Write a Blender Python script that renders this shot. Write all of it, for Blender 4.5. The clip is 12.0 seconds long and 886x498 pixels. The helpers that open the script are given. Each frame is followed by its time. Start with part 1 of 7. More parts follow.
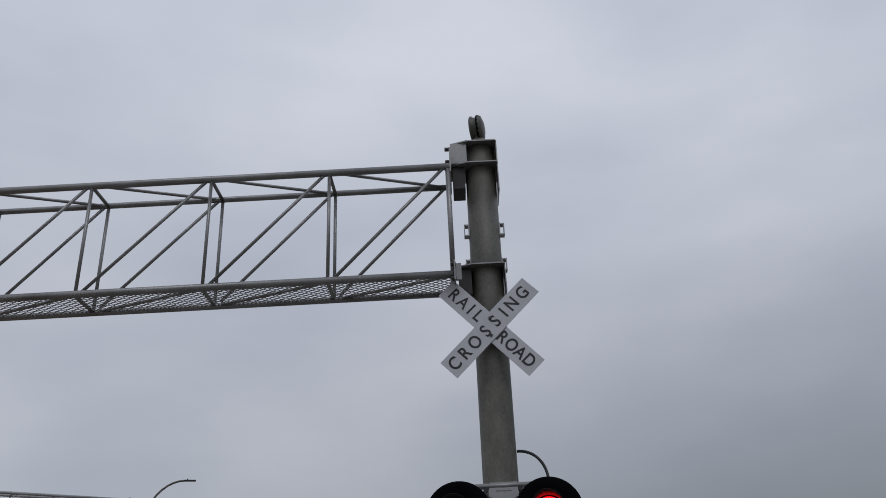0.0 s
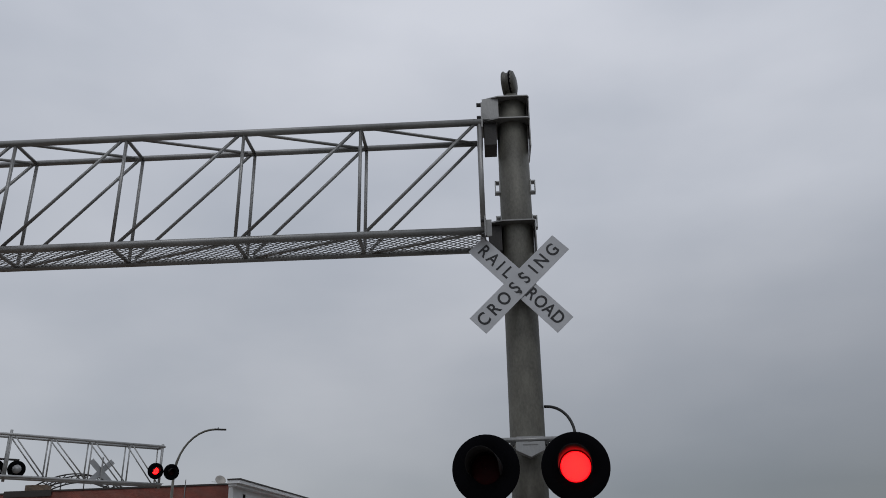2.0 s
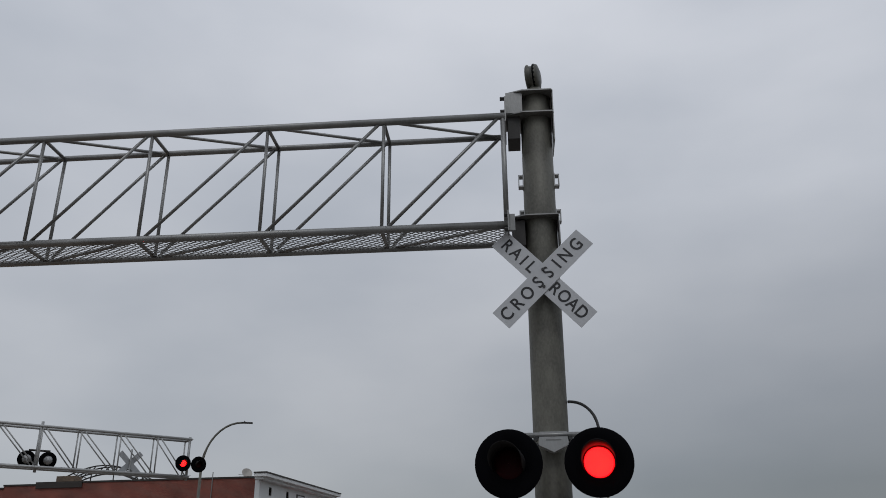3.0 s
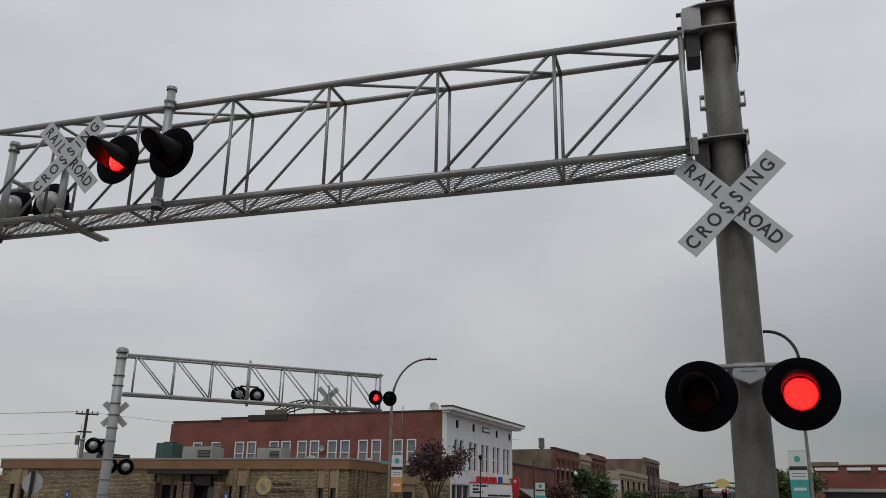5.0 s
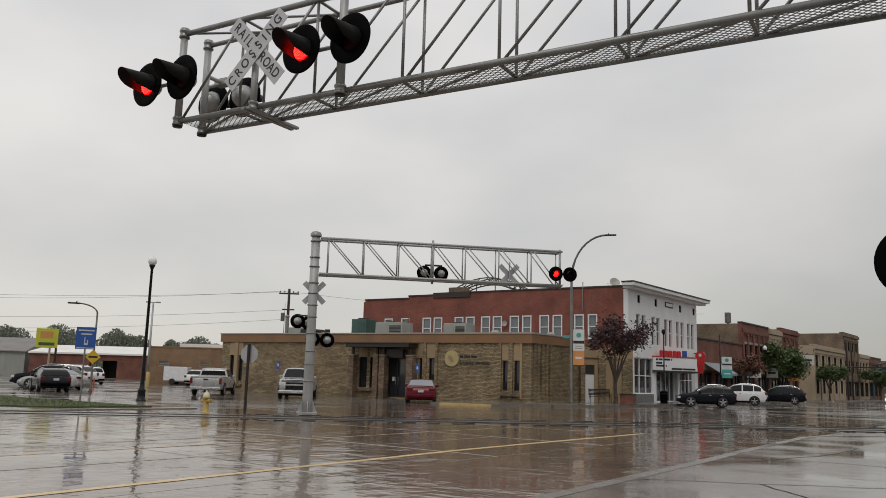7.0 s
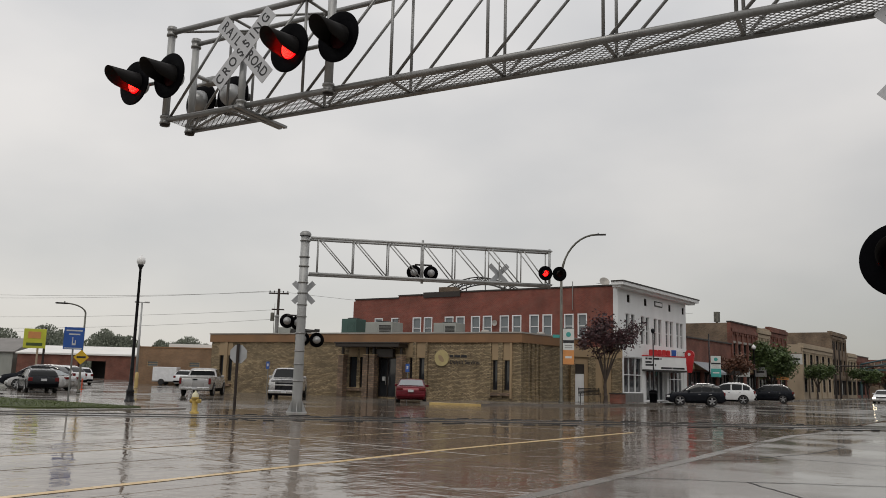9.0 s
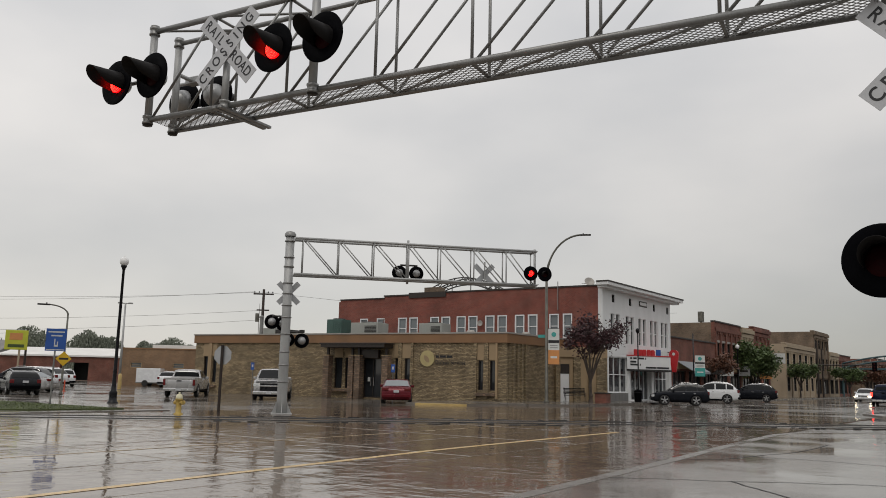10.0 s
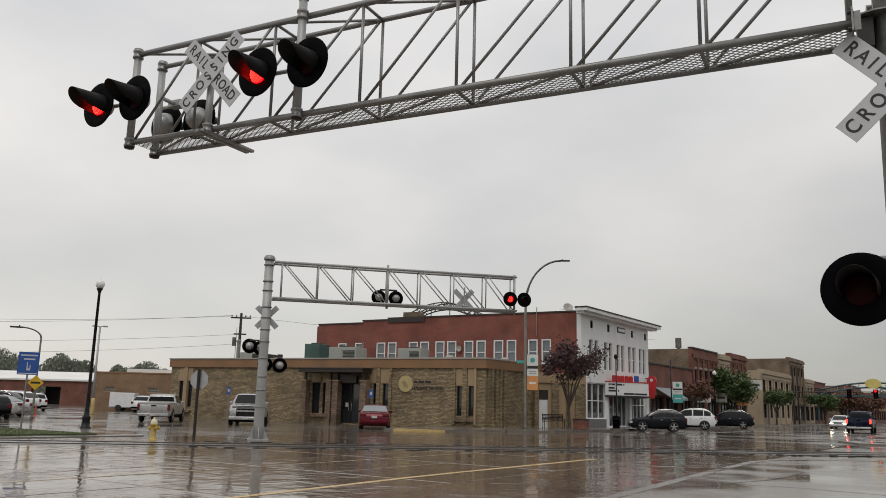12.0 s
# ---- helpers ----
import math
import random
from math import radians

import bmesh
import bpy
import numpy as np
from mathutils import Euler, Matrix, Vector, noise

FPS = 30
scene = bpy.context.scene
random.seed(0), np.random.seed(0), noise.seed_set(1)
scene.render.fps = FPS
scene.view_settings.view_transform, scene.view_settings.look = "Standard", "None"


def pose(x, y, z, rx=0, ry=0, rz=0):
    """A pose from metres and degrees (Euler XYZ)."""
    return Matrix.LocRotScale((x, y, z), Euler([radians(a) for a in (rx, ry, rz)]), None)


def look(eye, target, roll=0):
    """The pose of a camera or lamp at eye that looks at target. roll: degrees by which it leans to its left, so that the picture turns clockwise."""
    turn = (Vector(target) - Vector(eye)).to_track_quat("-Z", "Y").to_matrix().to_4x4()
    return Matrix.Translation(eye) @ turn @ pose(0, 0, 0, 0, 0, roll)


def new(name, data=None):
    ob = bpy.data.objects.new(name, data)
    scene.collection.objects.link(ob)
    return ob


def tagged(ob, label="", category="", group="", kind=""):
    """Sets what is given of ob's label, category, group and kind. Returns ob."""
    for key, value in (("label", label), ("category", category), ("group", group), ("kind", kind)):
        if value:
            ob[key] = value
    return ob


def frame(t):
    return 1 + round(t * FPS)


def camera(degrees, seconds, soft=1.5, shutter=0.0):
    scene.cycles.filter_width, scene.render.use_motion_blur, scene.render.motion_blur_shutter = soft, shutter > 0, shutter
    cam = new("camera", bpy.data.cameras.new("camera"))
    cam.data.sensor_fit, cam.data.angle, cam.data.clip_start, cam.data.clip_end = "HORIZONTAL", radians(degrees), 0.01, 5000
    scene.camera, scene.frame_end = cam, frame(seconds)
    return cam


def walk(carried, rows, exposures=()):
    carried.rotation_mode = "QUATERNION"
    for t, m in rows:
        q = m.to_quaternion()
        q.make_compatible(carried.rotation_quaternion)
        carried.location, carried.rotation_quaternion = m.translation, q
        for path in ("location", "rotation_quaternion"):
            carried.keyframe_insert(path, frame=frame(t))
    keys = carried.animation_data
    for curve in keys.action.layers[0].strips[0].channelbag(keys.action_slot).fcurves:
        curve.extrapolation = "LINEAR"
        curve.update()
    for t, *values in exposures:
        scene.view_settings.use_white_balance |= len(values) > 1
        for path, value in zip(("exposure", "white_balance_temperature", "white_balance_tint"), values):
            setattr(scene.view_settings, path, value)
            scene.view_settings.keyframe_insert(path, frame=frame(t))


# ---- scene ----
cam = camera(57.22, 12.0, soft=0.9)
# seconds, eye x y z, yaw, pitch, roll in degrees
ROWS = [
    (0.0, 0.089, -0.004, 1.541, 8.10, 25.62, -2.94),
    (0.5, 0.058, -0.005, 1.540, 9.23, 23.58, -2.26),
    (1.0, 0.048, -0.016, 1.538, 9.62, 22.85, -1.86),
    (1.5, 0.053, -0.021, 1.531, 9.83, 22.75, -1.53),
    (2.0, 0.059, -0.021, 1.526, 10.32, 22.66, -1.27),
    (2.5, 0.076, -0.013, 1.525, 11.27, 22.50, -0.75),
    (4.5, 0.055, 0.022, 1.522, 19.72, 20.03, 0.16),
    (5.0, 0.014, 0.021, 1.521, 25.11, 17.85, 0.98),
    (5.5, -0.033, 0.021, 1.502, 30.34, 15.06, 1.61),
    (6.0, -0.043, 0.004, 1.488, 34.46, 12.26, 1.91),
    (6.5, -0.056, -0.002, 1.478, 36.74, 10.16, 1.85),
    (7.0, -0.038, -0.012, 1.470, 37.55, 9.06, 1.61),
    (9.0, -0.022, 0.006, 1.464, 36.86, 9.06, 1.48),
    (9.5, -0.024, 0.024, 1.476, 36.37, 9.07, 1.43),
    (10.0, -0.026, 0.024, 1.473, 35.83, 9.10, 1.27),
    (10.5, -0.028, 0.026, 1.466, 35.42, 9.24, 1.08),
    (11.0, -0.039, 0.016, 1.473, 35.36, 9.49, 1.01),
    (11.5, -0.057, -0.001, 1.484, 34.95, 10.05, 1.11),
    (12.0, -0.056, -0.012, 1.479, 34.36, 10.88, 1.46),
]
EXPOSURES = [(0.0, -0.30, 6100, 12), (2.5, -0.30, 6250, 10), (4.5, -0.2, 6400, 9), (5.5, 0.08, 6800, 9), (7.0, 0.20, 7000, 10), (10.0, 0.20, 7000, 10), (12.0, 0.28, 7000, 10)]
walk(cam, [(t, pose(x, y, z, 90 + pitch, 0, yaw) @ pose(0, 0, 0, 0, 0, roll)) for t, x, y, z, yaw, pitch, roll in ROWS], EXPOSURES)

# ---- light: an overcast, rainy sky ----
world = bpy.data.worlds.new("overcast")
scene.world = world
world.use_nodes = True
wn, wl = world.node_tree.nodes, world.node_tree.links
wn.clear()
w_out = wn.new("ShaderNodeOutputWorld")
w_bg = wn.new("ShaderNodeBackground")
w_sky = wn.new("ShaderNodeTexSky")
w_sky.sky_type, w_sky.sun_disc, w_sky.sun_elevation, w_sky.sun_rotation = "NISHITA", False, radians(48), radians(200)
w_co = wn.new("ShaderNodeTexCoord")
w_map = wn.new("ShaderNodeMapping")
w_map.inputs["Scale"].default_value = (1.0, 1.0, 2.2)
w_n1 = wn.new("ShaderNodeTexNoise")
w_n1.inputs["Scale"].default_value, w_n1.inputs["Detail"].default_value, w_n1.inputs["Roughness"].default_value = 2.1, 5.0, 0.45
w_rmp = wn.new("ShaderNodeValToRGB")
w_rmp.color_ramp.elements[0].position, w_rmp.color_ramp.elements[0].color = 0.30, (0.47, 0.49, 0.52, 1)
w_rmp.color_ramp.elements[1].position, w_rmp.color_ramp.elements[1].color = 0.66, (0.66, 0.665, 0.68, 1)
w_sep = wn.new("ShaderNodeSeparateXYZ")
w_hz = wn.new("ShaderNodeMapRange")
w_hz.inputs["From Min"].default_value, w_hz.inputs["From Max"].default_value = -0.02, 0.62
w_hz.inputs["To Min"].default_value, w_hz.inputs["To Max"].default_value = 0.0, 1.0
w_grad = wn.new("ShaderNodeValToRGB")
w_grad.color_ramp.elements[0].position, w_grad.color_ramp.elements[0].color = 0.0, (0.80, 0.79, 0.77, 1)
w_grad.color_ramp.elements[1].position, w_grad.color_ramp.elements[1].color = 1.0, (1.16, 1.16, 1.18, 1)
# the cloud deck is brighter to the west of the street than over its east side
w_side = wn.new("ShaderNodeMapRange")
w_side.inputs["From Min"].default_value, w_side.inputs["From Max"].default_value = -0.62, 0.30
w_side.inputs["To Min"].default_value, w_side.inputs["To Max"].default_value = 0.99, 0.40
w_low = wn.new("ShaderNodeMapRange")
w_low.inputs["From Min"].default_value, w_low.inputs["From Max"].default_value = 0.10, 0.42
w_low.inputs["To Min"].default_value, w_low.inputs["To Max"].default_value = 1.0, 0.0
w_m1 = wn.new("ShaderNodeMix")
w_m1.data_type, w_m1.blend_type = "RGBA", "MULTIPLY"
w_m1.inputs[0].default_value = 1.0
w_m2 = wn.new("ShaderNodeMix")
w_m2.data_type, w_m2.blend_type = "RGBA", "MULTIPLY"
w_m2.inputs[0].default_value = 1.0
w_m3 = wn.new("ShaderNodeMix")
w_m3.data_type, w_m3.blend_type = "RGBA", "ADD"
w_m3.inputs[0].default_value = 0.012
wl.new(w_co.outputs["Generated"], w_map.inputs["Vector"])
wl.new(w_map.outputs[0], w_n1.inputs["Vector"])
wl.new(w_n1.outputs["Fac"], w_rmp.inputs[0])
wl.new(w_co.outputs["Generated"], w_sep.inputs[0])
wl.new(w_sep.outputs["Z"], w_hz.inputs["Value"])
wl.new(w_hz.outputs[0], w_grad.inputs[0])
wl.new(w_sep.outputs["X"], w_side.inputs["Value"])
wl.new(w_rmp.outputs[0], w_m1.inputs[6])
wl.new(w_grad.outputs[0], w_m1.inputs[7])
wl.new(w_m1.outputs[2], w_m2.inputs[6])
wl.new(w_side.outputs[0], w_m2.inputs[7])
wl.new(w_sep.outputs["Z"], w_low.inputs["Value"])
wl.new(w_low.outputs[0], w_m2.inputs[0])
wl.new(w_m2.outputs[2], w_m3.inputs[6])
wl.new(w_sky.outputs[0], w_m3.inputs[7])
wl.new(w_m3.outputs[2], w_bg.inputs["Color"])
w_bg.inputs["Strength"].default_value = 1.0
wl.new(w_bg.outputs[0], w_out.inputs["Surface"])

sun = new("sun", bpy.data.lights.new("sun", "SUN"))
sun.data.energy, sun.data.angle, sun.data.color = 0.5, radians(25), (1.0, 0.98, 0.95)
sun.matrix_world = look((20, -40, 60), (0, 0, 0))


# ---- materials ----
def mat(name, color, rough=0.6, metal=0.0, vary=0.15, scale=3.0, bump=0.0, bscale=40.0, spec=0.5, coat=0.0, stain=0.0, streak=1.0, island=0.0):
    """A surface with grain at two scales, and upright streaks where streak < 1."""
    m = bpy.data.materials.new(name)
    m.use_nodes = True
    n, l = m.node_tree.nodes, m.node_tree.links
    b = n["Principled BSDF"]
    b.inputs["Metallic"].default_value = metal
    b.inputs["Specular IOR Level"].default_value = spec
    b.inputs["Coat Weight"].default_value = coat
    b.inputs["Coat Roughness"].default_value = 0.06
    co = n.new("ShaderNodeTexCoord")
    mp = n.new("ShaderNodeMapping")
    mp.inputs["Scale"].default_value = (1, 1, streak)
    l.new(co.outputs["Object"], mp.inputs["Vector"])
    n1 = n.new("ShaderNodeTexNoise")
    n1.inputs["Scale"].default_value, n1.inputs["Detail"].default_value = scale, 6
    n2 = n.new("ShaderNodeTexNoise")
    n2.inputs["Scale"].default_value, n2.inputs["Detail"].default_value = bscale, 3
    l.new(mp.outputs[0], n1.inputs["Vector"])
    l.new(mp.outputs[0], n2.inputs["Vector"])
    add = n.new("ShaderNodeMath")
    add.operation = "MULTIPLY_ADD"
    add.inputs[1].default_value = 0.35
    l.new(n2.outputs["Fac"], add.inputs[0])
    l.new(n1.outputs["Fac"], add.inputs[2])
    r = n.new("ShaderNodeValToRGB")
    r.color_ramp.elements[0].position, r.color_ramp.elements[1].position = 0.42, 0.95
    lo, hi = 1 - vary * (1 + stain), 1 + vary
    r.color_ramp.elements[0].color = (*[min(1, c * lo) for c in color], 1)
    r.color_ramp.elements[1].color = (*[min(1, c * hi) for c in color], 1)
    l.new(add.outputs[0], r.inputs[0])
    last = r.outputs[0]
    if island:
        oi = n.new("ShaderNodeObjectInfo")
        ge = n.new("ShaderNodeNewGeometry")
        sm = n.new("ShaderNodeMath")
        sm.operation = "ADD"
        l.new(oi.outputs["Random"], sm.inputs[0])
        l.new(ge.outputs["Random Per Island"], sm.inputs[1])
        fr = n.new("ShaderNodeMath")
        fr.operation = "FRACT"
        l.new(sm.outputs[0], fr.inputs[0])
        mr = n.new("ShaderNodeMapRange")
        mr.inputs["To Min"].default_value, mr.inputs["To Max"].default_value = 1 - island, 1 + island
        l.new(fr.outputs[0], mr.inputs["Value"])
        mx = n.new("ShaderNodeMix")
        mx.data_type, mx.blend_type = "RGBA", "MULTIPLY"
        mx.inputs[0].default_value = 1
        l.new(last, mx.inputs[6])
        l.new(mr.outputs[0], mx.inputs[7])
        last = mx.outputs[2]
    l.new(last, b.inputs["Base Color"])
    rr = n.new("ShaderNodeMapRange")
    rr.inputs["From Min"].default_value, rr.inputs["From Max"].default_value = 0.3, 0.7
    rr.inputs["To Min"].default_value, rr.inputs["To Max"].default_value = max(0.02, rough - 0.1), min(1, rough + 0.1)
    l.new(n1.outputs["Fac"], rr.inputs["Value"])
    l.new(rr.outputs[0], b.inputs["Roughness"])
    if bump:
        bp = n.new("ShaderNodeBump")
        bp.inputs["Strength"].default_value, bp.inputs["Distance"].default_value = bump, 0.02
        l.new(n2.outputs["Fac"], bp.inputs["Height"])
        l.new(bp.outputs[0], b.inputs["Normal"])
    return m


def masonry(name, c1, c2, joint, w, h, gap=0.012, rough=0.8, bump=0.5, vary=0.25, warp=0.0):
    """Coursed brick or stone, seen from afar, laid along the wall's own x and z."""
    m = bpy.data.materials.new(name)
    m.use_nodes = True
    n, l = m.node_tree.nodes, m.node_tree.links
    b = n["Principled BSDF"]
    co = n.new("ShaderNodeTexCoord")
    sep = n.new("ShaderNodeSeparateXYZ")
    cmb = n.new("ShaderNodeCombineXYZ")
    ad = n.new("ShaderNodeMath")
    ad.operation = "ADD"
    l.new(co.outputs["Object"], sep.inputs[0])
    l.new(sep.outputs["X"], ad.inputs[0])
    l.new(sep.outputs["Y"], ad.inputs[1])
    l.new(ad.outputs[0], cmb.inputs["X"])
    l.new(sep.outputs["Z"], cmb.inputs["Y"])
    br = n.new("ShaderNodeTexBrick")
    br.inputs["Scale"].default_value = 1.0
    br.inputs["Brick Width"].default_value, br.inputs["Row Height"].default_value = w, h
    br.inputs["Mortar Size"].default_value, br.inputs["Mortar Smooth"].default_value = gap, 0.2
    br.inputs["Color1"].default_value, br.inputs["Color2"].default_value = (*c1, 1), (*c2, 1)
    br.inputs["Mortar"].default_value = (*joint, 1)
    if warp:
        # hand-split stones: courses and joints that wander
        wn_ = n.new("ShaderNodeTexNoise")
        wn_.inputs["Scale"].default_value, wn_.inputs["Detail"].default_value = 3.4, 3
        l.new(cmb.outputs[0], wn_.inputs["Vector"])
        sub = n.new("ShaderNodeVectorMath")
        sub.operation = "SUBTRACT"
        sub.inputs[1].default_value = (0.5, 0.5, 0.5)
        l.new(wn_.outputs["Color"], sub.inputs[0])
        mad = n.new("ShaderNodeVectorMath")
        mad.operation = "MULTIPLY_ADD"
        mad.inputs[1].default_value = (warp * 2.5, warp, 0)
        l.new(sub.outputs[0], mad.inputs[0])
        l.new(cmb.outputs[0], mad.inputs[2])
        l.new(mad.outputs[0], br.inputs["Vector"])
    else:
        l.new(cmb.outputs[0], br.inputs["Vector"])
    no = n.new("ShaderNodeTexNoise")
    no.inputs["Scale"].default_value, no.inputs["Detail"].default_value = 0.7, 8
    l.new(co.outputs["Object"], no.inputs["Vector"])
    mr = n.new("ShaderNodeMapRange")
    mr.inputs["From Min"].default_value, mr.inputs["From Max"].default_value = 0.3, 0.7
    mr.inputs["To Min"].default_value, mr.inputs["To Max"].default_value = 1 - vary, 1 + vary
    l.new(no.outputs["Fac"], mr.inputs["Value"])
    mx = n.new("ShaderNodeMix")
    mx.data_type, mx.blend_type = "RGBA", "MULTIPLY"
    mx.inputs[0].default_value = 1
    l.new(br.outputs["Color"], mx.inputs[6])
    l.new(mr.outputs[0], mx.inputs[7])
    l.new(mx.outputs[2], b.inputs["Base Color"])
    b.inputs["Roughness"].default_value = rough
    bp = n.new("ShaderNodeBump")
    bp.inputs["Strength"].default_value, bp.inputs["Distance"].default_value, bp.invert = bump, 0.03, True
    l.new(br.outputs["Fac"], bp.inputs["Height"])
    l.new(bp.outputs[0], b.inputs["Normal"])
    return m


def wet(name, color, dry_rough=0.42, wet_rough=0.05, scale=0.22, vary=0.25, puddle=0.5, patch=0.0, ripple=0.16):
    """Paving in the rain: a film of water that is thick in the hollows and thin on the ridges."""
    m = bpy.data.materials.new(name)
    m.use_nodes = True
    n, l = m.node_tree.nodes, m.node_tree.links
    b = n["Principled BSDF"]
    co = n.new("ShaderNodeNewGeometry")
    big = n.new("ShaderNodeTexNoise")
    big.inputs["Scale"].default_value, big.inputs["Detail"].default_value = scale, 6
    l.new(co.outputs["Position"], big.inputs["Vector"])
    fine = n.new("ShaderNodeTexNoise")
    fine.inputs["Scale"].default_value, fine.inputs["Detail"].default_value = 9.0, 6
    l.new(co.outputs["Position"], fine.inputs["Vector"])
    mr = n.new("ShaderNodeMapRange")
    mr.inputs["From Min"].default_value, mr.inputs["From Max"].default_value = puddle - 0.12, puddle + 0.14
    mr.inputs["To Min"].default_value, mr.inputs["To Max"].default_value = dry_rough, wet_rough
    l.new(big.outputs["Fac"], mr.inputs["Value"])
    l.new(mr.outputs[0], b.inputs["Roughness"])
    r = n.new("ShaderNodeValToRGB")
    r.color_ramp.elements[0].position, r.color_ramp.elements[1].position = 0.3, 0.72
    r.color_ramp.elements[0].color = (*[c * (1 - vary) for c in color], 1)
    r.color_ramp.elements[1].color = (*[c * (1 + vary) for c in color], 1)
    mixn = n.new("ShaderNodeMath")
    mixn.operation = "MULTIPLY_ADD"
    mixn.inputs[1].default_value = 0.4
    l.new(fine.outputs["Fac"], mixn.inputs[0])
    sc = n.new("ShaderNodeMath")
    sc.operation = "MULTIPLY"
    sc.inputs[1].default_value = 0.62
    l.new(big.outputs["Fac"], sc.inputs[0])
    l.new(sc.outputs[0], mixn.inputs[2])
    l.new(mixn.outputs[0], r.inputs[0])
    oi = n.new("ShaderNodeObjectInfo")
    ov = n.new("ShaderNodeMapRange")
    ov.inputs["To Min"].default_value, ov.inputs["To Max"].default_value = 1 - patch, 1 + patch
    l.new(oi.outputs["Random"], ov.inputs["Value"])
    mx = n.new("ShaderNodeMix")
    mx.data_type, mx.blend_type = "RGBA", "MULTIPLY"
    mx.inputs[0].default_value = 1
    l.new(r.outputs[0], mx.inputs[6])
    l.new(ov.outputs[0], mx.inputs[7])
    l.new(mx.outputs[2], b.inputs["Base Color"])
    b.inputs["Specular IOR Level"].default_value = 0.5
    b.inputs["IOR"].default_value = 1.38
    rip = n.new("ShaderNodeTexNoise")
    rip.inputs["Scale"].default_value, rip.inputs["Detail"].default_value, rip.inputs["Roughness"].default_value = 1.9, 5.0, 0.5
    l.new(co.outputs["Position"], rip.inputs["Vector"])
    calm = n.new("ShaderNodeTexNoise")
    calm.inputs["Scale"].default_value, calm.inputs["Detail"].default_value = 0.55, 4
    l.new(co.outputs["Position"], calm.inputs["Vector"])
    force = n.new("ShaderNodeMapRange")
    force.inputs["From Min"].default_value, force.inputs["From Max"].default_value = 0.40, 0.64
    force.inputs["To Min"].default_value, force.inputs["To Max"].default_value = ripple * 0.5, ripple * 2.0
    l.new(calm.outputs["Fac"], force.inputs["Value"])
    bp = n.new("ShaderNodeBump")
    bp.inputs["Distance"].default_value = 0.028
    l.new(force.outputs[0], bp.inputs["Strength"])
    l.new(rip.outputs["Fac"], bp.inputs["Height"])
    l.new(bp.outputs[0], b.inputs["Normal"])
    return m


def glow(name, color, strength):
    m = bpy.data.materials.new(name)
    m.use_nodes = True
    b = m.node_tree.nodes["Principled BSDF"]
    b.inputs["Base Color"].default_value = (*color, 1)
    b.inputs["Emission Color"].default_value = (*color, 1)
    b.inputs["Emission Strength"].default_value = strength
    return m


STEEL = mat("galvanised_steel", (0.25, 0.25, 0.243), 0.42, 0.6, 0.3, 2.5, 0.1, 60, streak=0.35)
STEEL_POLE = mat("weathered_galvanised_pole", (0.142, 0.138, 0.116), 0.55, 0.3, 0.4, 3.5, 0.15, 50, stain=0.5, streak=0.55)
STEEL_LIGHT = mat("pale_galvanised_steel", (0.36, 0.365, 0.36), 0.5, 0.4, 0.2, 2.0, 0.1, 50, streak=0.4)
STEEL_DARK = mat("dark_weathered_steel", (0.04, 0.038, 0.036), 0.55, 0.4, 0.3, 4.0, 0.1, 50)
BOLT = mat("dark_bolt_steel", (0.06, 0.06, 0.06), 0.5, 0.7, 0.2, 20)
CAST = mat("cast_aluminium", (0.38, 0.385, 0.385), 0.45, 0.5, 0.15, 6.0, 0.1, 60)
BLACK = mat("black_signal_paint", (0.0025, 0.0025, 0.0035), 0.55, 0, 0.3, 5.0, spec=0.03)
BLACK_GLOSS = mat("black_gloss_paint", (0.010, 0.010, 0.012), 0.3, 0, 0.25, 5.0, spec=0.25)
VISOR = mat("black_visor_paint", (0.016, 0.015, 0.015), 0.5, 0, 0.3, 5.0, spec=0.15)
RUBBER = mat("black_rubber", (0.02, 0.02, 0.02), 0.7, 0, 0.25, 8.0)
SIGN_WHITE = mat("reflective_white_sheeting", (0.50, 0.51, 0.525), 0.5, 0, 0.08, 6.0, 0.05, 300)
SIGN_BACK = mat("bare_aluminium_sheet", (0.42, 0.43, 0.44), 0.45, 0.5, 0.12, 4.0)
LETTER = mat("black_lettering", (0.018, 0.018, 0.02), 0.5, 0, 0.3, 30)
LENS_LIT = glow("lit_red_lens", (1.0, 0.002, 0.004), 4.0)
LED_LIT = glow("lit_red_diode", (1.0, 0.035, 0.025), 6.5)
LENS_OFF = mat("unlit_red_lens", (0.022, 0.002, 0.003), 0.55, 0, 0.3, 30, spec=0.1)
ROAD = wet("wet_concrete_road", (0.155, 0.118, 0.090), 0.09, 0.008, 0.3, 0.38, 0.5, 0.22, 0.55)
GROUND = wet("wet_asphalt_ground", (0.135, 0.118, 0.100), 0.22, 0.03, 0.22, 0.3, 0.5)
PAVE = wet("wet_concrete_pavement", (0.19, 0.172, 0.153), 0.26, 0.015, 0.38, 0.3, 0.48, 0.06, 0.12)
KERB = wet("wet_concrete_kerb", (0.15, 0.134, 0.118), 0.35, 0.1, 0.6, 0.25, 0.55)
YELLOW_LINE = wet("worn_yellow_road_paint", (0.56, 0.38, 0.16), 0.42, 0.2, 0.9, 0.3, 0.5)
FAINT_LINE = wet("faded_yellow_road_paint", (0.34, 0.25, 0.14), 0.36, 0.14, 0.9, 0.35, 0.5)
WHITE_LINE = wet("worn_white_road_paint", (0.5, 0.49, 0.46), 0.4, 0.12, 0.9, 0.35, 0.5)
JOINT = wet("pale_wet_joint", (0.36, 0.33, 0.29), 0.5, 0.3, 0.6, 0.2, 0.5)
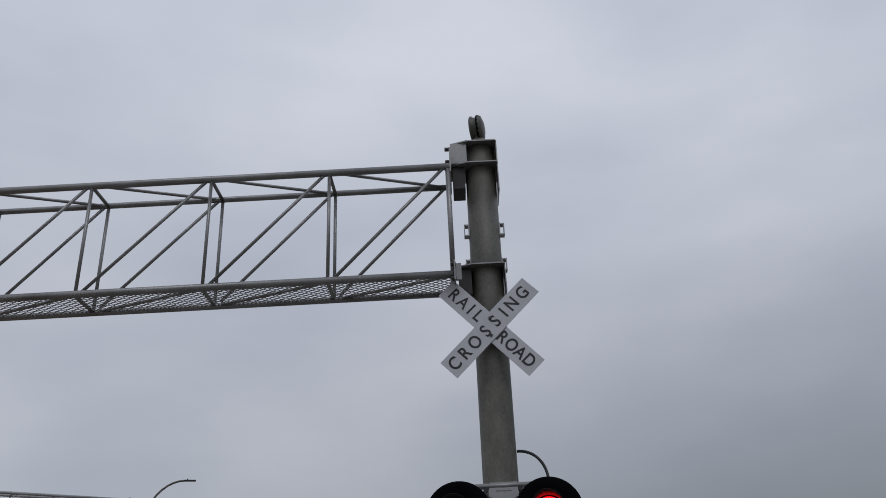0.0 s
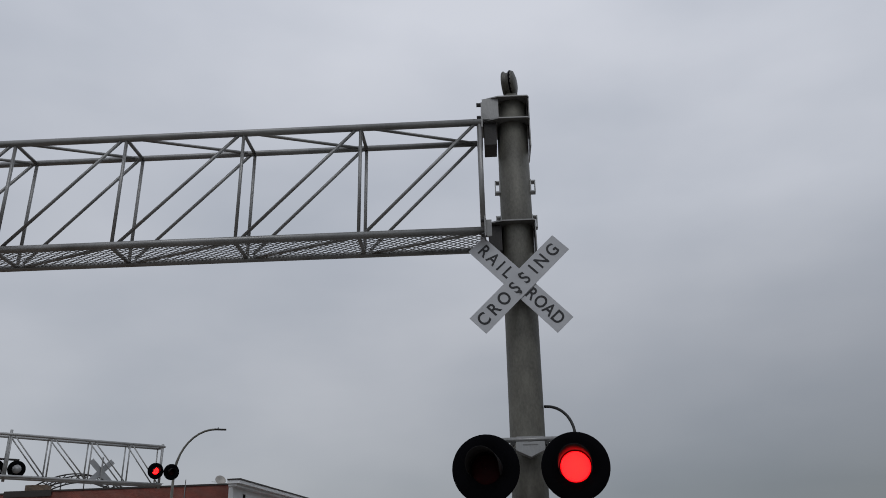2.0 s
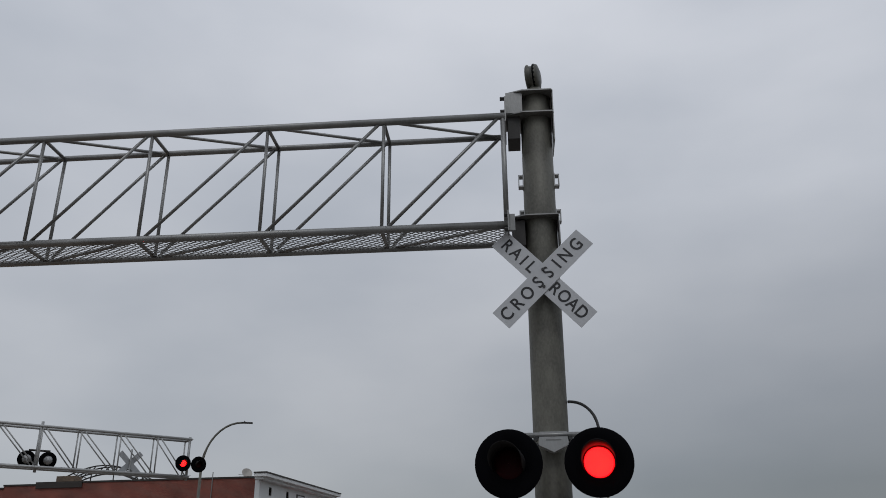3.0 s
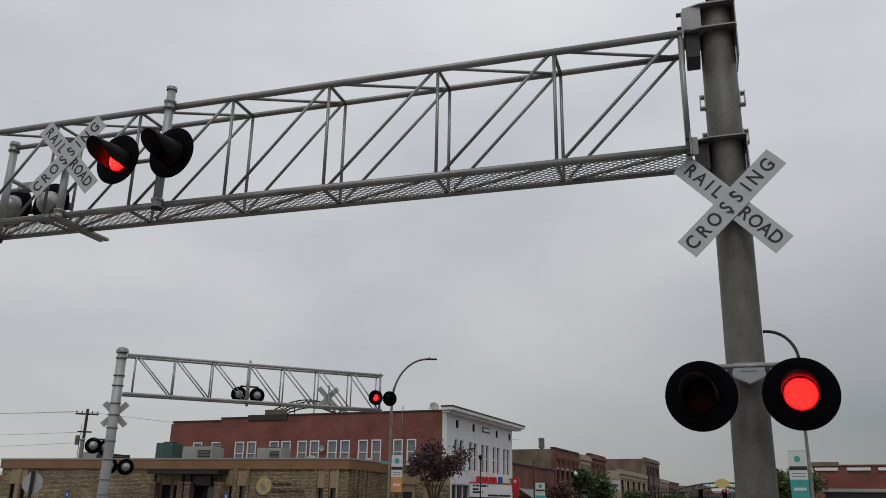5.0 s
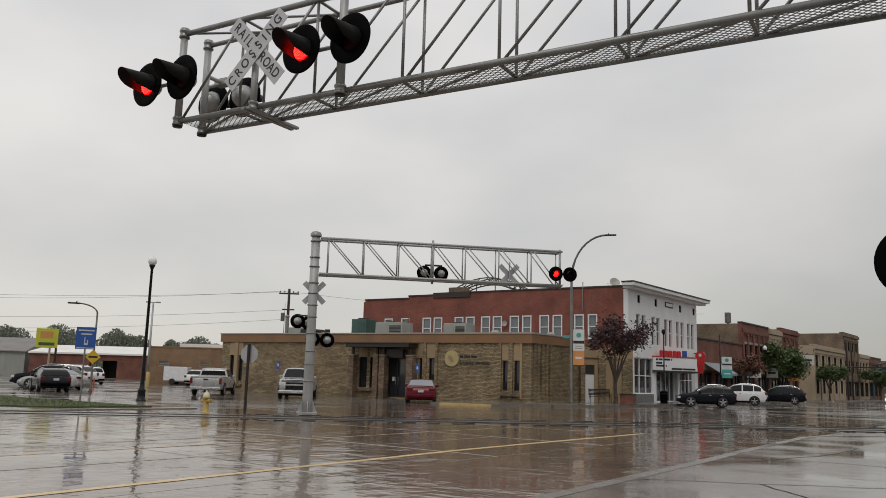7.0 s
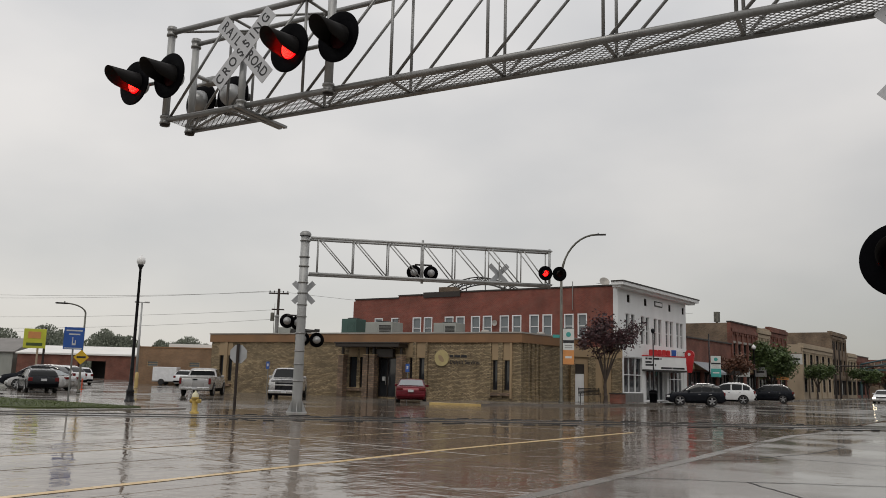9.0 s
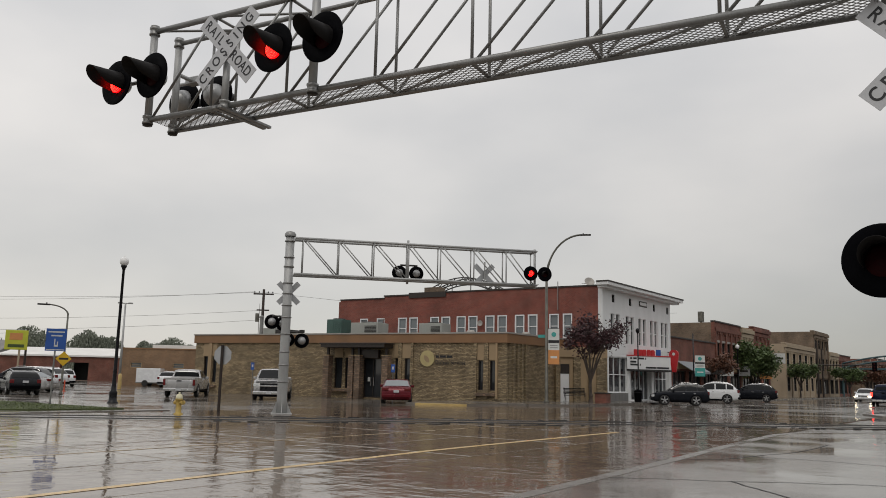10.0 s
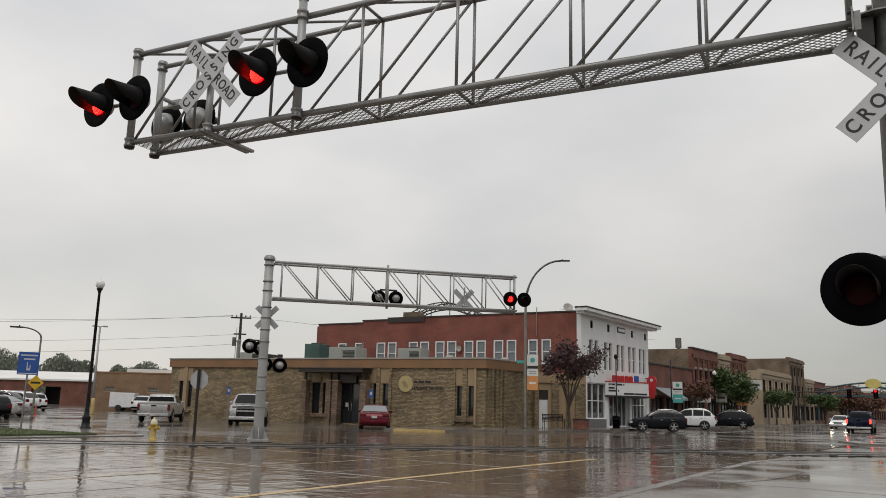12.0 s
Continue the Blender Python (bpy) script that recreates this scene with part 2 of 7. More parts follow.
YELLOW_KERB = mat("yellow_kerb_paint", (0.47, 0.335, 0.13), 0.45, 0, 0.25, 2.0)
RAIL = mat("rusty_rail_steel", (0.075, 0.06, 0.05), 0.4, 0.5, 0.3, 3.0)
GRASS = mat("lawn_soil", (0.05, 0.065, 0.018), 0.9, 0, 0.35, 1.0, 0.6, 30)
BLADE = mat("grass_blades", (0.075, 0.10, 0.025), 0.6, 0, 0.3, 2.0, island=0.35)
STONE = masonry("tan_split_face_stone", (0.41, 0.315, 0.185), (0.20, 0.143, 0.078), (0.10, 0.076, 0.048), 0.25, 0.088, 0.015, 0.75, 1.0, 0.3, 0.15)
STONE_RUDDY = masonry("ruddy_rubble_stone", (0.29, 0.185, 0.12), (0.12, 0.078, 0.05), (0.13, 0.10, 0.075), 0.26, 0.14, 0.022, 0.75, 1.0, 0.3, 0.2)
FASCIA = mat("brown_fascia_metal", (0.235, 0.125, 0.058), 0.55, 0, 0.15, 0.6, 0.05, 20, stain=0.6)
COPING = mat("grey_metal_coping", (0.34, 0.32, 0.29), 0.5, 0.2, 0.15, 1.0)
TAN_PANEL = mat("tan_stucco_panel", (0.34, 0.245, 0.145), 0.8, 0, 0.12, 1.5, 0.2, 60, stain=0.5, streak=0.3)
BRONZE = mat("dark_bronze_frame", (0.035, 0.028, 0.024), 0.45, 0.3, 0.2, 4.0)
RED_BRICK = masonry("red_brick", (0.23, 0.058, 0.038), (0.165, 0.04, 0.028), (0.20, 0.11, 0.085), 0.21, 0.075, 0.009, 0.8, 0.4, 0.25)
DARK_BRICK = masonry("dark_red_brick", (0.20, 0.062, 0.042), (0.135, 0.042, 0.028), (0.17, 0.105, 0.08), 0.21, 0.075, 0.009, 0.8, 0.4, 0.3)
BROWN_BRICK = masonry("brown_common_brick", (0.19, 0.125, 0.078), (0.115, 0.078, 0.05), (0.18, 0.15, 0.115), 0.21, 0.075, 0.01, 0.8, 0.4, 0.35)
OCHRE_BRICK = masonry("ochre_brick", (0.26, 0.15, 0.08), (0.2, 0.11, 0.06), (0.2, 0.15, 0.1), 0.21, 0.075, 0.01, 0.8, 0.4, 0.2)
CREAM = mat("cream_limestone", (0.38, 0.305, 0.215), 0.75, 0, 0.14, 0.8, 0.2, 20, stain=0.5, streak=0.4)
WHITE_WALL = mat("white_painted_brick", (0.74, 0.75, 0.75), 0.65, 0, 0.06, 0.7, 0.25, 14, stain=0.8, streak=0.4)
WHITE_TRIM = mat("white_trim_paint", (0.72, 0.73, 0.73), 0.5, 0, 0.06, 1.5)
ROOF = mat("grey_roof_membrane", (0.22, 0.21, 0.2), 0.8, 0, 0.2, 0.6)
ROOF_WHITE = mat("white_roof_membrane", (0.74, 0.73, 0.7), 0.6, 0, 0.08, 0.4)
GLASS = mat("dark_window_glass", (0.028, 0.032, 0.036), 0.06, 0, 0.3, 0.6, spec=0.8)
# grey blind behind building panes; on sedans the same grey paints a pale reflection
GLASS_BLIND_SHEEN = mat("grey_blind_or_painted_sheen_glass", (0.15, 0.17, 0.18), 0.14, 0, 0.15, 1.0, spec=0.7)
HVAC_M = mat("beige_equipment_paint", (0.30, 0.31, 0.285), 0.5, 0.1, 0.12, 1.5, streak=0.4)
HVAC_G = mat("green_equipment_paint", (0.05, 0.10, 0.085), 0.5, 0.1, 0.2, 1.5)
WOOD = mat("weathered_timber", (0.030, 0.021, 0.017), 0.85, 0, 0.3, 4.0, 0.3, 40, streak=0.15)
BARK = mat("wet_bark", (0.075, 0.058, 0.047), 0.8, 0, 0.35, 6.0, 0.5, 30, streak=0.3)
LEAF_P = mat("purple_leaves", (0.055, 0.022, 0.025), 0.5, 0, 0.3, 2.0, island=0.5)
LEAF_G = mat("green_leaves", (0.065, 0.10, 0.03), 0.55, 0, 0.3, 1.5, island=0.4)
LEAF_R = mat("russet_leaves", (0.13, 0.06, 0.035), 0.55, 0, 0.3, 1.5, island=0.4)
# air haze is painted into this leaf colour: paler and greyer than near leaves
LEAF_HAZED = mat("haze_paled_foliage", (0.20, 0.22, 0.175), 0.8, 0, 0.2, 0.4, island=0.1, spec=0.1)
SIGN_BLUE = mat("blue_sign_sheeting", (0.02, 0.085, 0.33), 0.4, 0, 0.08, 3.0)
SIGN_YELLOW = mat("yellow_sign_sheeting", (0.62, 0.38, 0.02), 0.4, 0, 0.08, 3.0)
SIGN_LIME = mat("lime_sign_sheeting", (0.50, 0.52, 0.05), 0.45, 0, 0.1, 1.0)
SIGN_RED = mat("red_sign_enamel", (0.50, 0.02, 0.025), 0.35, 0, 0.1, 3.0)
TEAL = mat("teal_banner_cloth", (0.05, 0.33, 0.30), 0.7, 0, 0.1, 3.0)
ORANGE = mat("orange_banner_cloth", (0.60, 0.26, 0.09), 0.7, 0, 0.15, 2.0)
CLOTH_W = mat("white_banner_cloth", (0.62, 0.64, 0.62), 0.7, 0, 0.06, 3.0)
HYD_Y = mat("yellow_hydrant_paint", (0.42, 0.29, 0.075), 0.55, 0, 0.4, 9.0)
HYD_W = mat("pale_hydrant_cap", (0.62, 0.58, 0.40), 0.5, 0, 0.15, 9.0)
GLOBE = mat("milky_globe", (0.78, 0.78, 0.77), 0.3, 0, 0.05, 4.0)
P_BLACK = mat("black_car_paint", (0.012, 0.013, 0.016), 0.22, 0, 0.2, 3.0, coat=0.05, spec=0.2)
P_NAVY = mat("dark_slate_car_paint", (0.008, 0.0095, 0.014), 0.22, 0.2, 0.2, 3.0, coat=0.05, spec=0.2)
P_WHITE = mat("white_car_paint", (0.72, 0.73, 0.74), 0.25, 0, 0.04, 3.0, coat=0.3)
P_RUST = mat("dark_rust_car_paint", (0.055, 0.022, 0.016), 0.25, 0.2, 0.2, 3.0, coat=0.12, spec=0.25)
P_SILVER = mat("silver_car_paint", (0.40, 0.395, 0.39), 0.26, 0.35, 0.08, 3.0, coat=0.3)
P_RED = mat("dark_red_car_paint", (0.115, 0.006, 0.013), 0.22, 0.2, 0.15, 3.0, coat=0.12, spec=0.25)
P_BLUE = mat("dark_blue_car_paint", (0.006, 0.011, 0.03), 0.22, 0.2, 0.15, 3.0, coat=0.12, spec=0.25)
CAR_GLASS = mat("tinted_car_glass", (0.006, 0.007, 0.008), 0.05, 0, 0.2, 2.0, spec=0.28)
CHROME = mat("chrome_trim", (0.6, 0.6, 0.6), 0.2, 0.9, 0.1, 5.0)
ALLOY = mat("alloy_wheel", (0.42, 0.42, 0.43), 0.35, 0.8, 0.15, 9.0)
TAIL = mat("tail_lamp_red", (0.13, 0.006, 0.008), 0.2, 0, 0.1, 5.0)
TAIL_LIT = glow("lit_tail_lamp", (1.0, 0.03, 0.02), 4.0)
HEAD = mat("clear_headlamp", (0.6, 0.62, 0.62), 0.15, 0.1, 0.1, 9.0)
HEAD_LIT = glow("lit_headlamp", (1.0, 0.86, 0.6), 14.0)


# ---- building tools ----
def part(name, bm, material, parent, label="", smooth=False):
    me = bpy.data.meshes.new(name)
    bm.normal_update()
    bm.to_mesh(me)
    bm.free()
    me.materials.append(material)
    if smooth:
        me.shade_smooth()
    ob = new(name, me)
    ob.parent = parent
    return tagged(ob, label)


def thing(name, label, category, m=None, group="", kind=""):
    ob = new(name)
    ob.empty_display_size = 0.3
    if m is not None:
        ob.matrix_world = m
    return tagged(ob, label, category, group, kind)


def box(bm, x0, x1, y0, y1, z0, z1, bevel=0.0, m=None):
    vs = [bm.verts.new((x, y, z)) for x in (x0, x1) for y in (y0, y1) for z in (z0, z1)]
    fs = [bm.faces.new([vs[i] for i in f]) for f in ((0, 1, 3, 2), (4, 6, 7, 5), (0, 4, 5, 1), (2, 3, 7, 6), (0, 2, 6, 4), (1, 5, 7, 3))]
    if bevel:
        es = list({e for f in fs for e in f.edges})
        out = bmesh.ops.bevel(bm, geom=es, offset=bevel, segments=2, affect="EDGES", profile=0.6)
        vs = list({v for f in out["faces"] for v in f.verts} | {v for v in vs if v.is_valid})
    if m is not None:
        bmesh.ops.transform(bm, matrix=m, verts=[v for v in vs if v.is_valid])
    return bm


def bbox(*a, **k):
    return box(bmesh.new(), *a, **k)


def ring_loft(bm, rings, caps=True):
    """Joins rings of points, all of one count, into a skin."""
    vr = [[bm.verts.new(p) for p in r] for r in rings]
    n = len(vr[0])
    for a, b in zip(vr, vr[1:]):
        for i in range(n):
            bm.faces.new((a[i], a[(i + 1) % n], b[(i + 1) % n], b[i]))
    if caps:
        bm.faces.new(vr[0][::-1])
        bm.faces.new(vr[-1])
    return bm


def tube(bm, p, q, r, r2=None, seg=10, caps=True):
    p, q = Vector(p), Vector(q)
    r2 = r if r2 is None else r2
    t = (q - p).to_track_quat("Z", "Y").to_matrix()
    rings = [[c + t @ Vector((rr * math.cos(2 * math.pi * i / seg), rr * math.sin(2 * math.pi * i / seg), 0)) for i in range(seg)] for c, rr in ((p, r), (q, r2))]
    return ring_loft(bm, rings, caps)


def pipe(bm, pts, r, seg=8):
    pts = [Vector(p) for p in pts]
    rings = []
    for i, p in enumerate(pts):
        d = (pts[min(i + 1, len(pts) - 1)] - pts[max(i - 1, 0)]).normalized()
        t = d.to_track_quat("Z", "Y").to_matrix()
        rr = r if not isinstance(r, (list, tuple)) else r[i]
        rings.append([p + t @ Vector((rr * math.cos(2 * math.pi * k / seg), rr * math.sin(2 * math.pi * k / seg), 0)) for k in range(seg)])
    return ring_loft(bm, rings)


def lathe(bm, profile, seg=24, m=None, a0=0.0, a1=360.0, caps=False):
    """Turns a profile of (radius, height) round z."""
    full = abs(a1 - a0) >= 360
    cnt = seg if full else seg + 1
    ang = [radians(a0 + (a1 - a0) * i / seg) for i in range(cnt)]
    m = m or Matrix()
    vr = [[bm.verts.new(m @ Vector((r * math.cos(a), r * math.sin(a), z))) for a in ang] for r, z in profile]
    for a, b in zip(vr, vr[1:]):
        for i in range(cnt if full else cnt - 1):
            j = (i + 1) % cnt
            bm.faces.new((a[i], a[j], b[j], b[i]))
    if caps:
        bm.faces.new(vr[0][::-1])
        bm.faces.new(vr[-1])
    return bm


def prism(bm, outline, axis, a, b, m=None):
    """A flat outline pushed from a to b along an axis. The outline's two numbers are the other two axes in order."""
    def at(u, v, w):
        return {"x": (w, u, v), "y": (u, w, v), "z": (u, v, w)}[axis]
    lo = [bm.verts.new(at(u, v, a)) for u, v in outline]
    hi = [bm.verts.new(at(u, v, b)) for u, v in outline]
    n = len(lo)
    for i in range(n):
        bm.faces.new((lo[i], lo[(i + 1) % n], hi[(i + 1) % n], hi[i]))
    bm.faces.new(lo[::-1])
    bm.faces.new(hi)
    if m is not None:
        bmesh.ops.transform(bm, matrix=m, verts=lo + hi)
    bmesh.ops.recalc_face_normals(bm, faces=bm.faces)
    return bm


def words(text, size, m, material, parent, name="lettering", depth=0.003, stretch=1.0, align="CENTER", bold=0.0):
    cu = bpy.data.curves.new(name, "FONT")
    cu.body, cu.size, cu.extrude, cu.align_x, cu.align_y = text, size, depth, align, "CENTER"
    cu.space_character, cu.offset = 1.12, bold
    tmp = new(name, cu)
    me = bpy.data.meshes.new_from_object(tmp)
    bpy.data.objects.remove(tmp)
    bpy.data.curves.remove(cu)
    me.transform(m @ Matrix.Diagonal((stretch, 1, 1, 1)))
    me.materials.clear()
    me.materials.append(material)
    ob = new(name, me)
    ob.parent = parent
    return ob


UP = pose(0, 0, 0, 90, 0, 0)


# ---- ground, road and tracks ----
me = bpy.data.meshes.new("ground")
bm = bmesh.new()
cuts = [-3000, -400, -120, -60, -20, 20, 60, 150, 500, 3000]
gv = [[bm.verts.new((x, y, -0.03)) for x in cuts] for y in cuts]
for i in range(len(cuts) - 1):
    for j in range(len(cuts) - 1):
        bm.faces.new((gv[i][j], gv[i][j + 1], gv[i + 1][j + 1], gv[i + 1][j]))
bm.to_mesh(me)
bm.free()
me.materials.append(GROUND)
ground = tagged(new("ground", me), "wide wet asphalt ground round the crossing", "ground", kind="structure")


def sheet(bm, pts, z0, z1):
    return prism(bm, pts, "z", z0, z1)


# kerb line on the near side of the street
KERB_LINE = [(-5.4, -14.0), (-5.45, 4.0), (-5.52, 9.5), (-5.68, 12.4), (-5.9, 16.0), (-6.2, 20.0), (-6.6, 26.5), (-6.4, 28.4), (-5.6, 29.8), (-4.0, 30.8), (0.0, 31.8), (14.0, 33.0)]
east = thing("pavement", "wet pale concrete pavement with dark cracks", "pavement", kind="structure")
part("slab_bed", sheet(bmesh.new(), [(x + 0.15, y) for x, y in KERB_LINE] + [(14, -14)], -0.03, 0.008), PAVE, east)
east_far = thing("pavement", "wet concrete pavement before the brick shops", "pavement", kind="structure")
part("slab_bed", sheet(bmesh.new(), [(-8.0, 52.0), (-6.5, 48.5), (14.0, 50.0), (14.0, 69.9), (-1.4, 69.9), (-1.4, 160.0), (-9.6, 160.0)], -0.03, 0.06), PAVE, east_far)
kb = bmesh.new()
for (xa, ya), (xb, yb) in zip(KERB_LINE, KERB_LINE[1:]):
    prism(kb, [(xa - 0.09, ya), (xa + 0.15, ya), (xb + 0.15, yb), (xb - 0.09, yb)], "z", -0.03, 0.014)
part("kerb_edge", kb, KERB, east, "worn concrete edge strip")
crk = bmesh.new()
rng = random.Random(4)
for pts in ([(-5.5, 12.3), (-3.94, 13.18), (-2.38, 14.2), (0.4, 15.2), (3.0, 15.8)], [(-3.94, 13.18), (-3.03, 12.17), (-2.1, 11.0), (-1.4, 9.6)], [(-1.7, 13.6), (-1.75, 12.2), (-2.0, 10.8), (-2.1, 9.4)], [(-6.0, 17.8), (-4.0, 18.2), (-1.0, 17.9), (3.0, 18.1)], [(-6.2, 15.6), (-5.2, 17.0), (-4.5, 20.0), (-4.4, 24.0)], [(-6.4, 25.0), (-3.0, 25.4), (3.0, 25.1)]):
    fine = []
    for (xa, ya), (xb, yb) in zip(pts, pts[1:]):
        for k in range(5):
            f = k / 5
            fine.append((xa + (xb - xa) * f + rng.uniform(-0.05, 0.05), ya + (yb - ya) * f + rng.uniform(-0.05, 0.05)))
    for (xa, ya), (xb, yb) in zip(fine, fine[1:]):
        d = Vector((xb - xa, yb - ya)).normalized() * 0.018
        crk.faces.new([crk.verts.new((x, y, 0.0125)) for x, y in ((xa - d.y, ya + d.x), (xb - d.y, yb + d.x), (xb + d.y, yb - d.x), (xa + d.y, ya - d.x))])
part("crack", crk, RUBBER, east, "dark tar-filled cracks")

west_walk = thing("pavement", "wet concrete pavement along the shop fronts", "pavement", kind="structure")
part("slab_bed", sheet(bmesh.new(), [(-23.0, 46.0), (-23.2, 160.0), (-26.0, 160.0), (-26.0, 56.0), (-28.4, 56.0), (-28.4, 46.4), (-27.2, 43.0), (-24.6, 43.0)], -0.03, 0.11), PAVE, west_walk)
kb = bmesh.new()
for (xa, ya), (xb, yb) in (((-23.0, 46.0), (-23.2, 160.0)), ((-24.6, 43.0), (-23.0, 46.0)), ((-27.2, 43.0), (-24.6, 43.0))):
    d = Vector((xb - xa, yb - ya)).normalized()
    o = Vector((d.y, -d.x)) * 0.16
    prism(kb, [(xa, ya), (xb, yb), (xb + o.x, yb + o.y), (xa + o.x, ya + o.y)], "z", -0.03, 0.115)
part("kerb_edge", kb, KERB, west_walk)
yk = bmesh.new()
prism(yk, [(-28.9, 37.6), (-26.6, 38.1), (-26.0, 38.6), (-26.2, 38.9), (-29.0, 38.2)], "z", -0.03, 0.10)
island = tagged(new("kerb", None), "yellow-painted kerb end of the car park", "kerb", kind="structure")
part("painted_edge", yk, YELLOW_KERB, island)
part("infill", sheet(bmesh.new(), [(-28.9, 38.1), (-26.2, 38.8), (-25.8, 43.5), (-28.5, 45.9), (-31, 45.4), (-30.2, 38.4)], -0.03, 0.10), PAVE, island)

lot = thing("pavement", "wet concrete pavement beside the lawn", "pavement", kind="structure")
part("slab_bed", sheet(bmesh.new(), [(-28.2, 20.6), (-28.6, 12.0), (-80.0, 4.0), (-80.0, 23.0), (-37.0, 23.2), (-31.0, 22.4)], -0.03, 0.02), PAVE, lot)
lawn = tagged(new("lawn", None), "strip of wet green lawn by the road", "lawn", kind="structure")
LAWN = [(-29.2, 19.2), (-29.6, 15.6), (-31.2, 14.2), (-75.0, 8.0), (-75.0, 17.2), (-37.5, 18.9)]
part("turf", sheet(bmesh.new(), LAWN, 0.0, 0.07), GRASS, lawn)
gb = bmesh.new()
rng = random.Random(11)
for _ in range(9000):
    x = rng.uniform(-62, -29.3)
    lo, hi = 14.2 + (x + 31.2) * 0.1416 + 0.15, 18.9 + (x + 37.5) * (0.045 if x < -37.5 else 0.036) - 0.15
    if x > -31.2:
        lo = 14.3 + (x + 31.2) * 0.9
    y = rng.uniform(lo, hi)
    a, h, w = rng.uniform(0, 6.28), rng.uniform(0.05, 0.12), 0.02
    dx, dy = math.cos(a) * w, math.sin(a) * w
    lx, ly = rng.uniform(-0.05, 0.05), rng.uniform(-0.05, 0.05)
    gb.faces.new([gb.verts.new(p) for p in ((x - dx, y - dy, 0.06), (x + dx, y + dy, 0.06), (x + lx, y + ly, 0.065 + 0.55 * h))])
blades = part("grass", gb, BLADE, None)
tagged(blades, "short wet green grass blades", "grass", kind="stuff")

# centre line and worn lane marks
line = bmesh.new()
rng = random.Random(3)


def centre_x(y):
    return -9.66 - 0.062 * max(0.0, min(y, 15.0) - 4.0)


y = -6.0
while y < 23.0:
    d = rng.uniform(1.2, 2.8)
    prism(line, [(centre_x(y) - 0.085 + rng.uniform(-.01, .01), y), (centre_x(y) + 0.085 + rng.uniform(-.01, .01), y), (centre_x(y + d) + 0.085 + rng.uniform(-.01, .01), y + d), (centre_x(y + d) - 0.085 + rng.uniform(-.01, .01), y + d)], "z", 0.0045, 0.006)
    y += d
centre_line = tagged(new("road_marking", None), "worn yellow centre line on wet concrete", "road marking", kind="structure")
part("stripe", line, YELLOW_LINE, centre_line)
stop_line = tagged(new("road_marking", None), "faded pale stripe across the wet road", "road marking", kind="structure")
sl = bmesh.new()
prism(sl, [(-19.5, 45.0), (-19.4, 45.0), (-19.4, 50.5), (-19.5, 50.5)], "z", -0.024, -0.022)
prism(sl, [(-18.0, 60.0), (-17.85, 60.0), (-17.85, 75.0), (-18.0, 75.0)], "z", -0.024, -0.022)
part("stripe", sl, WHITE_LINE, stop_line)

lane_edge = tagged(new("road_marking", None), "faint yellow lane edge line on wet concrete", "road marking", kind="structure")
le = bmesh.new()
y = -4.0
while y < 21.0:
    d = rng.uniform(0.8, 2.2)
    prism(le, [(-14.24, y), (-14.14, y), (-14.14, y + d), (-14.24, y + d)], "z", 0.0045, 0.006)
    y += d
part("stripe", le, FAINT_LINE, lane_edge)
seam = tagged(new("road_seam", None), "dark asphalt seam along the concrete road", "road seam", kind="structure")
part("tar_band", sheet(bmesh.new(), [(-19.15, -10), (-18.6, -10), (-18.55, 6), (-18.7, 12), (-19.3, 17.0), (-19.7, 17.0), (-19.2, 12), (-19.1, 5)], 0.0032, 0.0048), GROUND, seam)

# one track that crosses the street on a slant
TRACK = pose(-18.04, 23.79, 0, 0, 0, 46.5)
track = thing("railway_track", "railway track set flush in the wet road", "railway track", TRACK, kind="structure")
for yy in (0.0, -1.435):
    b = bmesh.new()
    box(b, -70, 40, yy - 0.036, yy + 0.036, -0.03, 0.030, 0.006)
    part("rail", b, RAIL, track, "worn steel rail head")
    b = bmesh.new()
    box(b, -70, 40, yy - 0.16, yy - 0.037, -0.03, 0.0225)
    box(b, -70, 40, yy + 0.037, yy + 0.16, -0.03, 0.0225)
    part("flangeway", b, RUBBER, track, "black rubber flangeway strip")
for k in range(-8, 9):
    part("crossing_panel", bbox(k * 2.44 + 0.02, k * 2.44 + 2.42, -1.435 + 0.17, -0.17, -0.03, 0.009, 0.006), GROUND, track)
for k in range(-8, 9):
    for y0, y1 in ((0.17, 0.75), (-2.2, -1.61)):
        part("crossing_panel", bbox(k * 2.44 + 0.02, k * 2.44 + 2.42, y0, y1, -0.03, 0.0085, 0.006), GROUND, track)


# broken asphalt edges and loose lumps along the rails
edge = bmesh.new()
rng = random.Random(31)
for yy in (0.92, -2.36):
    x = -7.0
    while x < 18.0:
        wd, dp = rng.uniform(0.12, 0.55), rng.uniform(0.03, 0.12)
        o = rng.uniform(-0.28, 0.28)
        prism(edge, [(x, yy + o - dp), (x + wd * 0.5, yy + o - dp * rng.uniform(0.5, 1.2)), (x + wd, yy + o - dp * 0.4), (x + wd * 0.9, yy + o + dp * 0.6), (x + wd * 0.3, yy + o + dp * rng.uniform(0.4, 1.1))], "z", -0.02, rng.uniform(0.016, 0.032))
        x += wd * 0.6 + rng.uniform(0.0, 0.8)
part("broken_edge", edge, RUBBER, track, "dark broken asphalt edges")


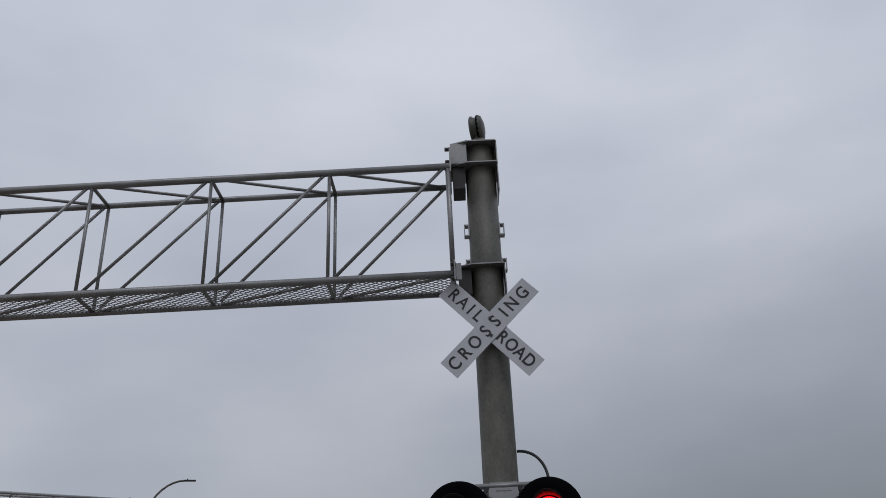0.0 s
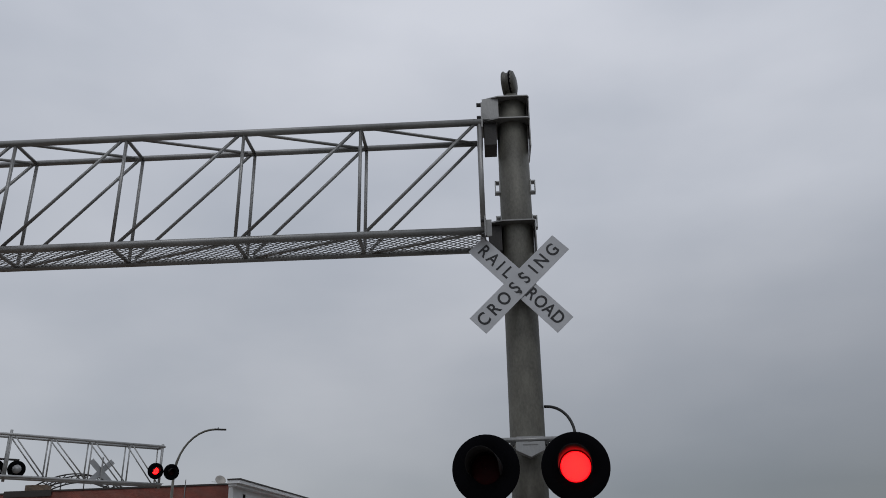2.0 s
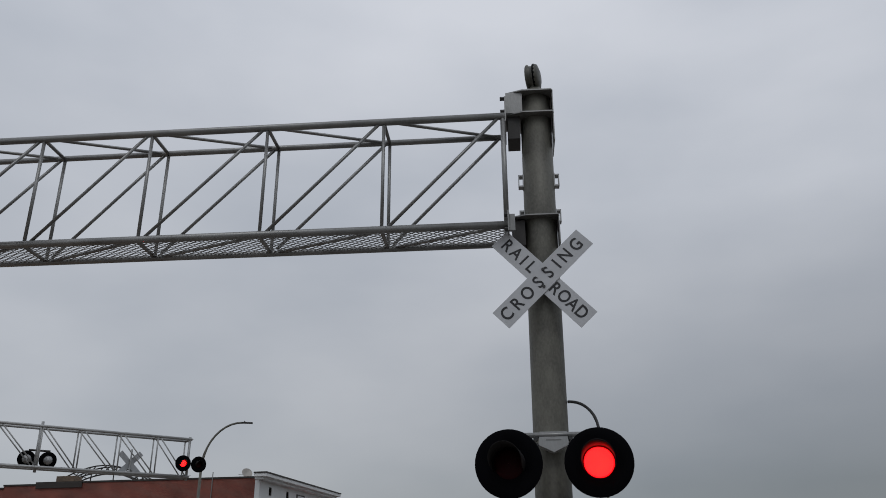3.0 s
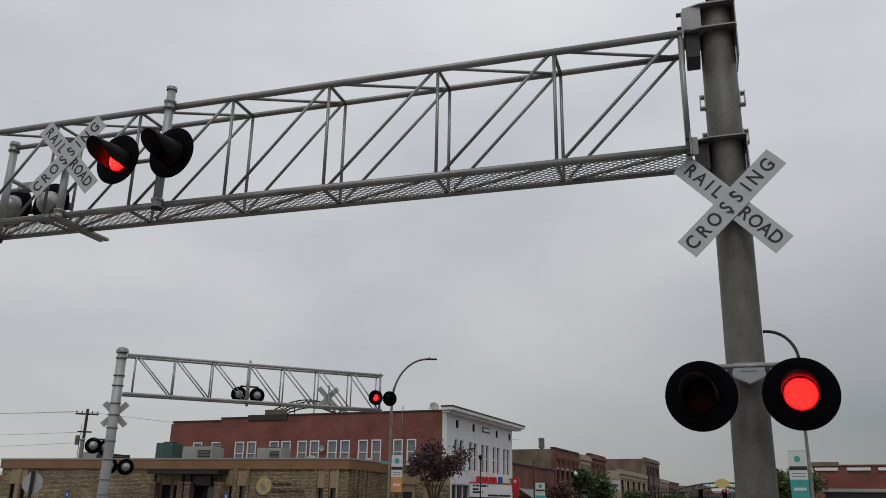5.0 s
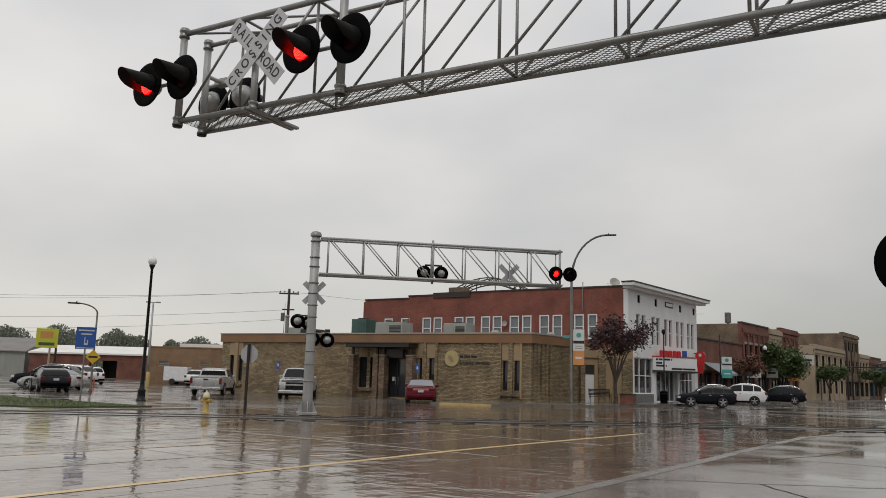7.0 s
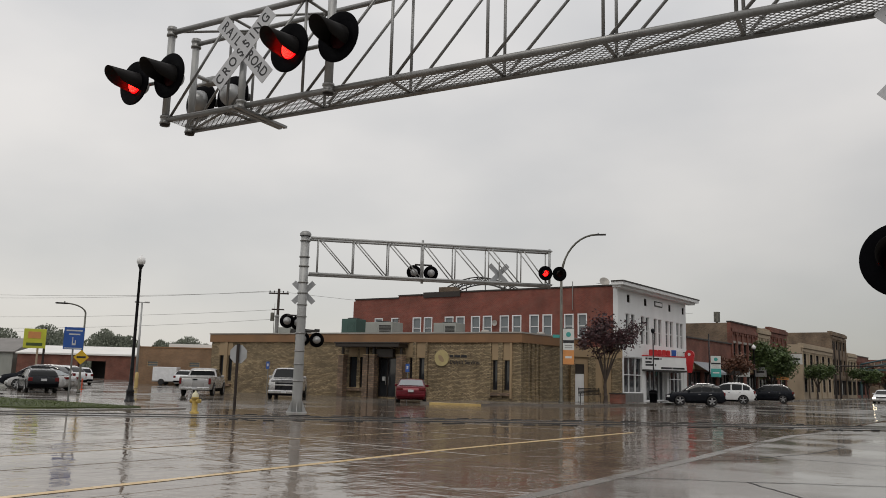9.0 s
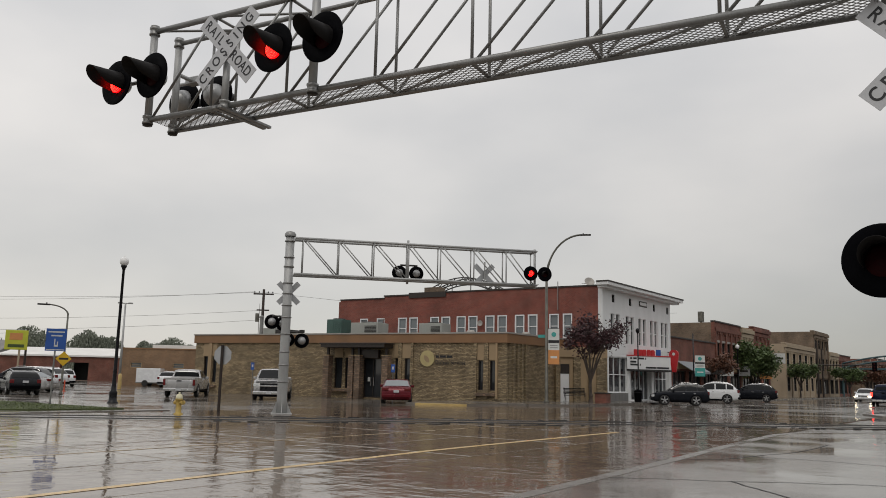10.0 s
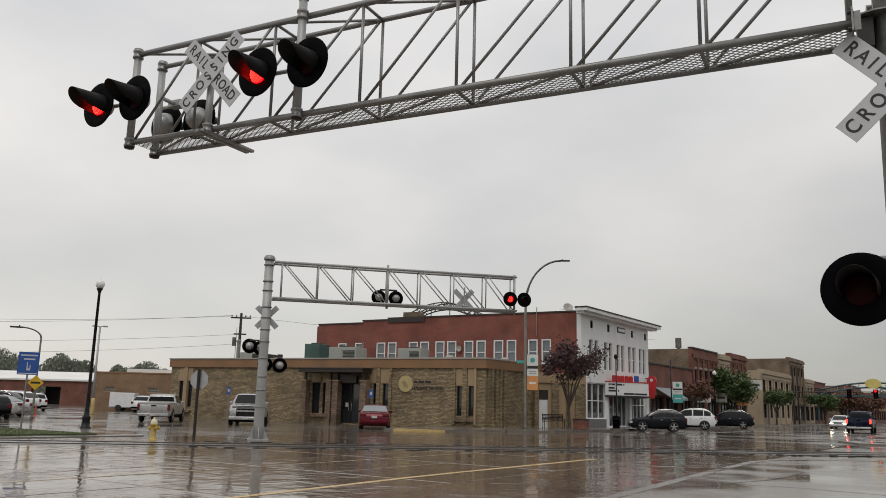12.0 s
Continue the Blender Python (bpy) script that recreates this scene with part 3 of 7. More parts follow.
# ---- signal pieces ----
def lamp_unit(parent, x, y, z, lit, face=-1, aim=0.0, visor=0.34, r=0.305, wrap=26.0, taper=0.86):
    """A round flashing lamp with its black disc and visor. face -1 looks along -y, 1 along y."""
    m = pose(x, y, z, 90 if face < 0 else -90, 0, 0) @ pose(0, 0, 0, 0, aim, 0)
    dead = m.to_3x3() @ Vector((0, 0, 1))
    b = bmesh.new()
    lathe(b, [(0.13, 0.0), (0.20, 0.012), (r - 0.012, 0.03), (r, 0.022), (r - 0.004, 0.008), (0.19, -0.01), (0.12, -0.02)], 40, m)
    disc = part("disc", b, BLACK, parent, "black round backing disc", True)
    b = bmesh.new()
    lathe(b, [(0.135, 0.0), (0.128, 0.012), (0.09, 0.026), (0.0005, 0.034)], 32, m)
    part("lens", b, LENS_LIT if lit else LENS_OFF, disc, "glowing red lens" if lit else "unlit dark red lens", True)
    if lit:
        b = bmesh.new()
        for k, cnt in ((0.12, 34), (0.103, 30), (0.086, 25), (0.069, 20), (0.052, 15), (0.035, 10), (0.018, 5)):
            for i in range(cnt):
                a = 2 * math.pi * i / cnt + k * 40
                zz = 0.036 - 0.022 * (k / 0.128) ** 2
                box(b, k * math.cos(a) - 0.0035, k * math.cos(a) + 0.0035, k * math.sin(a) - 0.0035, k * math.sin(a) + 0.0035, zz, zz + 0.004, 0, m)
        part("diode_array", b, LED_LIT, disc, "bright red diode dots")
    b = bmesh.new()
    a0, a1 = (-wrap, 180 + wrap) if face < 0 else (180 - wrap, 360 + wrap)
    n, prev = 30, None
    cols = []
    for i in range(n + 1):
        a = radians(a0 + (a1 - a0) * i / n)
        # the visor is longest at its crown
        f = max(0.0, math.sin(math.pi * i / n)) ** 0.33
        ln = 0.05 + (visor - 0.05) * f
        cols.append([b.verts.new(m @ Vector((rr * math.cos(a), rr * math.sin(a), zz))) for rr, zz in ((0.150, 0.0), (0.150 - 0.15 * (1 - taper) * ln / visor, ln), (0.146 - 0.15 * (1 - taper) * ln / visor, ln), (0.146, 0.0))])
    for p, q in zip(cols, cols[1:]):
        for i in range(3):
            b.faces.new((p[i], q[i], q[i + 1], p[i + 1]))
    part("visor", b, VISOR, disc, "long black visor", True)
    b = bmesh.new()
    lathe(b, [(0.17, -0.005), (0.165, -0.05), (0.14, -0.11), (0.09, -0.16), (0.05, -0.18), (0.0005, -0.185)], 28, m)
    part("housing", b, CAST, disc, "silvery cast housing", True)
    return disc


def crossbuck(parent, x, y, z, face=-1, lettered=True, boards=SIGN_WHITE):
    turn = pose(x, y, z, 90, 0, 0) if face < 0 else pose(x, y, z, 90, 0, 180)
    for ang, off, text in ((-46.5, 0.0, "RAIL ROAD"), (44.5, 0.012, "CROSSING")):
        m = turn @ pose(0, 0, off, 0, 0, ang)
        b = bbox(-0.61, 0.61, -0.113, 0.113, -0.003, 0.003, 0.0015, m)
        board = part("board", b, boards, parent, "white reflective board" if lettered else "bare metal back of a board")
        if not lettered:
            continue
        if text == "CROSSING":
            xs = [-0.52, -0.375, -0.225, -0.07, 0.075, 0.20, 0.325, 0.485]
            for ch, cx in zip(text, xs):
                words(ch, 0.180, m @ pose(cx, 0, 0.004, 0, 0, 0), LETTER, board, "letter", 0.0008, 0.90, "CENTER", 0.003)
        else:
            for ch, cx in zip("RAILROAD", [-0.50, -0.375, -0.27, -0.17, 0.155, 0.275, 0.39, 0.505]):
                words(ch, 0.180, m @ pose(cx, 0, 0.004, 0, 0, 0), LETTER, board, "letter", 0.0008, 0.85, "CENTER", 0.003)
    for dz in (-0.09, 0.09):
        b = bmesh.new()
        tube(b, turn @ Vector((0, dz, 0.010)), turn @ Vector((0, dz, 0.026)), 0.016, seg=8)
        part("bolt", b, BOLT, parent)


# ---- the near cantilever over the street ----
near = thing("cantilever_signal", "tall galvanised railway crossing cantilever with a lattice arm and red flashers", "railway signal", pose(-0.577, 7.86, 0, 0, 0, 7.7), "crossing signals")
YF, YR, ZB, ZT = -0.36, 0.09, 4.862, 6.13
XS = [-0.354, -1.63, -2.905, -4.20, -5.44, -6.73, -7.97, -9.08]
b = bmesh.new()
lathe(b, [(0.188, 0.0), (0.184, 0.4), (0.169, 2.9), (0.168, 5.0), (0.167, 6.53)], 40, None, caps=True)
part("pole", b, STEEL_POLE, near, "streaked weathered steel pole", True)
b = bmesh.new()
box(b, -0.34, 0.34, -0.34, 0.34, -0.03, 0.035, 0.01)
part("base_plate", b, STEEL, near)
for sx in (-0.26, 0.26):
    for sy in (-0.26, 0.26):
        b = bmesh.new()
        tube(b, (sx, sy, 0.035), (sx, sy, 0.12), 0.022, seg=8)
        tube(b, (sx, sy, 0.035), (sx, sy, 0.07), 0.04, seg=6)
        part("anchor_bolt", b, BOLT, near)
HEX = [(-0.33, -0.17), (-0.15, -0.235), (0.17, -0.235), (0.19, -0.20), (0.19, 0.20), (0.17, 0.235), (-0.15, 0.235), (-0.33, 0.17)]
for zt, zb, nm in ((6.545, 6.27, "upper_collar"), (5.03, 4.72, "lower_collar")):
    b = bmesh.new()
    prism(b, HEX, "z", zt - 0.014, zt)
    if nm == "upper_collar":
        prism(b, HEX, "z", zb - 0.014, zb)
    if nm == "upper_collar":
        box(b, -0.345, -0.33, -0.38, 0.14, zb - 0.2, zt - 0.17)
        box(b, -0.33, -0.15, -0.20, -0.188, zb, zt - 0.015)
        box(b, -0.33, -0.15, 0.188, 0.20, zb, zt - 0.015)
    else:
        # two bolted flange plates, one for each bottom chord
        box(b, -0.345, -0.33, -0.42, -0.27, zb + 0.06, zt - 0.03)
        box(b, -0.345, -0.33, 0.02, 0.17, zb + 0.02, zt - 0.06)
        box(b, -0.33, -0.27, -0.36, -0.345, zb + 0.08, zt - 0.05)
    box(b, 0.178, 0.189, -0.2, 0.2, zb - (0.34 if nm == "upper_collar" else 0.0), zt - 0.015)
    part(nm, b, STEEL, near, "welded bracket collar")
for z0, z1 in ((5.97, 6.275), (4.72, 5.0)):
    part("gusset_box", bbox(-0.30, -0.165, -0.15, 0.13, z0, z1, 0.004), STEEL_DARK, near, "dark bracket box")
for y0, z0 in ((-0.355, 6.19), (-0.355, 6.35), (-0.28, 6.19), (0.13, 6.15), (-0.39, 4.80), (-0.39, 4.96), (0.13, 4.9), (0.13, 4.8)):
    b = bmesh.new()
    tube(b, (-0.375, y0, z0), (-0.325, y0, z0), 0.022, seg=6)
    part("bolt", b, BOLT, near)
# stub brackets on the pole's flanks
for zz in (5.52, 5.10):
    for sx in (-1, 1):
        b = bmesh.new()
        box(b, sx * 0.165 - 0.006, sx * 0.165 + 0.006, -0.05, 0.05, zz - 0.075, zz + 0.075)
        box(b, min(sx * 0.165, sx * 0.215), max(sx * 0.165, sx * 0.215), -0.04, 0.04, zz + 0.055, zz + 0.07)
        box(b, min(sx * 0.165, sx * 0.215), max(sx * 0.165, sx * 0.215), -0.04, 0.04, zz - 0.07, zz - 0.055)
        box(b, sx * 0.213 - 0.005, sx * 0.213 + 0.005, -0.04, 0.04, zz - 0.07, zz + 0.07)
        part("step_bracket", b, STEEL_LIGHT, near)
# the electronic bell on the pole's top
b = bmesh.new()
lathe(b, [(0.166, 6.547), (0.155, 6.60), (0.11, 6.65), (0.065, 6.68), (0.055, 6.76)], 28, None)
part("pole_cap", b, STEEL_POLE, near, "", True)
bm_m = pose(-0.015, 0, 6.84, 0, 0, -14) @ pose(0, 0, 0, 0, 90, 0)
b = bmesh.new()
lathe(b, [(0.0005, -0.06), (0.145, -0.06), (0.158, -0.05), (0.158, -0.034), (0.140, -0.022), (0.138, 0.01), (0.156, 0.02), (0.158, 0.045), (0.145, 0.07), (0.08, 0.09), (0.0005, 0.094)], 32, bm_m)
bell = part("bell", b, STEEL_POLE, near, "grey cast crossing bell", True)
b = bmesh.new()
lathe(b, [(0.159, 0.024), (0.161, 0.036), (0.157, 0.05)], 16, bm_m, 20, 340)
part("gong_slot", b, BLACK, bell, "dark sound slot")
b = bmesh.new()
tube(b, (0.0, 0, 6.68), (0.0, 0, 6.78), 0.055, 0.05, 12)
part("neck", b, STEEL_POLE, bell)
# the pole is raked back a little against the arm's weight
RAKE = pose(0.0, 0, 4.59, 0, 0.55, 0) @ pose(0, 0, -4.6)
for ob in near.children_recursive:
    if ob.name.split(".")[0] in ("pole", "upper_collar", "pole_cap", "bell", "gong_slot", "neck", "step_bracket"):
        ob.data.transform(RAKE)
# chords
for yy, zz, nm in ((YF, ZT, "top_chord"), (YR, ZT, "top_chord"), (YF, ZB, "bottom_chord"), (YR, ZB, "bottom_chord")):
    b = bmesh.new()
    zc = zz - (0.03 if (yy > 0 and zz < 5.5) else 0)
    tube(b, (-0.33, yy, zc), (-9.10, yy, zc), 0.039 if yy < 0 else 0.033, seg=16)
    part(nm, b, STEEL, near, "", True)
for i, xx in enumerate(XS[:-1]):
    for yy in (YF, YR):
        b = bmesh.new()
        tube(b, (xx, yy, ZB - (0.03 if yy > 0 else 0)), (xx, yy, ZT), 0.0185 if i else 0.026, seg=10)
        part("upright", b, STEEL, near, "", True)
        b = bmesh.new()
        tube(b, (xx - 0.05, yy, ZT - 0.02), (XS[i + 1] + 0.06, yy, ZB + 0.02), 0.018, seg=10)
        part("diagonal", b, STEEL, near, "", True)
    if i:
        b = bmesh.new()
        tube(b, (xx, YF, ZT - 0.01), (xx, YR, ZT - 0.01), 0.02, seg=8)
        part("top_cross_tube", b, STEEL, near, "", True)
        b = bmesh.new()
        tube(b, (xx, YF, ZB - 0.015), (xx, YR, ZB - 0.015), 0.022, seg=8)
        part("bottom_cross_tube", b, STEEL, near, "", True)
    b = bmesh.new()
    tube(b, (xx - 0.03, YR, ZT), (XS[i + 1] + 0.04, YF, ZT), 0.018, seg=8)
    part("top_brace", b, STEEL, near, "", True)
    b = bmesh.new()
    tube(b, (xx - 0.03, YF, ZB - 0.02), (XS[i + 1] + 0.04, YR, ZB - 0.02), 0.018, seg=8)
    part("bottom_brace", b, STEEL, near, "", True)
# expanded-metal walkway between the bottom chords
vs, fs = [], []


def strand(p, q, w, h):
    """A flat bar of the mesh from p to q at the walkway's height."""
    d = (Vector(q) - Vector(p)).normalized()
    o = Vector((-d.y, d.x, 0)) * w
    k = len(vs)
    for c in (Vector(p), Vector(q)):
        for s, zz in ((-1, 0), (1, 0), (1, h), (-1, h)):
            vs.append(tuple(c + o * s + Vector((0, 0, zz))))
    fs.extend([(k, k + 4, k + 5, k + 1), (k + 1, k + 5, k + 6, k + 2), (k + 2, k + 6, k + 7, k + 3), (k + 3, k + 7, k + 4, k)])


pitch_x, wy0, wy1, wz = 0.088, YF + 0.02, YR - 0.01, ZB - 0.028


def trimmed(p, q, x_min, x_max):
    """The stretch of p to q between two ends of the walkway, or None."""
    d = q[0] - p[0]
    t0, t1 = sorted(((x_min - p[0]) / d, (x_max - p[0]) / d))
    t0, t1 = max(0.0, t0), min(1.0, t1)
    return (Vector(p).lerp(Vector(q), t0), Vector(p).lerp(Vector(q), t1)) if t1 - t0 > 0.02 else None


x = 0.14
while x > -9.0:
    run = (wy1 - wy0) * 1.35
    for p, q in (((x, wy0, wz), (x - run, wy1, wz)), ((x - run, wy0, wz), (x, wy1, wz))):
        cut = trimmed(p, q, -9.02, -0.36)
        if cut:
            strand(*cut, 0.0042, 0.006)
    x -= pitch_x
me = bpy.data.meshes.new("walkway_mesh")
me.from_pydata(vs, [], fs)
me.materials.append(STEEL)
wm = new("walkway_mesh", me)
wm.parent = near
tagged(wm, "diamond expanded-metal walkway", kind="stuff")
# posts at the tip and at two thirds
for xx, yy, z0, z1, nm in ((-9.10, YF, ZB - 0.07, 6.20, "tip_post"), (-9.10, YR, ZB - 0.07, 6.20, "tip_post"), (-6.29, YF - 0.05, ZB - 0.06, 6.36, "mast_post"), (-7.68, YF - 0.05, ZB - 0.05, 5.60, "sign_post")):
    r = {"tip_post": 0.05, "mast_post": 0.052, "sign_post": 0.045}[nm]
    b = bmesh.new()
    tube(b, (xx, yy, z0), (xx, yy, z1), r, seg=16)
    post = part(nm, b, STEEL_LIGHT, near, "", True)
    for zc in ((ZB, ZT) if nm != "sign_post" else (ZB,)):
        b = bmesh.new()
        lathe(b, [(r + 0.002, zc - 0.06), (r + 0.022, zc - 0.055), (r + 0.022, zc - 0.03), (r + 0.012, zc - 0.02), (r + 0.012, zc + 0.02), (r + 0.022, zc + 0.03), (r + 0.022, zc + 0.055), (r + 0.002, zc + 0.06)], 16, pose(xx, yy, 0))
        part("clamp", b, STEEL, post, "", True)
    if nm != "sign_post":
        b = bmesh.new()
        lathe(b, [(r + 0.012, z1 - 0.03), (r + 0.012, z1 + 0.01), (0.001, z1 + 0.025)], 16, pose(xx, yy, 0))
        part("cap", b, STEEL, post, "", True)
        b = bmesh.new()
        lathe(b, [(0.001, z0 - 0.015), (r + 0.015, z0 - 0.01), (r + 0.015, z0 + 0.04)], 16, pose(xx, yy, 0))
        part("foot_cap", b, STEEL_DARK, post, "", True)
crossbuck(near, -7.60, -0.50, 5.57)
crossbuck(near, -0.015, -0.255, 4.31)
for x0 in (-7.75, -7.66):
    part("sign_bracket", bbox(x0, x0 + 0.06, -0.55, 0.42, ZB - 0.085, ZB - 0.05, 0.004), STEEL, near, "angle-iron outrigger")
# lamp pairs: at the tip, at the mast post, on the pole, and two that look the other way
for xl, xr, zz, yy, px_, lit, visor in ((-9.32, -8.66, 5.30, -0.72, -9.10, 0, 0.44), (-6.65, -5.93, 5.32, -0.72, -6.29, 0, 0.44), (-0.425, 0.372, 2.50, -0.42, 0.0, 1, 0.40)):
    b = bmesh.new()
    tube(b, (xl + 0.05, yy + 0.14, zz + (0.27 if lit else 0.02)), (xr - 0.05, yy + 0.14, zz + (0.27 if lit else 0.02)), 0.026, seg=10)
    if not lit:
        tube(b, (px_, yy + 0.14, zz + 0.02), (px_, YF, zz + 0.02), 0.03, seg=10)
    part("lamp_arm", b, STEEL if lit else STEEL_LIGHT, near, "", True)
    for k, xx in enumerate((xl, xr)):
        lamp_unit(near, xx, yy, zz, k == lit, -1, -7.0 if lit else -5.0, visor, 0.305, 26.0 if lit else 44.0, 0.97 if lit else 0.76)
for xx in (-9.50, -8.86):
    lamp_unit(near, xx, 0.62, 5.50, False, 1, 0, 0.36)
b = bmesh.new()
tube(b, (-9.45, 0.44, 5.68), (-8.90, 0.44, 5.68), 0.026, seg=10)
tube(b, (-9.10, YR, 5.68), (-9.10, 0.44, 5.68), 0.03, seg=10)
box(b, -9.22, -8.98, 0.36, 0.50, 5.64, 5.74, 0.01)
part("lamp_arm", b, STEEL_LIGHT, near, "")
b = bmesh.new()
pipe(b, [(-8.66, -0.5, 5.36), (-8.8, -0.45, 5.32), (-9.0, -0.40, 5.36), (-9.08, -0.36, 5.44)], 0.008, 6)
pipe(b, [(-5.95, -0.5, 5.30), (-6.05, -0.45, 5.22), (-6.2, -0.40, 5.26), (-6.25, -0.36, 5.30)], 0.008, 6)
part("lead_wire", b, RUBBER, near)
b = bmesh.new()
prism(b, [(-0.135, 2.80), (0.115, 2.80), (0.128, 2.68), (-0.01, 2.615), (-0.148, 2.68)], "y", -0.30, -0.17)
part("junction_box", b, STEEL_LIGHT, near, "pale cast junction box")
b = bmesh.new()
box(b, -0.08, 0.06, -0.304, -0.300, 2.722, 2.730)
box(b, -0.03, 0.01, -0.304, -0.300, 2.752, 2.757)
part("faint_marking", b, STEEL, near)
b = bmesh.new()
for xx, zz in ((-0.17, 2.74), (0.145, 2.74), (-0.165, 2.68), (0.14, 2.69)):
    tube(b, (xx, -0.30, zz), (xx, -0.20, zz), 0.02, seg=8)
part("clamp_bolt", b, BOLT, near)
b = bmesh.new()
pipe(b, [(0.16 + 0.245 * math.sin(radians(a)), -0.02 - 0.28 * (a / 90) ** 1.3, 2.80 + 0.325 * math.cos(radians(a)) ** 0.9 if a < 90 else 2.79) for a in range(0, 91, 6)], 0.014, 8)
part("lamp_cable", b, RUBBER, near, "curved black cable", True)

# ---- the far cantilever, along the track, seen from behind ----
far = thing("cantilever_signal", "far pale steel crossing cantilever beside the car park", "railway signal", pose(-23.96, 22.63, 0.085, 0, 0, 48) @ Matrix.Scale(0.943, 4), "crossing signals")
b = bmesh.new()
lathe(b, [(0.215, -0.10), (0.21, 0.5), (0.19, 4.0), (0.185, 7.45)], 28, None, caps=True)
part("pole", b, STEEL_LIGHT, far, "pale galvanised pole with bands", True)
b = bmesh.new()
prism(b, [(-0.40, -0.06), (0.40, -0.06), (0.22, 0.40), (-0.22, 0.40)], "y", -0.012, 0.012)
prism(b, [(-0.40, -0.06), (0.40, -0.06), (0.22, 0.40), (-0.22, 0.40)], "x", -0.012, 0.012)
box(b, -0.42, 0.42, -0.42, 0.42, -0.12, -0.055, 0.01)
part("base_plate", b, STEEL_LIGHT, far)
for zz in (1.2, 1.9, 2.45, 3.2, 3.9, 4.4, 4.9, 5.35, 6.05, 6.45, 7.15):
    b = bmesh.new()
    lathe(b, [(0.19, zz - 0.03), (0.222, zz - 0.025), (0.222, zz + 0.025), (0.19, zz + 0.03)], 20)
    part("band", b, STEEL, far, "", True)
b = bmesh.new()
lathe(b, [(0.24, 7.36), (0.245, 7.46), (0.18, 7.55), (0.001, 7.60)], 20)
part("cap", b, STEEL, far, "", True)
FX = [0.55, 2.07, 3.58, 5.11, 6.53, 8.05, 9.54, 10.88]
for yy in (-0.3, 0.3):
    for zz in (7.26, 5.72):
        b = bmesh.new()
        tube(b, (0.2, yy, zz), (10.95, yy, zz), 0.055, seg=12)
        part("chord", b, STEEL_LIGHT, far, "", True)
    for i, xx in enumerate(FX):
        b = bmesh.new()
        tube(b, (xx, yy, 5.72), (xx, yy, 7.26), 0.03, seg=8)
        part("upright", b, STEEL_LIGHT, far, "", True)
        if i < 7:
            b = bmesh.new()
            tube(b, (xx + 0.1, yy, 7.22), (FX[i + 1] - 0.06, yy, 5.75), 0.027, seg=8)
            part("diagonal", b, STEEL_LIGHT, far, "", True)
for i, xx in enumerate(FX):
    b = bmesh.new()
    tube(b, (xx, -0.3, 7.26), (xx, 0.3, 7.26), 0.025, seg=8)
    tube(b, (xx, -0.3, 5.72), (xx, 0.3, 5.72), 0.025, seg=8)
    part("cross_tube", b, STEEL_LIGHT, far, "", True)
vs, fs = [], []
x = 0.6
while x < 10.8:
    strand((x, -0.27, 5.77), (x + 0.4, 0.27, 5.77), 0.008, 0.012)
    strand((x + 0.4, -0.27, 5.77), (x, 0.27, 5.77), 0.008, 0.012)
    x += 0.16
me = bpy.data.meshes.new("walkway_mesh")
me.from_pydata(vs, [], fs)
me.materials.append(STEEL_LIGHT)
wm = new("walkway_mesh", me)
wm.parent = far
tagged(wm, "diamond expanded-metal walkway", kind="stuff")
for xx, z0, z1 in ((5.12, 5.55, 7.48), (10.98, 5.60, 7.40)):
    b = bmesh.new()
    tube(b, (xx, 0.0, z0), (xx, 0.0, z1), 0.055, seg=12)
    tube(b, (xx, -0.3, 7.26), (xx, 0.3, 7.26), 0.04, seg=10)
    tube(b, (xx, -0.3, 5.72), (xx, 0.3, 5.72), 0.04, seg=10)
    part("lamp_post", b, STEEL_LIGHT, far, "", True)
for xx in (4.85, 5.62):
    lamp_unit(far, xx, 0.55, 6.10, False, 1, 0, 0.34, 0.33)
b = bmesh.new()
tube(b, (4.85, 0.35, 6.42), (5.62, 0.35, 6.42), 0.04, seg=8)
tube(b, (5.12, 0.0, 6.42), (5.12, 0.35, 6.42), 0.03, seg=8)
part("lamp_arm", b, STEEL_DARK, far, "")
for k, xx in enumerate((10.62, 11.28)):
    lamp_unit(far, xx, -0.5, 6.22, k == 0, -1, 0, 0.30, 0.33)
b = bmesh.new()
tube(b, (10.62, -0.3, 6.25), (11.28, -0.3, 6.25), 0.04, seg=8)
tube(b, (10.98, 0.0, 6.25), (10.98, -0.3, 6.25), 0.03, seg=8)
part("lamp_arm", b, STEEL_DARK, far, "")
crossbuck(far, 8.72, 0.42, 6.18, 1, False, SIGN_BACK)
crossbuck(far, 0.05, 0.27, 4.95, 1, False, SIGN_BACK)
b = bmesh.new()
tube(b, (8.72, 0.34, 5.7), (8.72, 0.34, 6.75), 0.035, seg=8)
part("sign_post", b, STEEL_LIGHT, far, "")
for xx, yy, zz in ((-0.58, 0.35, 3.72), (-0.12, 0.5, 3.66), (0.70, 0.25, 2.95), (0.10, 0.45, 2.98)):
    lamp_unit(far, xx, yy, zz, False, 1, 0, 0.34, 0.31)
b = bmesh.new()
tube(b, (-0.58, 0.2, 3.95), (0.1, 0.2, 3.95), 0.035, seg=8)
tube(b, (0.0, 0.2, 3.30), (0.78, 0.15, 3.30), 0.035, seg=8)
box(b, 0.58, 0.80, 0.05, 0.22, 3.27, 3.40, 0.01)
part("lamp_arm", b, STEEL_DARK, far, "")


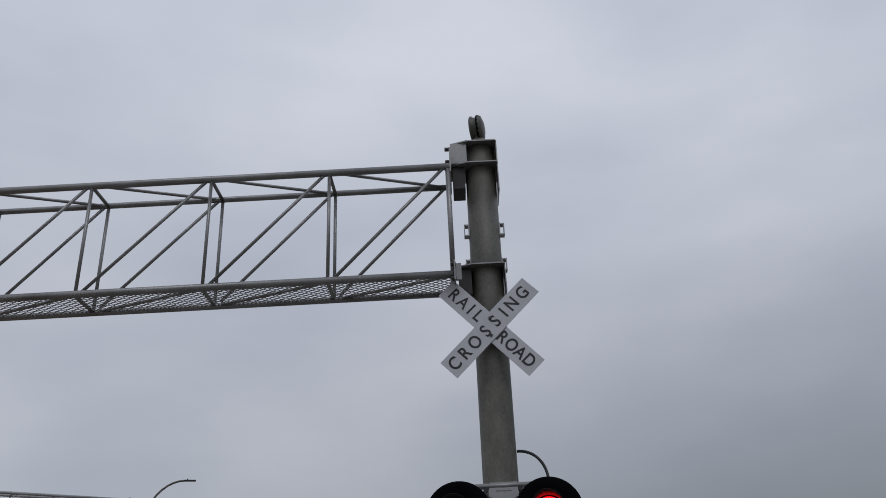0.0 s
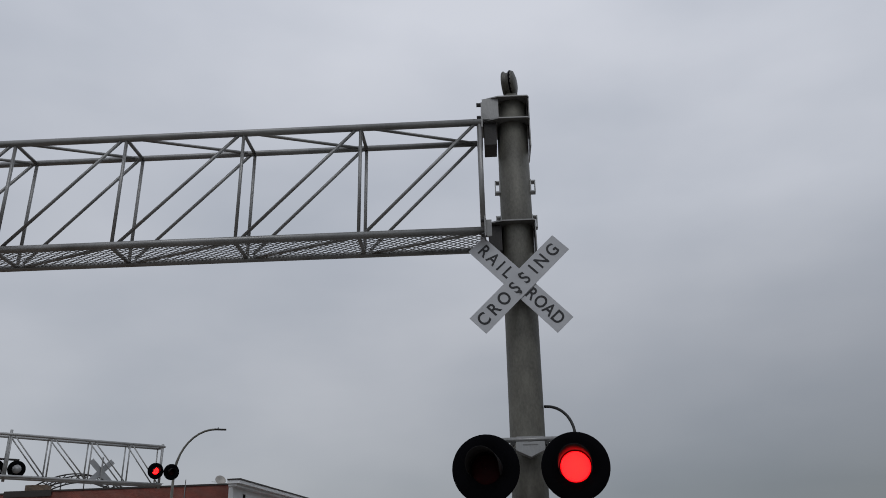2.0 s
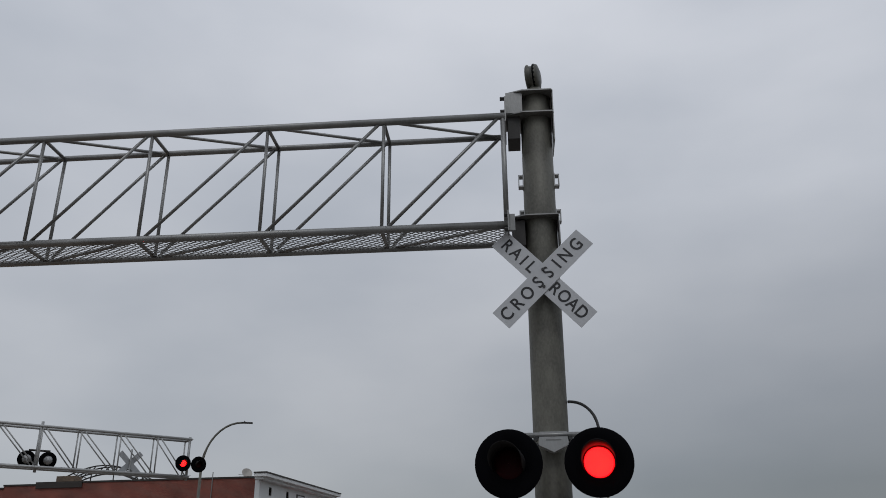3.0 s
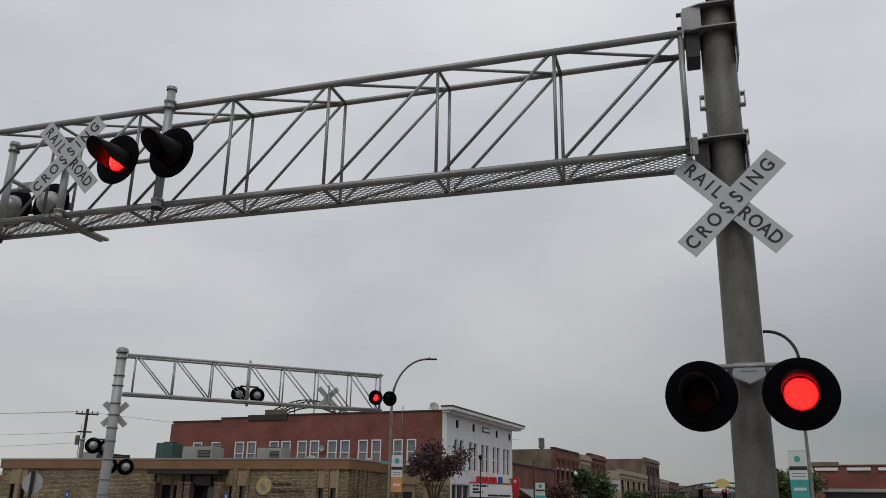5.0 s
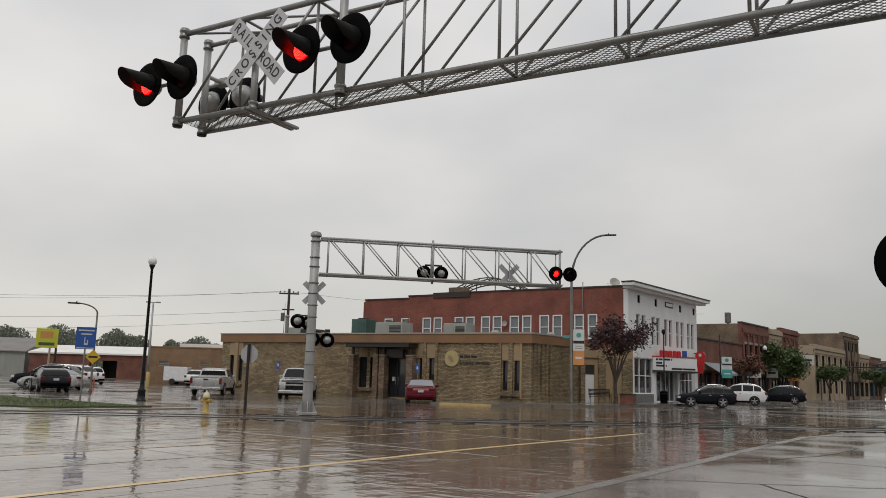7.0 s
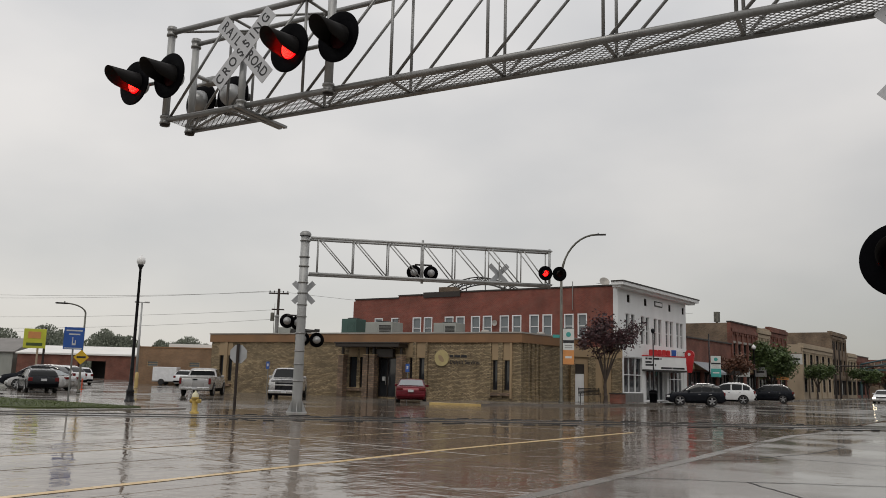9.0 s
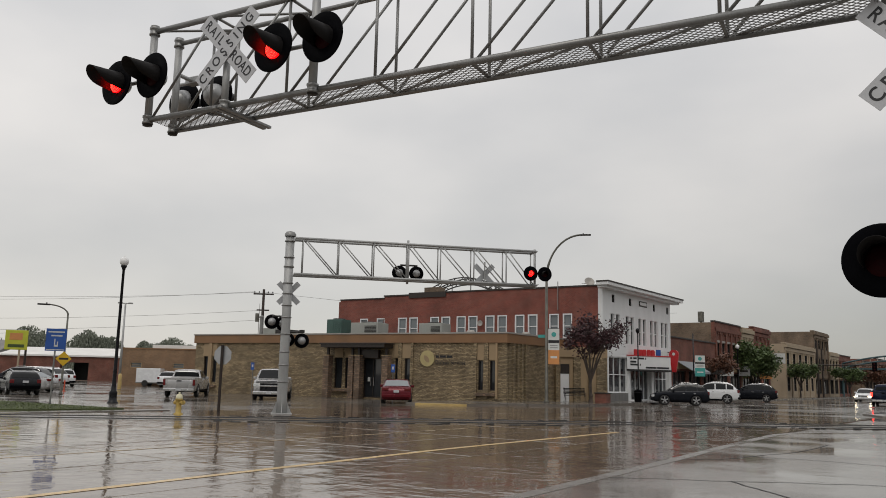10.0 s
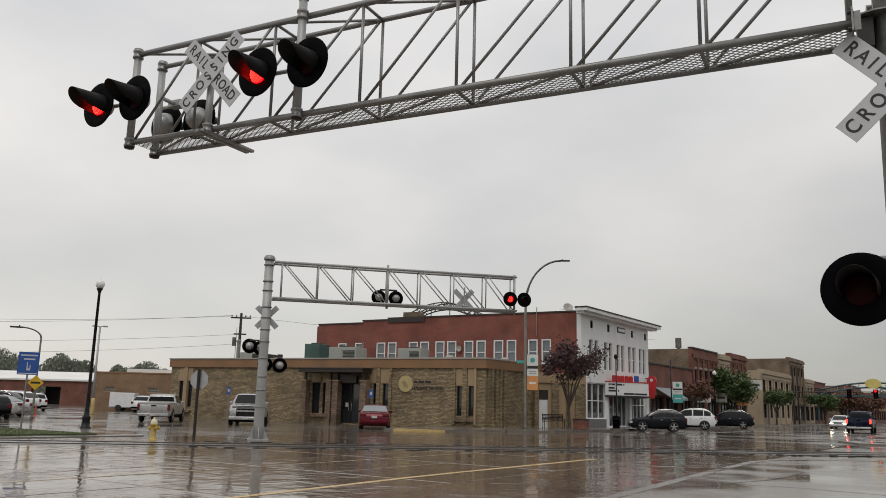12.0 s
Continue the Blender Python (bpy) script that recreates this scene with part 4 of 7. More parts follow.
# ---- buildings ----
def wall_grid(bm, x0, x1, z0, z1, openings, y0, y1, top=None):
    """A wall from y0 to y1 with openings (xa, xb, za, zb) that go right through it."""
    xs = sorted({x0, x1, *[v for o in openings for v in o[:2] if x0 < v < x1]})
    for xa, xb in zip(xs, xs[1:]):
        xm = (xa + xb) / 2
        holes = sorted((o[2], o[3]) for o in openings if o[0] < xm < o[1])
        z = z0
        for za, zb in holes:
            if za > z:
                box(bm, xa, xb, y0, y1, z, za)
            z = max(z, zb)
        if z < z1:
            box(bm, xa, xb, y0, y1, z, z1)
    bmesh.ops.remove_doubles(bm, verts=bm.verts, dist=0.0005)
    return bm


def window(parent, x0, x1, z0, z1, frame_m, glass_m, y=0.0, rim=0.07, sash=True, proud=0.02, mull=0):
    w = bmesh.new()
    rings = []
    for d, yy in ((0, y + 0.16), (0, y - proud), (rim, y - proud), (rim, y + 0.16)):
        rings.append([(x0 + d, yy, z0 + d), (x1 - d, yy, z0 + d), (x1 - d, yy, z1 - d), (x0 + d, yy, z1 - d)])
    ring_loft(w, rings, False)
    f = part("window", w, frame_m, parent)
    if sash:
        zm = (z0 + z1) / 2
        part("sash_bar", bbox(x0 + rim, x1 - rim, y + 0.03, y + 0.12, zm - 0.03, zm + 0.03), frame_m, f)
    for k in range(mull):
        xm = x0 + (x1 - x0) * (k + 1) / (mull + 1)
        part("mullion", bbox(xm - 0.03, xm + 0.03, y + 0.02, y + 0.12, z0 + rim, z1 - rim), frame_m, f)
    part("pane", bbox(x0 + rim * 0.8, x1 - rim * 0.8, y + 0.10, y + 0.11, z0 + rim * 0.8, z1 - rim * 0.8), glass_m, f)
    return f


# the low stone-faced clinic
LB = pose(-28.2, 46.5, 0, 0, 0, 8.2)
clinic = thing("clinic_building", "single-storey tan stone clinic with brown fascia and dark canopy", "building", LB)
wins = [(-26.55, -26.05, 0.84, 3.05), (-25.62, -25.2, 0.84, 3.05), (-13.72, -13.05, 0.66, 2.95), (-12.78, -12.22, 0.66, 2.95), (-8.54, -8.09, 0.62, 2.86), (-7.78, -7.34, 0.62, 2.86), (-2.05, -1.70, 0.80, 2.77), (-1.20, -0.82, 0.80, 2.77)]
door_o = (-11.15, -9.65, 0.06, 2.85)
part("front_wall", wall_grid(bmesh.new(), -27.5, 0.0, -0.03, 3.98, wins + [door_o], 0.0, 0.32), STONE, clinic, "coursed tan split-face stone")
side = pose(0, 0, 0, 0, 0, 81.8)
b = wall_grid(bmesh.new(), 0.33, 9.6, -0.03, 3.98, [(1.0, 1.3, 0.5, 3.4), (2.1, 2.4, 0.5, 3.4)], 0.0, 0.32)
bmesh.ops.transform(b, matrix=side, verts=b.verts)
part("side_wall", b, STONE, clinic, "coursed tan split-face stone")
for x0, x1 in ((0.75, 1.0), (1.3, 1.55), (1.85, 2.1), (2.4, 2.65)):
    b = bbox(x0, x1, -0.10, 0.02, 0.0, 3.96, 0.01)
    bmesh.ops.transform(b, matrix=side, verts=b.verts)
    part("pilaster", b, STONE, clinic)
for x0, x1 in ((1.0, 1.3), (2.1, 2.4)):
    b = bbox(x0, x1, 0.12, 0.14, 0.5, 3.4)
    bmesh.ops.transform(b, matrix=side, verts=b.verts)
    part("pane", b, GLASS, clinic)
b = bmesh.new()
prism(b, [(-27.5, 0.3), (-0.2, 0.3), (1.1, 9.4), (-27.5, 9.4)], "z", 3.9, 4.45)
part("roof", b, ROOF, clinic)
b = bmesh.new()
box(b, -27.5, -27.2, 0.32, 9.6, -0.03, 3.98)
box(b, -27.5, 1.2, 9.6, 9.9, -0.03, 3.98)
part("back_wall", b, STONE, clinic)
b = bmesh.new()
prism(b, [(-27.62, -0.14), (0.10, -0.14), (1.50, 9.7), (1.3, 9.7), (-0.12, 0.06), (-27.62, 0.06)], "z", 3.95, 4.56)
part("fascia", b, FASCIA, clinic, "brown sheet-metal fascia band")
b = bmesh.new()
prism(b, [(-27.66, -0.19), (0.14, -0.19), (1.55, 9.75), (1.26, 9.75), (-0.16, 0.1), (-27.66, 0.1)], "z", 4.562, 4.66)
part("coping", b, COPING, clinic, "pale metal coping")
for x0, x1, z0, z1 in wins:
    window(clinic, x0, x1, z0, z1, BRONZE, GLASS, 0.10, 0.05, False)
for x0, x1 in ((-26.62, -26.1), (-25.68, -25.2), (-13.75, -13.0), (-12.8, -12.2), (-8.85, -8.28), (-7.97, -7.25), (-2.13, -1.63), (-1.27, -0.78)):
    part("panel", bbox(x0, x1, -0.035, 0.02, 2.88 if x0 < -3 else 2.79, 3.945, 0.008), TAN_PANEL, clinic, "tan panel over a window")
for x0, x1 in ((-26.04, -25.68), (-8.27, -7.98), (-7.24, -7.05), (-9.05, -8.86), (-2.33, -2.14), (-1.61, -1.29), (-0.77, -0.62)):
    part("pilaster", bbox(x0, x1, -0.12, 0.02, 0.25, 3.945, 0.02), TAN_PANEL if x0 > -1.0 or x0 < -25 else STONE, clinic)
for x0, x1 in ((-8.9, -7.2), (-2.15, -0.75), (-26.65, -25.15), (-13.8, -12.15)):
    part("sill", bbox(x0, x1, -0.22, 0.02, 0.42, 0.62, 0.02), STONE_RUDDY, clinic)
for x0, x1 in ((-14.1, -13.62), (-11.92, -11.5), (-11.38, -10.92), (-9.1, -8.6)):
    part("pillar", bbox(x0, x1, -0.95, -0.40, -0.03, 2.98, 0.02), STONE_RUDDY, clinic, "ruddy rubble-stone pillar")
    part("pillar_cap", bbox(x0 - 0.03, x1 + 0.03, -0.98, -0.37, 2.98, 3.05, 0.01), TAN_PANEL, clinic)
    part("canopy_post", bbox((x0 + x1) / 2 - 0.08, (x0 + x1) / 2 + 0.08, -0.76, -0.60, 3.05, 3.58), BRONZE, clinic, "slim dark metal post")
b = bmesh.new()
box(b, -14.05, -8.65, -1.4, -0.15, 3.56, 3.86, 0.02)
box(b, -14.15, -8.55, -1.45, -0.15, 3.80, 3.90, 0.02)
part("canopy", b, BRONZE, clinic, "dark bronze entrance canopy")
part("lintel", bbox(-11.16, -9.62, -0.6, -0.3, 2.86, 3.45), BRONZE, clinic)
dr = window(clinic, -11.15, -9.65, 0.06, 2.85, BRONZE, GLASS, 0.05, 0.07, False, 0.02, 1)
dr.name = "entrance_door"
for xx in (-10.52, -10.28):
    b = bmesh.new()
    tube(b, (xx, -0.02, 0.9), (xx, -0.02, 1.5), 0.02, seg=8)
    part("handle", b, CHROME, dr)
part("notice", bbox(-10.85, -10.65, 0.08, 0.085, 1.2, 1.5), CLOTH_W, dr, "white paper notice")
# wall sign: round emblem, one line that cannot be read, one that can
sign = thing("wall_sign", "gold emblem and dark lettering on the clinic's stone wall", "sign", LB)
GOLD = mat("dull_gold", (0.46, 0.38, 0.19), 0.4, 0.5, 0.15, 3.0)
b = bmesh.new()
lathe(b, [(0.56, -0.01), (0.56, 0.02), (0.001, 0.02)], 32, pose(-5.94, -0.05, 2.87, 90, 0, 0))
part("emblem_disc", b, GOLD, sign, "dull gold disc", False)
b = bmesh.new()
lens_ = [(0.50 * math.cos(radians(a)) - 0.30, 0.50 * math.sin(radians(a))) for a in range(-50, 51, 10)] + [(0.30 - 0.50 * math.cos(radians(a)), 0.50 * math.sin(radians(a))) for a in range(45, -46, -10)]
prism(b, [(x * 0.8 - 0.06, y * 0.8) for x, y in lens_], "z", 0.015, 0.032, pose(-5.94, -0.05, 2.87, 90, 0, 0) @ pose(0, 0, 0, 0, 0, 40))
part("emblem_leaf", b, TAN_PANEL, sign, "tan leaf shape")
for x0, x1 in ((-5.30, -5.06), (-4.97, -4.52), (-4.44, -4.02)):
    part("lettering", bbox(x0, x1, -0.03, -0.005, 2.93, 3.09), LETTER, sign, "dark line of small letters")
words("Dialysis Services", 0.40, pose(-5.32, -0.02, 2.60, 90, 0, 0), LETTER, sign, "lettering", 0.01, 0.76, "LEFT", 0.003)

# rooftop equipment of the clinic


def rooftop_unit(m, w, d, h, material, label):
    t = thing("rooftop_unit", label, "air handler", m, "rooftop equipment")
    part("cabinet", bbox(-w / 2, w / 2, -d / 2, d / 2, 0.05, h, 0.03), material, t)
    part("curb", bbox(-w / 2 + 0.1, w / 2 - 0.1, -d / 2 + 0.1, d / 2 - 0.1, -0.05, 0.05), ROOF, t)
    part("panel", bbox(-w / 2 + 0.12, -0.08, -d / 2 - 0.02, -d / 2 + 0.01, 0.18, h - 0.14, 0.01), material, t)
    for k in range(7):
        part("louvre", bbox(0.06, w / 2 - 0.12, -d / 2 - 0.03, -d / 2 + 0.01, 0.2 + k * (h - 0.4) / 7, 0.2 + (k + 0.55) * (h - 0.4) / 7), STEEL_DARK if material is HVAC_M else material, t)
    b = bmesh.new()
    lathe(b, [(min(w, d) * 0.36, h), (min(w, d) * 0.36, h + 0.08), (min(w, d) * 0.3, h + 0.1)], 24)
    part("fan_ring", b, STEEL_DARK, t)
    return t


rooftop_unit(LB @ pose(-13.1, 3.6, 4.5), 2.45, 1.6, 1.15, HVAC_M, "beige metal air handler on the clinic roof")
rooftop_unit(LB @ pose(-7.45, 3.8, 4.5), 1.9, 1.5, 1.05, HVAC_M, "beige metal air handler on the clinic roof")
rooftop_unit(LB @ pose(-16.4, 4.2, 4.5), 1.4, 1.4, 1.5, HVAC_G, "dark green metal air handler on the clinic roof")
for xx, yy, hh, rr in ((-3.9, 2.6, 0.55, 0.32), (0.1, 3.2, 0.42, 0.30), (-19.4, 3.0, 0.5, 0.3)):
    v = thing("roof_vent", "small domed metal roof vent", "vent", LB @ pose(xx, yy, 4.44), "roof vents")
    b = bmesh.new()
    tube(b, (0, 0, 0), (0, 0, hh * 0.6), rr * 0.6, seg=14)
    part("pipe", b, STEEL_DARK, v)
    b = bmesh.new()
    lathe(b, [(rr, hh * 0.55), (rr, hh * 0.75), (rr * 0.7, hh * 0.95), (0.001, hh)], 18)
    part("hood", b, COPING, v, "", True)
rt = thing("roof_hatch_box", "grey boxy equipment shed with a flue on the clinic roof", "roof equipment", LB @ pose(-22.0, 2.8, 4.42))
part("cabinet", bbox(-0.5, 0.75, -0.6, 0.6, 0, 0.85, 0.02), HVAC_M, rt)
part("shed", bbox(0.80, 2.3, -0.6, 0.6, 0, 0.7, 0.02), STEEL_DARK, rt)
b = bmesh.new()
tube(b, (-1.2, 0, 0), (-1.2, 0, 1.75), 0.14, seg=12)
lathe(b, [(0.14, 1.7), (0.2, 1.75), (0.2, 1.85), (0.01, 1.95)], 12, pose(-1.2, 0, 0))
part("flue", b, STEEL, rt)

# the red brick cinema with its white street front
BB = pose(-25.7, 56.0, 0, 0, 0, 3.6)
cinema = thing("cinema_building", "two-storey red brick cinema with white painted street front", "building", pose(0, 0, 0))
CX = [(-22.7, -21.8), (-20.85, -19.95), (-18.55, -17.65), (-17.38, -16.5), (-15.25, -14.37), (-14.14, -13.27), (-12.65, -11.78), (-11.53, -10.67), (-9.95, -9.1), (-8.82, -7.98), (-7.27, -6.43), (-6.13, -5.3), (-4.3, -3.5), (-3.17, -2.4)]
opens = [(a, b_, 4.75, 6.62) for a, b_ in CX]
steps = [(-25.0, -20.1, 8.30), (-20.1, -17.45, 8.50), (-17.45, 0.0, 8.62)]
b = bmesh.new()
for xa, xb, zz in steps:
    wall_grid(b, xa, xb, -0.03, zz, [o for o in opens if xa <= (o[0] + o[1]) / 2 < xb], 0.0, 0.35)
bmesh.ops.transform(b, matrix=BB, verts=b.verts)
part("side_wall", b, RED_BRICK, cinema, "long red brick side wall")
b = bmesh.new()
for xa, xb, zz in steps:
    box(b, xa - 0.03, xb + 0.03, -0.06, 0.42, zz + 0.002, zz + 0.12)
bmesh.ops.transform(b, matrix=BB, verts=b.verts)
part("parapet_cap", b, BRONZE, cinema, "dark metal parapet cap")
for a, b_ in CX:
    f = window(cinema, a, b_, 4.75, 6.62, WHITE_TRIM, GLASS_BLIND_SHEEN, 0.02, 0.09)
    for o in (f, *f.children):
        o.data.transform(BB)
b = bmesh.new()
prism(b, [(-50.0, 55.0), (-26.1, 56.4), (-26.1, 69.9), (-50.0, 69.9)], "z", 7.9, 8.2)
part("roof", b, ROOF, cinema)
b = bmesh.new()
box(b, -50.6, -26.0, 69.7, 70.0, -0.03, 8.3)
box(b, -50.9, -50.6, 54.5, 70.0, -0.03, 8.2)
part("back_wall", b, RED_BRICK, cinema)
FR = pose(-25.7, 0, 0, 0, 0, 90)


def placed(ob, m):
    for o in (ob, *ob.children_recursive):
        o.data.transform(m)
    return ob


fw = [(57.4, 58.1, 4.5, 6.7), (58.4, 59.1, 4.5, 6.7), (60.25, 60.95, 4.5, 6.7), (61.2, 61.9, 4.5, 6.7), (62.8, 63.5, 4.5, 6.7), (63.75, 64.45, 4.5, 6.7), (65.3, 66.0, 4.5, 6.7), (66.25, 66.95, 4.5, 6.7), (67.75, 68.45, 4.5, 6.7), (68.65, 69.35, 4.5, 6.7)]
attic = [(57.65, 58.15, 7.55, 8.15), (60.9, 61.4, 7.55, 8.15), (66.0, 66.5, 7.5, 8.1), (69.1, 69.6, 7.5, 8.1)]
shop = [(57.0, 60.5, 0.75, 3.45), (61.0, 65.4, 0.12, 3.3), (65.9, 69.4, 0.45, 3.3)]
sf = part("street_front", wall_grid(bmesh.new(), 55.98, 70.0, -0.03, 8.45, fw + attic + shop, -0.05, 0.33), WHITE_WALL, cinema, "white painted brick front")
placed(sf, FR)
for o in fw:
    placed(window(cinema, *o, WHITE_TRIM, GLASS, 0.02, 0.04), FR)
for o in attic:
    placed(window(cinema, *o, BRONZE, GLASS, 0.02, 0.05, False), FR)
placed(window(cinema, *shop[0], WHITE_TRIM, GLASS, 0.05, 0.08, True, 0.02, 2), FR)
placed(window(cinema, *shop[1], WHITE_TRIM, GLASS, 0.25, 0.08, False, 0.02, 4), FR)
placed(window(cinema, *shop[2], WHITE_TRIM, GLASS, 0.15, 0.08, True, 0.02, 3), FR)
placed(part("bulkhead", bbox(57.0, 60.5, -0.07, 0.03, 0.0, 0.74, 0.01), STEEL, cinema, "grey stall riser"), FR)
b = bmesh.new()
box(b, 55.2, 71.2, -0.85, 0.1, 8.62, 8.86, 0.02)
box(b, 55.4, 71.0, -0.55, 0.1, 8.45, 8.62, 0.02)
placed(part("cornice", b, WHITE_TRIM, cinema, "deep white wooden cornice"), FR)
placed(part("cornice_flashing", bbox(55.15, 71.25, -0.9, 0.1, 8.862, 8.95), BRONZE, cinema), FR)
placed(part("date_stone", bbox(62.95, 64.6, -0.09, -0.04, 7.68, 8.12, 0.01), BRONZE, cinema, "dark framed name stone"), FR)
placed(part("date_stone_face", bbox(63.1, 64.45, -0.11, -0.085, 7.78, 8.02), WHITE_TRIM, cinema), FR)
MQ = FR @ pose(60.3, -0.06, 0, 0, 0, -27.0)
marquee = thing("marquee", "white wedge-shaped cinema marquee with red topping and dark programme lines", "marquee", MQ)
far_root = Vector((6.68, 3.40))
b = bmesh.new()
prism(b, [(0.02, 0.0), (4.49, 0.0), (far_root.x, far_root.y)], "z", 2.58, 3.60)
part("box", b, WHITE_TRIM, marquee)
b = bmesh.new()
prism(b, [(-0.05, -0.06), (4.55, -0.06), (far_root.x + 0.06, far_root.y)], "z", 2.44, 2.575)
part("soffit", b, STEEL_DARK, marquee, "dark soffit edge")
b = bmesh.new()
prism(b, [(-0.05, -0.04), (4.53, -0.04), (far_root.x + 0.04, far_root.y)], "z", 3.605, 3.68)
part("base_strip", b, SIGN_RED, marquee, "red top strip")
for k, (wd, ht) in enumerate(((0.38, 0.44), (0.40, 0.43), (0.36, 0.44), (0.38, 0.44), (0.34, 0.43))):
    x0 = 0.72 + 0.44 * k
    b = bmesh.new()
    prism(b, [(x0, 3.685), (x0 + wd, 3.685), (x0 + wd, 3.685 + ht * 0.75), (x0 + wd * 0.8, 3.685 + ht), (x0 + wd * 0.1, 3.685 + ht), (x0, 3.685 + ht * 0.85)], "y", -0.05, 0.02)
    part("red_letter_block", b, SIGN_RED, marquee, "red letter shape")
part("blue_emblem", bbox(2.98, 3.45, -0.05, 0.02, 3.685, 4.16, 0.04), SIGN_BLUE, marquee, "blue emblem")
part("white_emblem", bbox(3.55, 4.1, -0.05, 0.02, 3.685, 4.05, 0.04), CLOTH_W, marquee)
for x0, x1, zz in ((0.35, 0.55, 3.42), (0.65, 1.0, 3.42), (1.2, 1.75, 3.42), (1.85, 1.95, 3.42), (0.35, 0.95, 3.15), (0.35, 1.15, 2.93), (1.3, 1.4, 2.93), (1.9, 3.0, 2.72), (3.05, 4.3, 2.72)):
    part("programme_line", bbox(x0, x1, -0.012, -0.002, zz - 0.07, zz + 0.07), LETTER, marquee, "dark programme lettering")
blade = thing("blade_sign", "rounded red enamel projecting sign by the cinema", "sign", FR @ pose(69.2, -0.62, 0))
b = bmesh.new()
prism(b, [(0.42 * math.cos(radians(a)), 4.0 + 0.42 * math.sin(radians(a))) for a in range(-20, 201, 20)] + [(-0.16, 2.5), (0.16, 2.5)], "y", -0.1, 0.1)
bmesh.ops.transform(b, matrix=pose(0, 0, 0, 0, 0, 90), verts=b.verts)
part("panel", b, SIGN_RED, blade)
b = bmesh.new()
lathe(b, [(0.001, 0), (0.13, 0), (0.13, 0.24), (0.001, 0.24)], 20, pose(-0.12, 0, 4.05, 0, 90, 0))
part("disc", b, CLOTH_W, blade)
b = bmesh.new()
tube(b, (0, 0.3, 4.2), (0, 0.95, 4.2), 0.04)
part("bracket", b, STEEL_DARK, blade)
dish = thing("satellite_dish", "grey satellite dish on the cinema roof", "dish", BB @ pose(-2.0, 2.2, 8.2))
b = bmesh.new()
lathe(b, [(0.001, 0.0), (0.2, 0.03), (0.38, 0.11), (0.40, 0.13), (0.37, 0.13), (0.2, 0.05), (0.001, 0.02)], 24, pose(0.1, 0, 1.0, 62, 0, 40))
part("reflector", b, COPING, dish, "", True)
b = bmesh.new()
tube(b, (0, 0, 0), (0, 0, 0.95), 0.03)
tube(b, (0.1, 0, 0.9), (-0.45, -0.2, 0.95), 0.018)
part("mount", b, STEEL, dish)
tr = thing("roof_frame", "dark curved steel lattice frame lying on the brick roof", "roof structure", BB @ pose(-14.2, 5.0, 8.15))
for yy in (0.0, 1.0):
    pts = [(-5.6 + 9.2 * k / 14, yy, 0.3 + 2.1 * math.sin(math.pi * (0.08 + 0.84 * k / 14))) for k in range(15)]
    b = bmesh.new()
    pipe(b, pts, 0.055, 6)
    part("arch_rib", b, STEEL_DARK, tr)
    b = bmesh.new()
    pipe(b, [(p[0], p[1], max(0.12, p[2] - 0.55)) for p in pts], 0.06, 6)
    part("arch_rib", b, STEEL_DARK, tr)
    for k in range(1, 14):
        b = bmesh.new()
        p, q = pts[k], pts[k + (1 if k % 2 else -1)]
        tube(b, p, (q[0], q[1], max(0.12, q[2] - 0.55)), 0.04, seg=6)
        part("web_strut", b, STEEL_DARK, tr)
for k in (2, 5, 8, 11, 13):
    b = bmesh.new()
    tube(b, (-5.6 + 9.2 * k / 14, 0.5, -0.1), (-5.6 + 9.2 * k / 14, 0.5, 0.3 + 2.05 * math.sin(math.pi * (0.08 + 0.84 * k / 14))), 0.05, seg=6)
    part("prop", b, STEEL_DARK, tr)
blk = thing("roof_stack", "low brown brick stack on the cinema roof", "chimney", BB @ pose(-15.75, 1.3, 8.1))
part("shaft", bbox(-0.7, 0.8, -0.5, 0.5, 0, 1.15, 0.02), BROWN_BRICK, blk)
par = part("raised_parapet", bbox(-17.43, -13.7, -0.12, -0.062, 8.28, 8.66, 0.01), BRONZE, cinema)
placed(par, BB)
b = bmesh.new()
tube(b, (-3.55, -0.06, 6.9), (-3.55, -0.06, 9.1), 0.035, seg=8)
placed(part("conduit", b, STEEL, cinema), BB)
dsh2 = thing("wall_dish", "small round grey dish on the brick wall", "dish", BB @ pose(-10.3, -0.15, 6.0))
b = bmesh.new()
lathe(b, [(0.001, 0.0), (0.2, 0.03), (0.24, 0.08), (0.001, 0.03)], 20, pose(0, 0, 0, 90, 0, 0))
part("reflector", b, COPING, dsh2)
b = bmesh.new()
tube(b, (0, 0.15, -0.1), (0, 0, 0), 0.03)
part("mount", b, STEEL, dsh2)

# lower link between clinic and cinema, with its white door
link = thing("shop_building", "low tan stone shop with a white side door", "building", pose(-28.05, 53.1, 0, 0, 0, 45.5))
part("front_wall", wall_grid(bmesh.new(), 0.0, 3.9, -0.03, 3.25, [(0.35, 1.05, 0.1, 2.75)], 0, 0.3), TAN_PANEL, link, "plain tan panelled wall")
part("fascia", bbox(-0.05, 3.92, -0.12, 0.3, 3.252, 4.0, 0.02), TAN_PANEL, link, "tan fascia board")
part("door", bbox(0.35, 1.05, 0.08, 0.14, 0.1, 2.05, 0.01), WHITE_TRIM, link, "plain white door")
part("transom", bbox(0.35, 1.05, 0.06, 0.12, 2.06, 2.75, 0.01), BRONZE, link, "dark transom")
for x0, x1 in ((0.0, 0.33), (1.32, 1.86), (2.45, 2.6), (3.1, 3.9)):
    part("pilaster", bbox(x0, x1, -0.12, 0.02, 0.0, 3.24, 0.02), STONE, link, "stone pilaster")
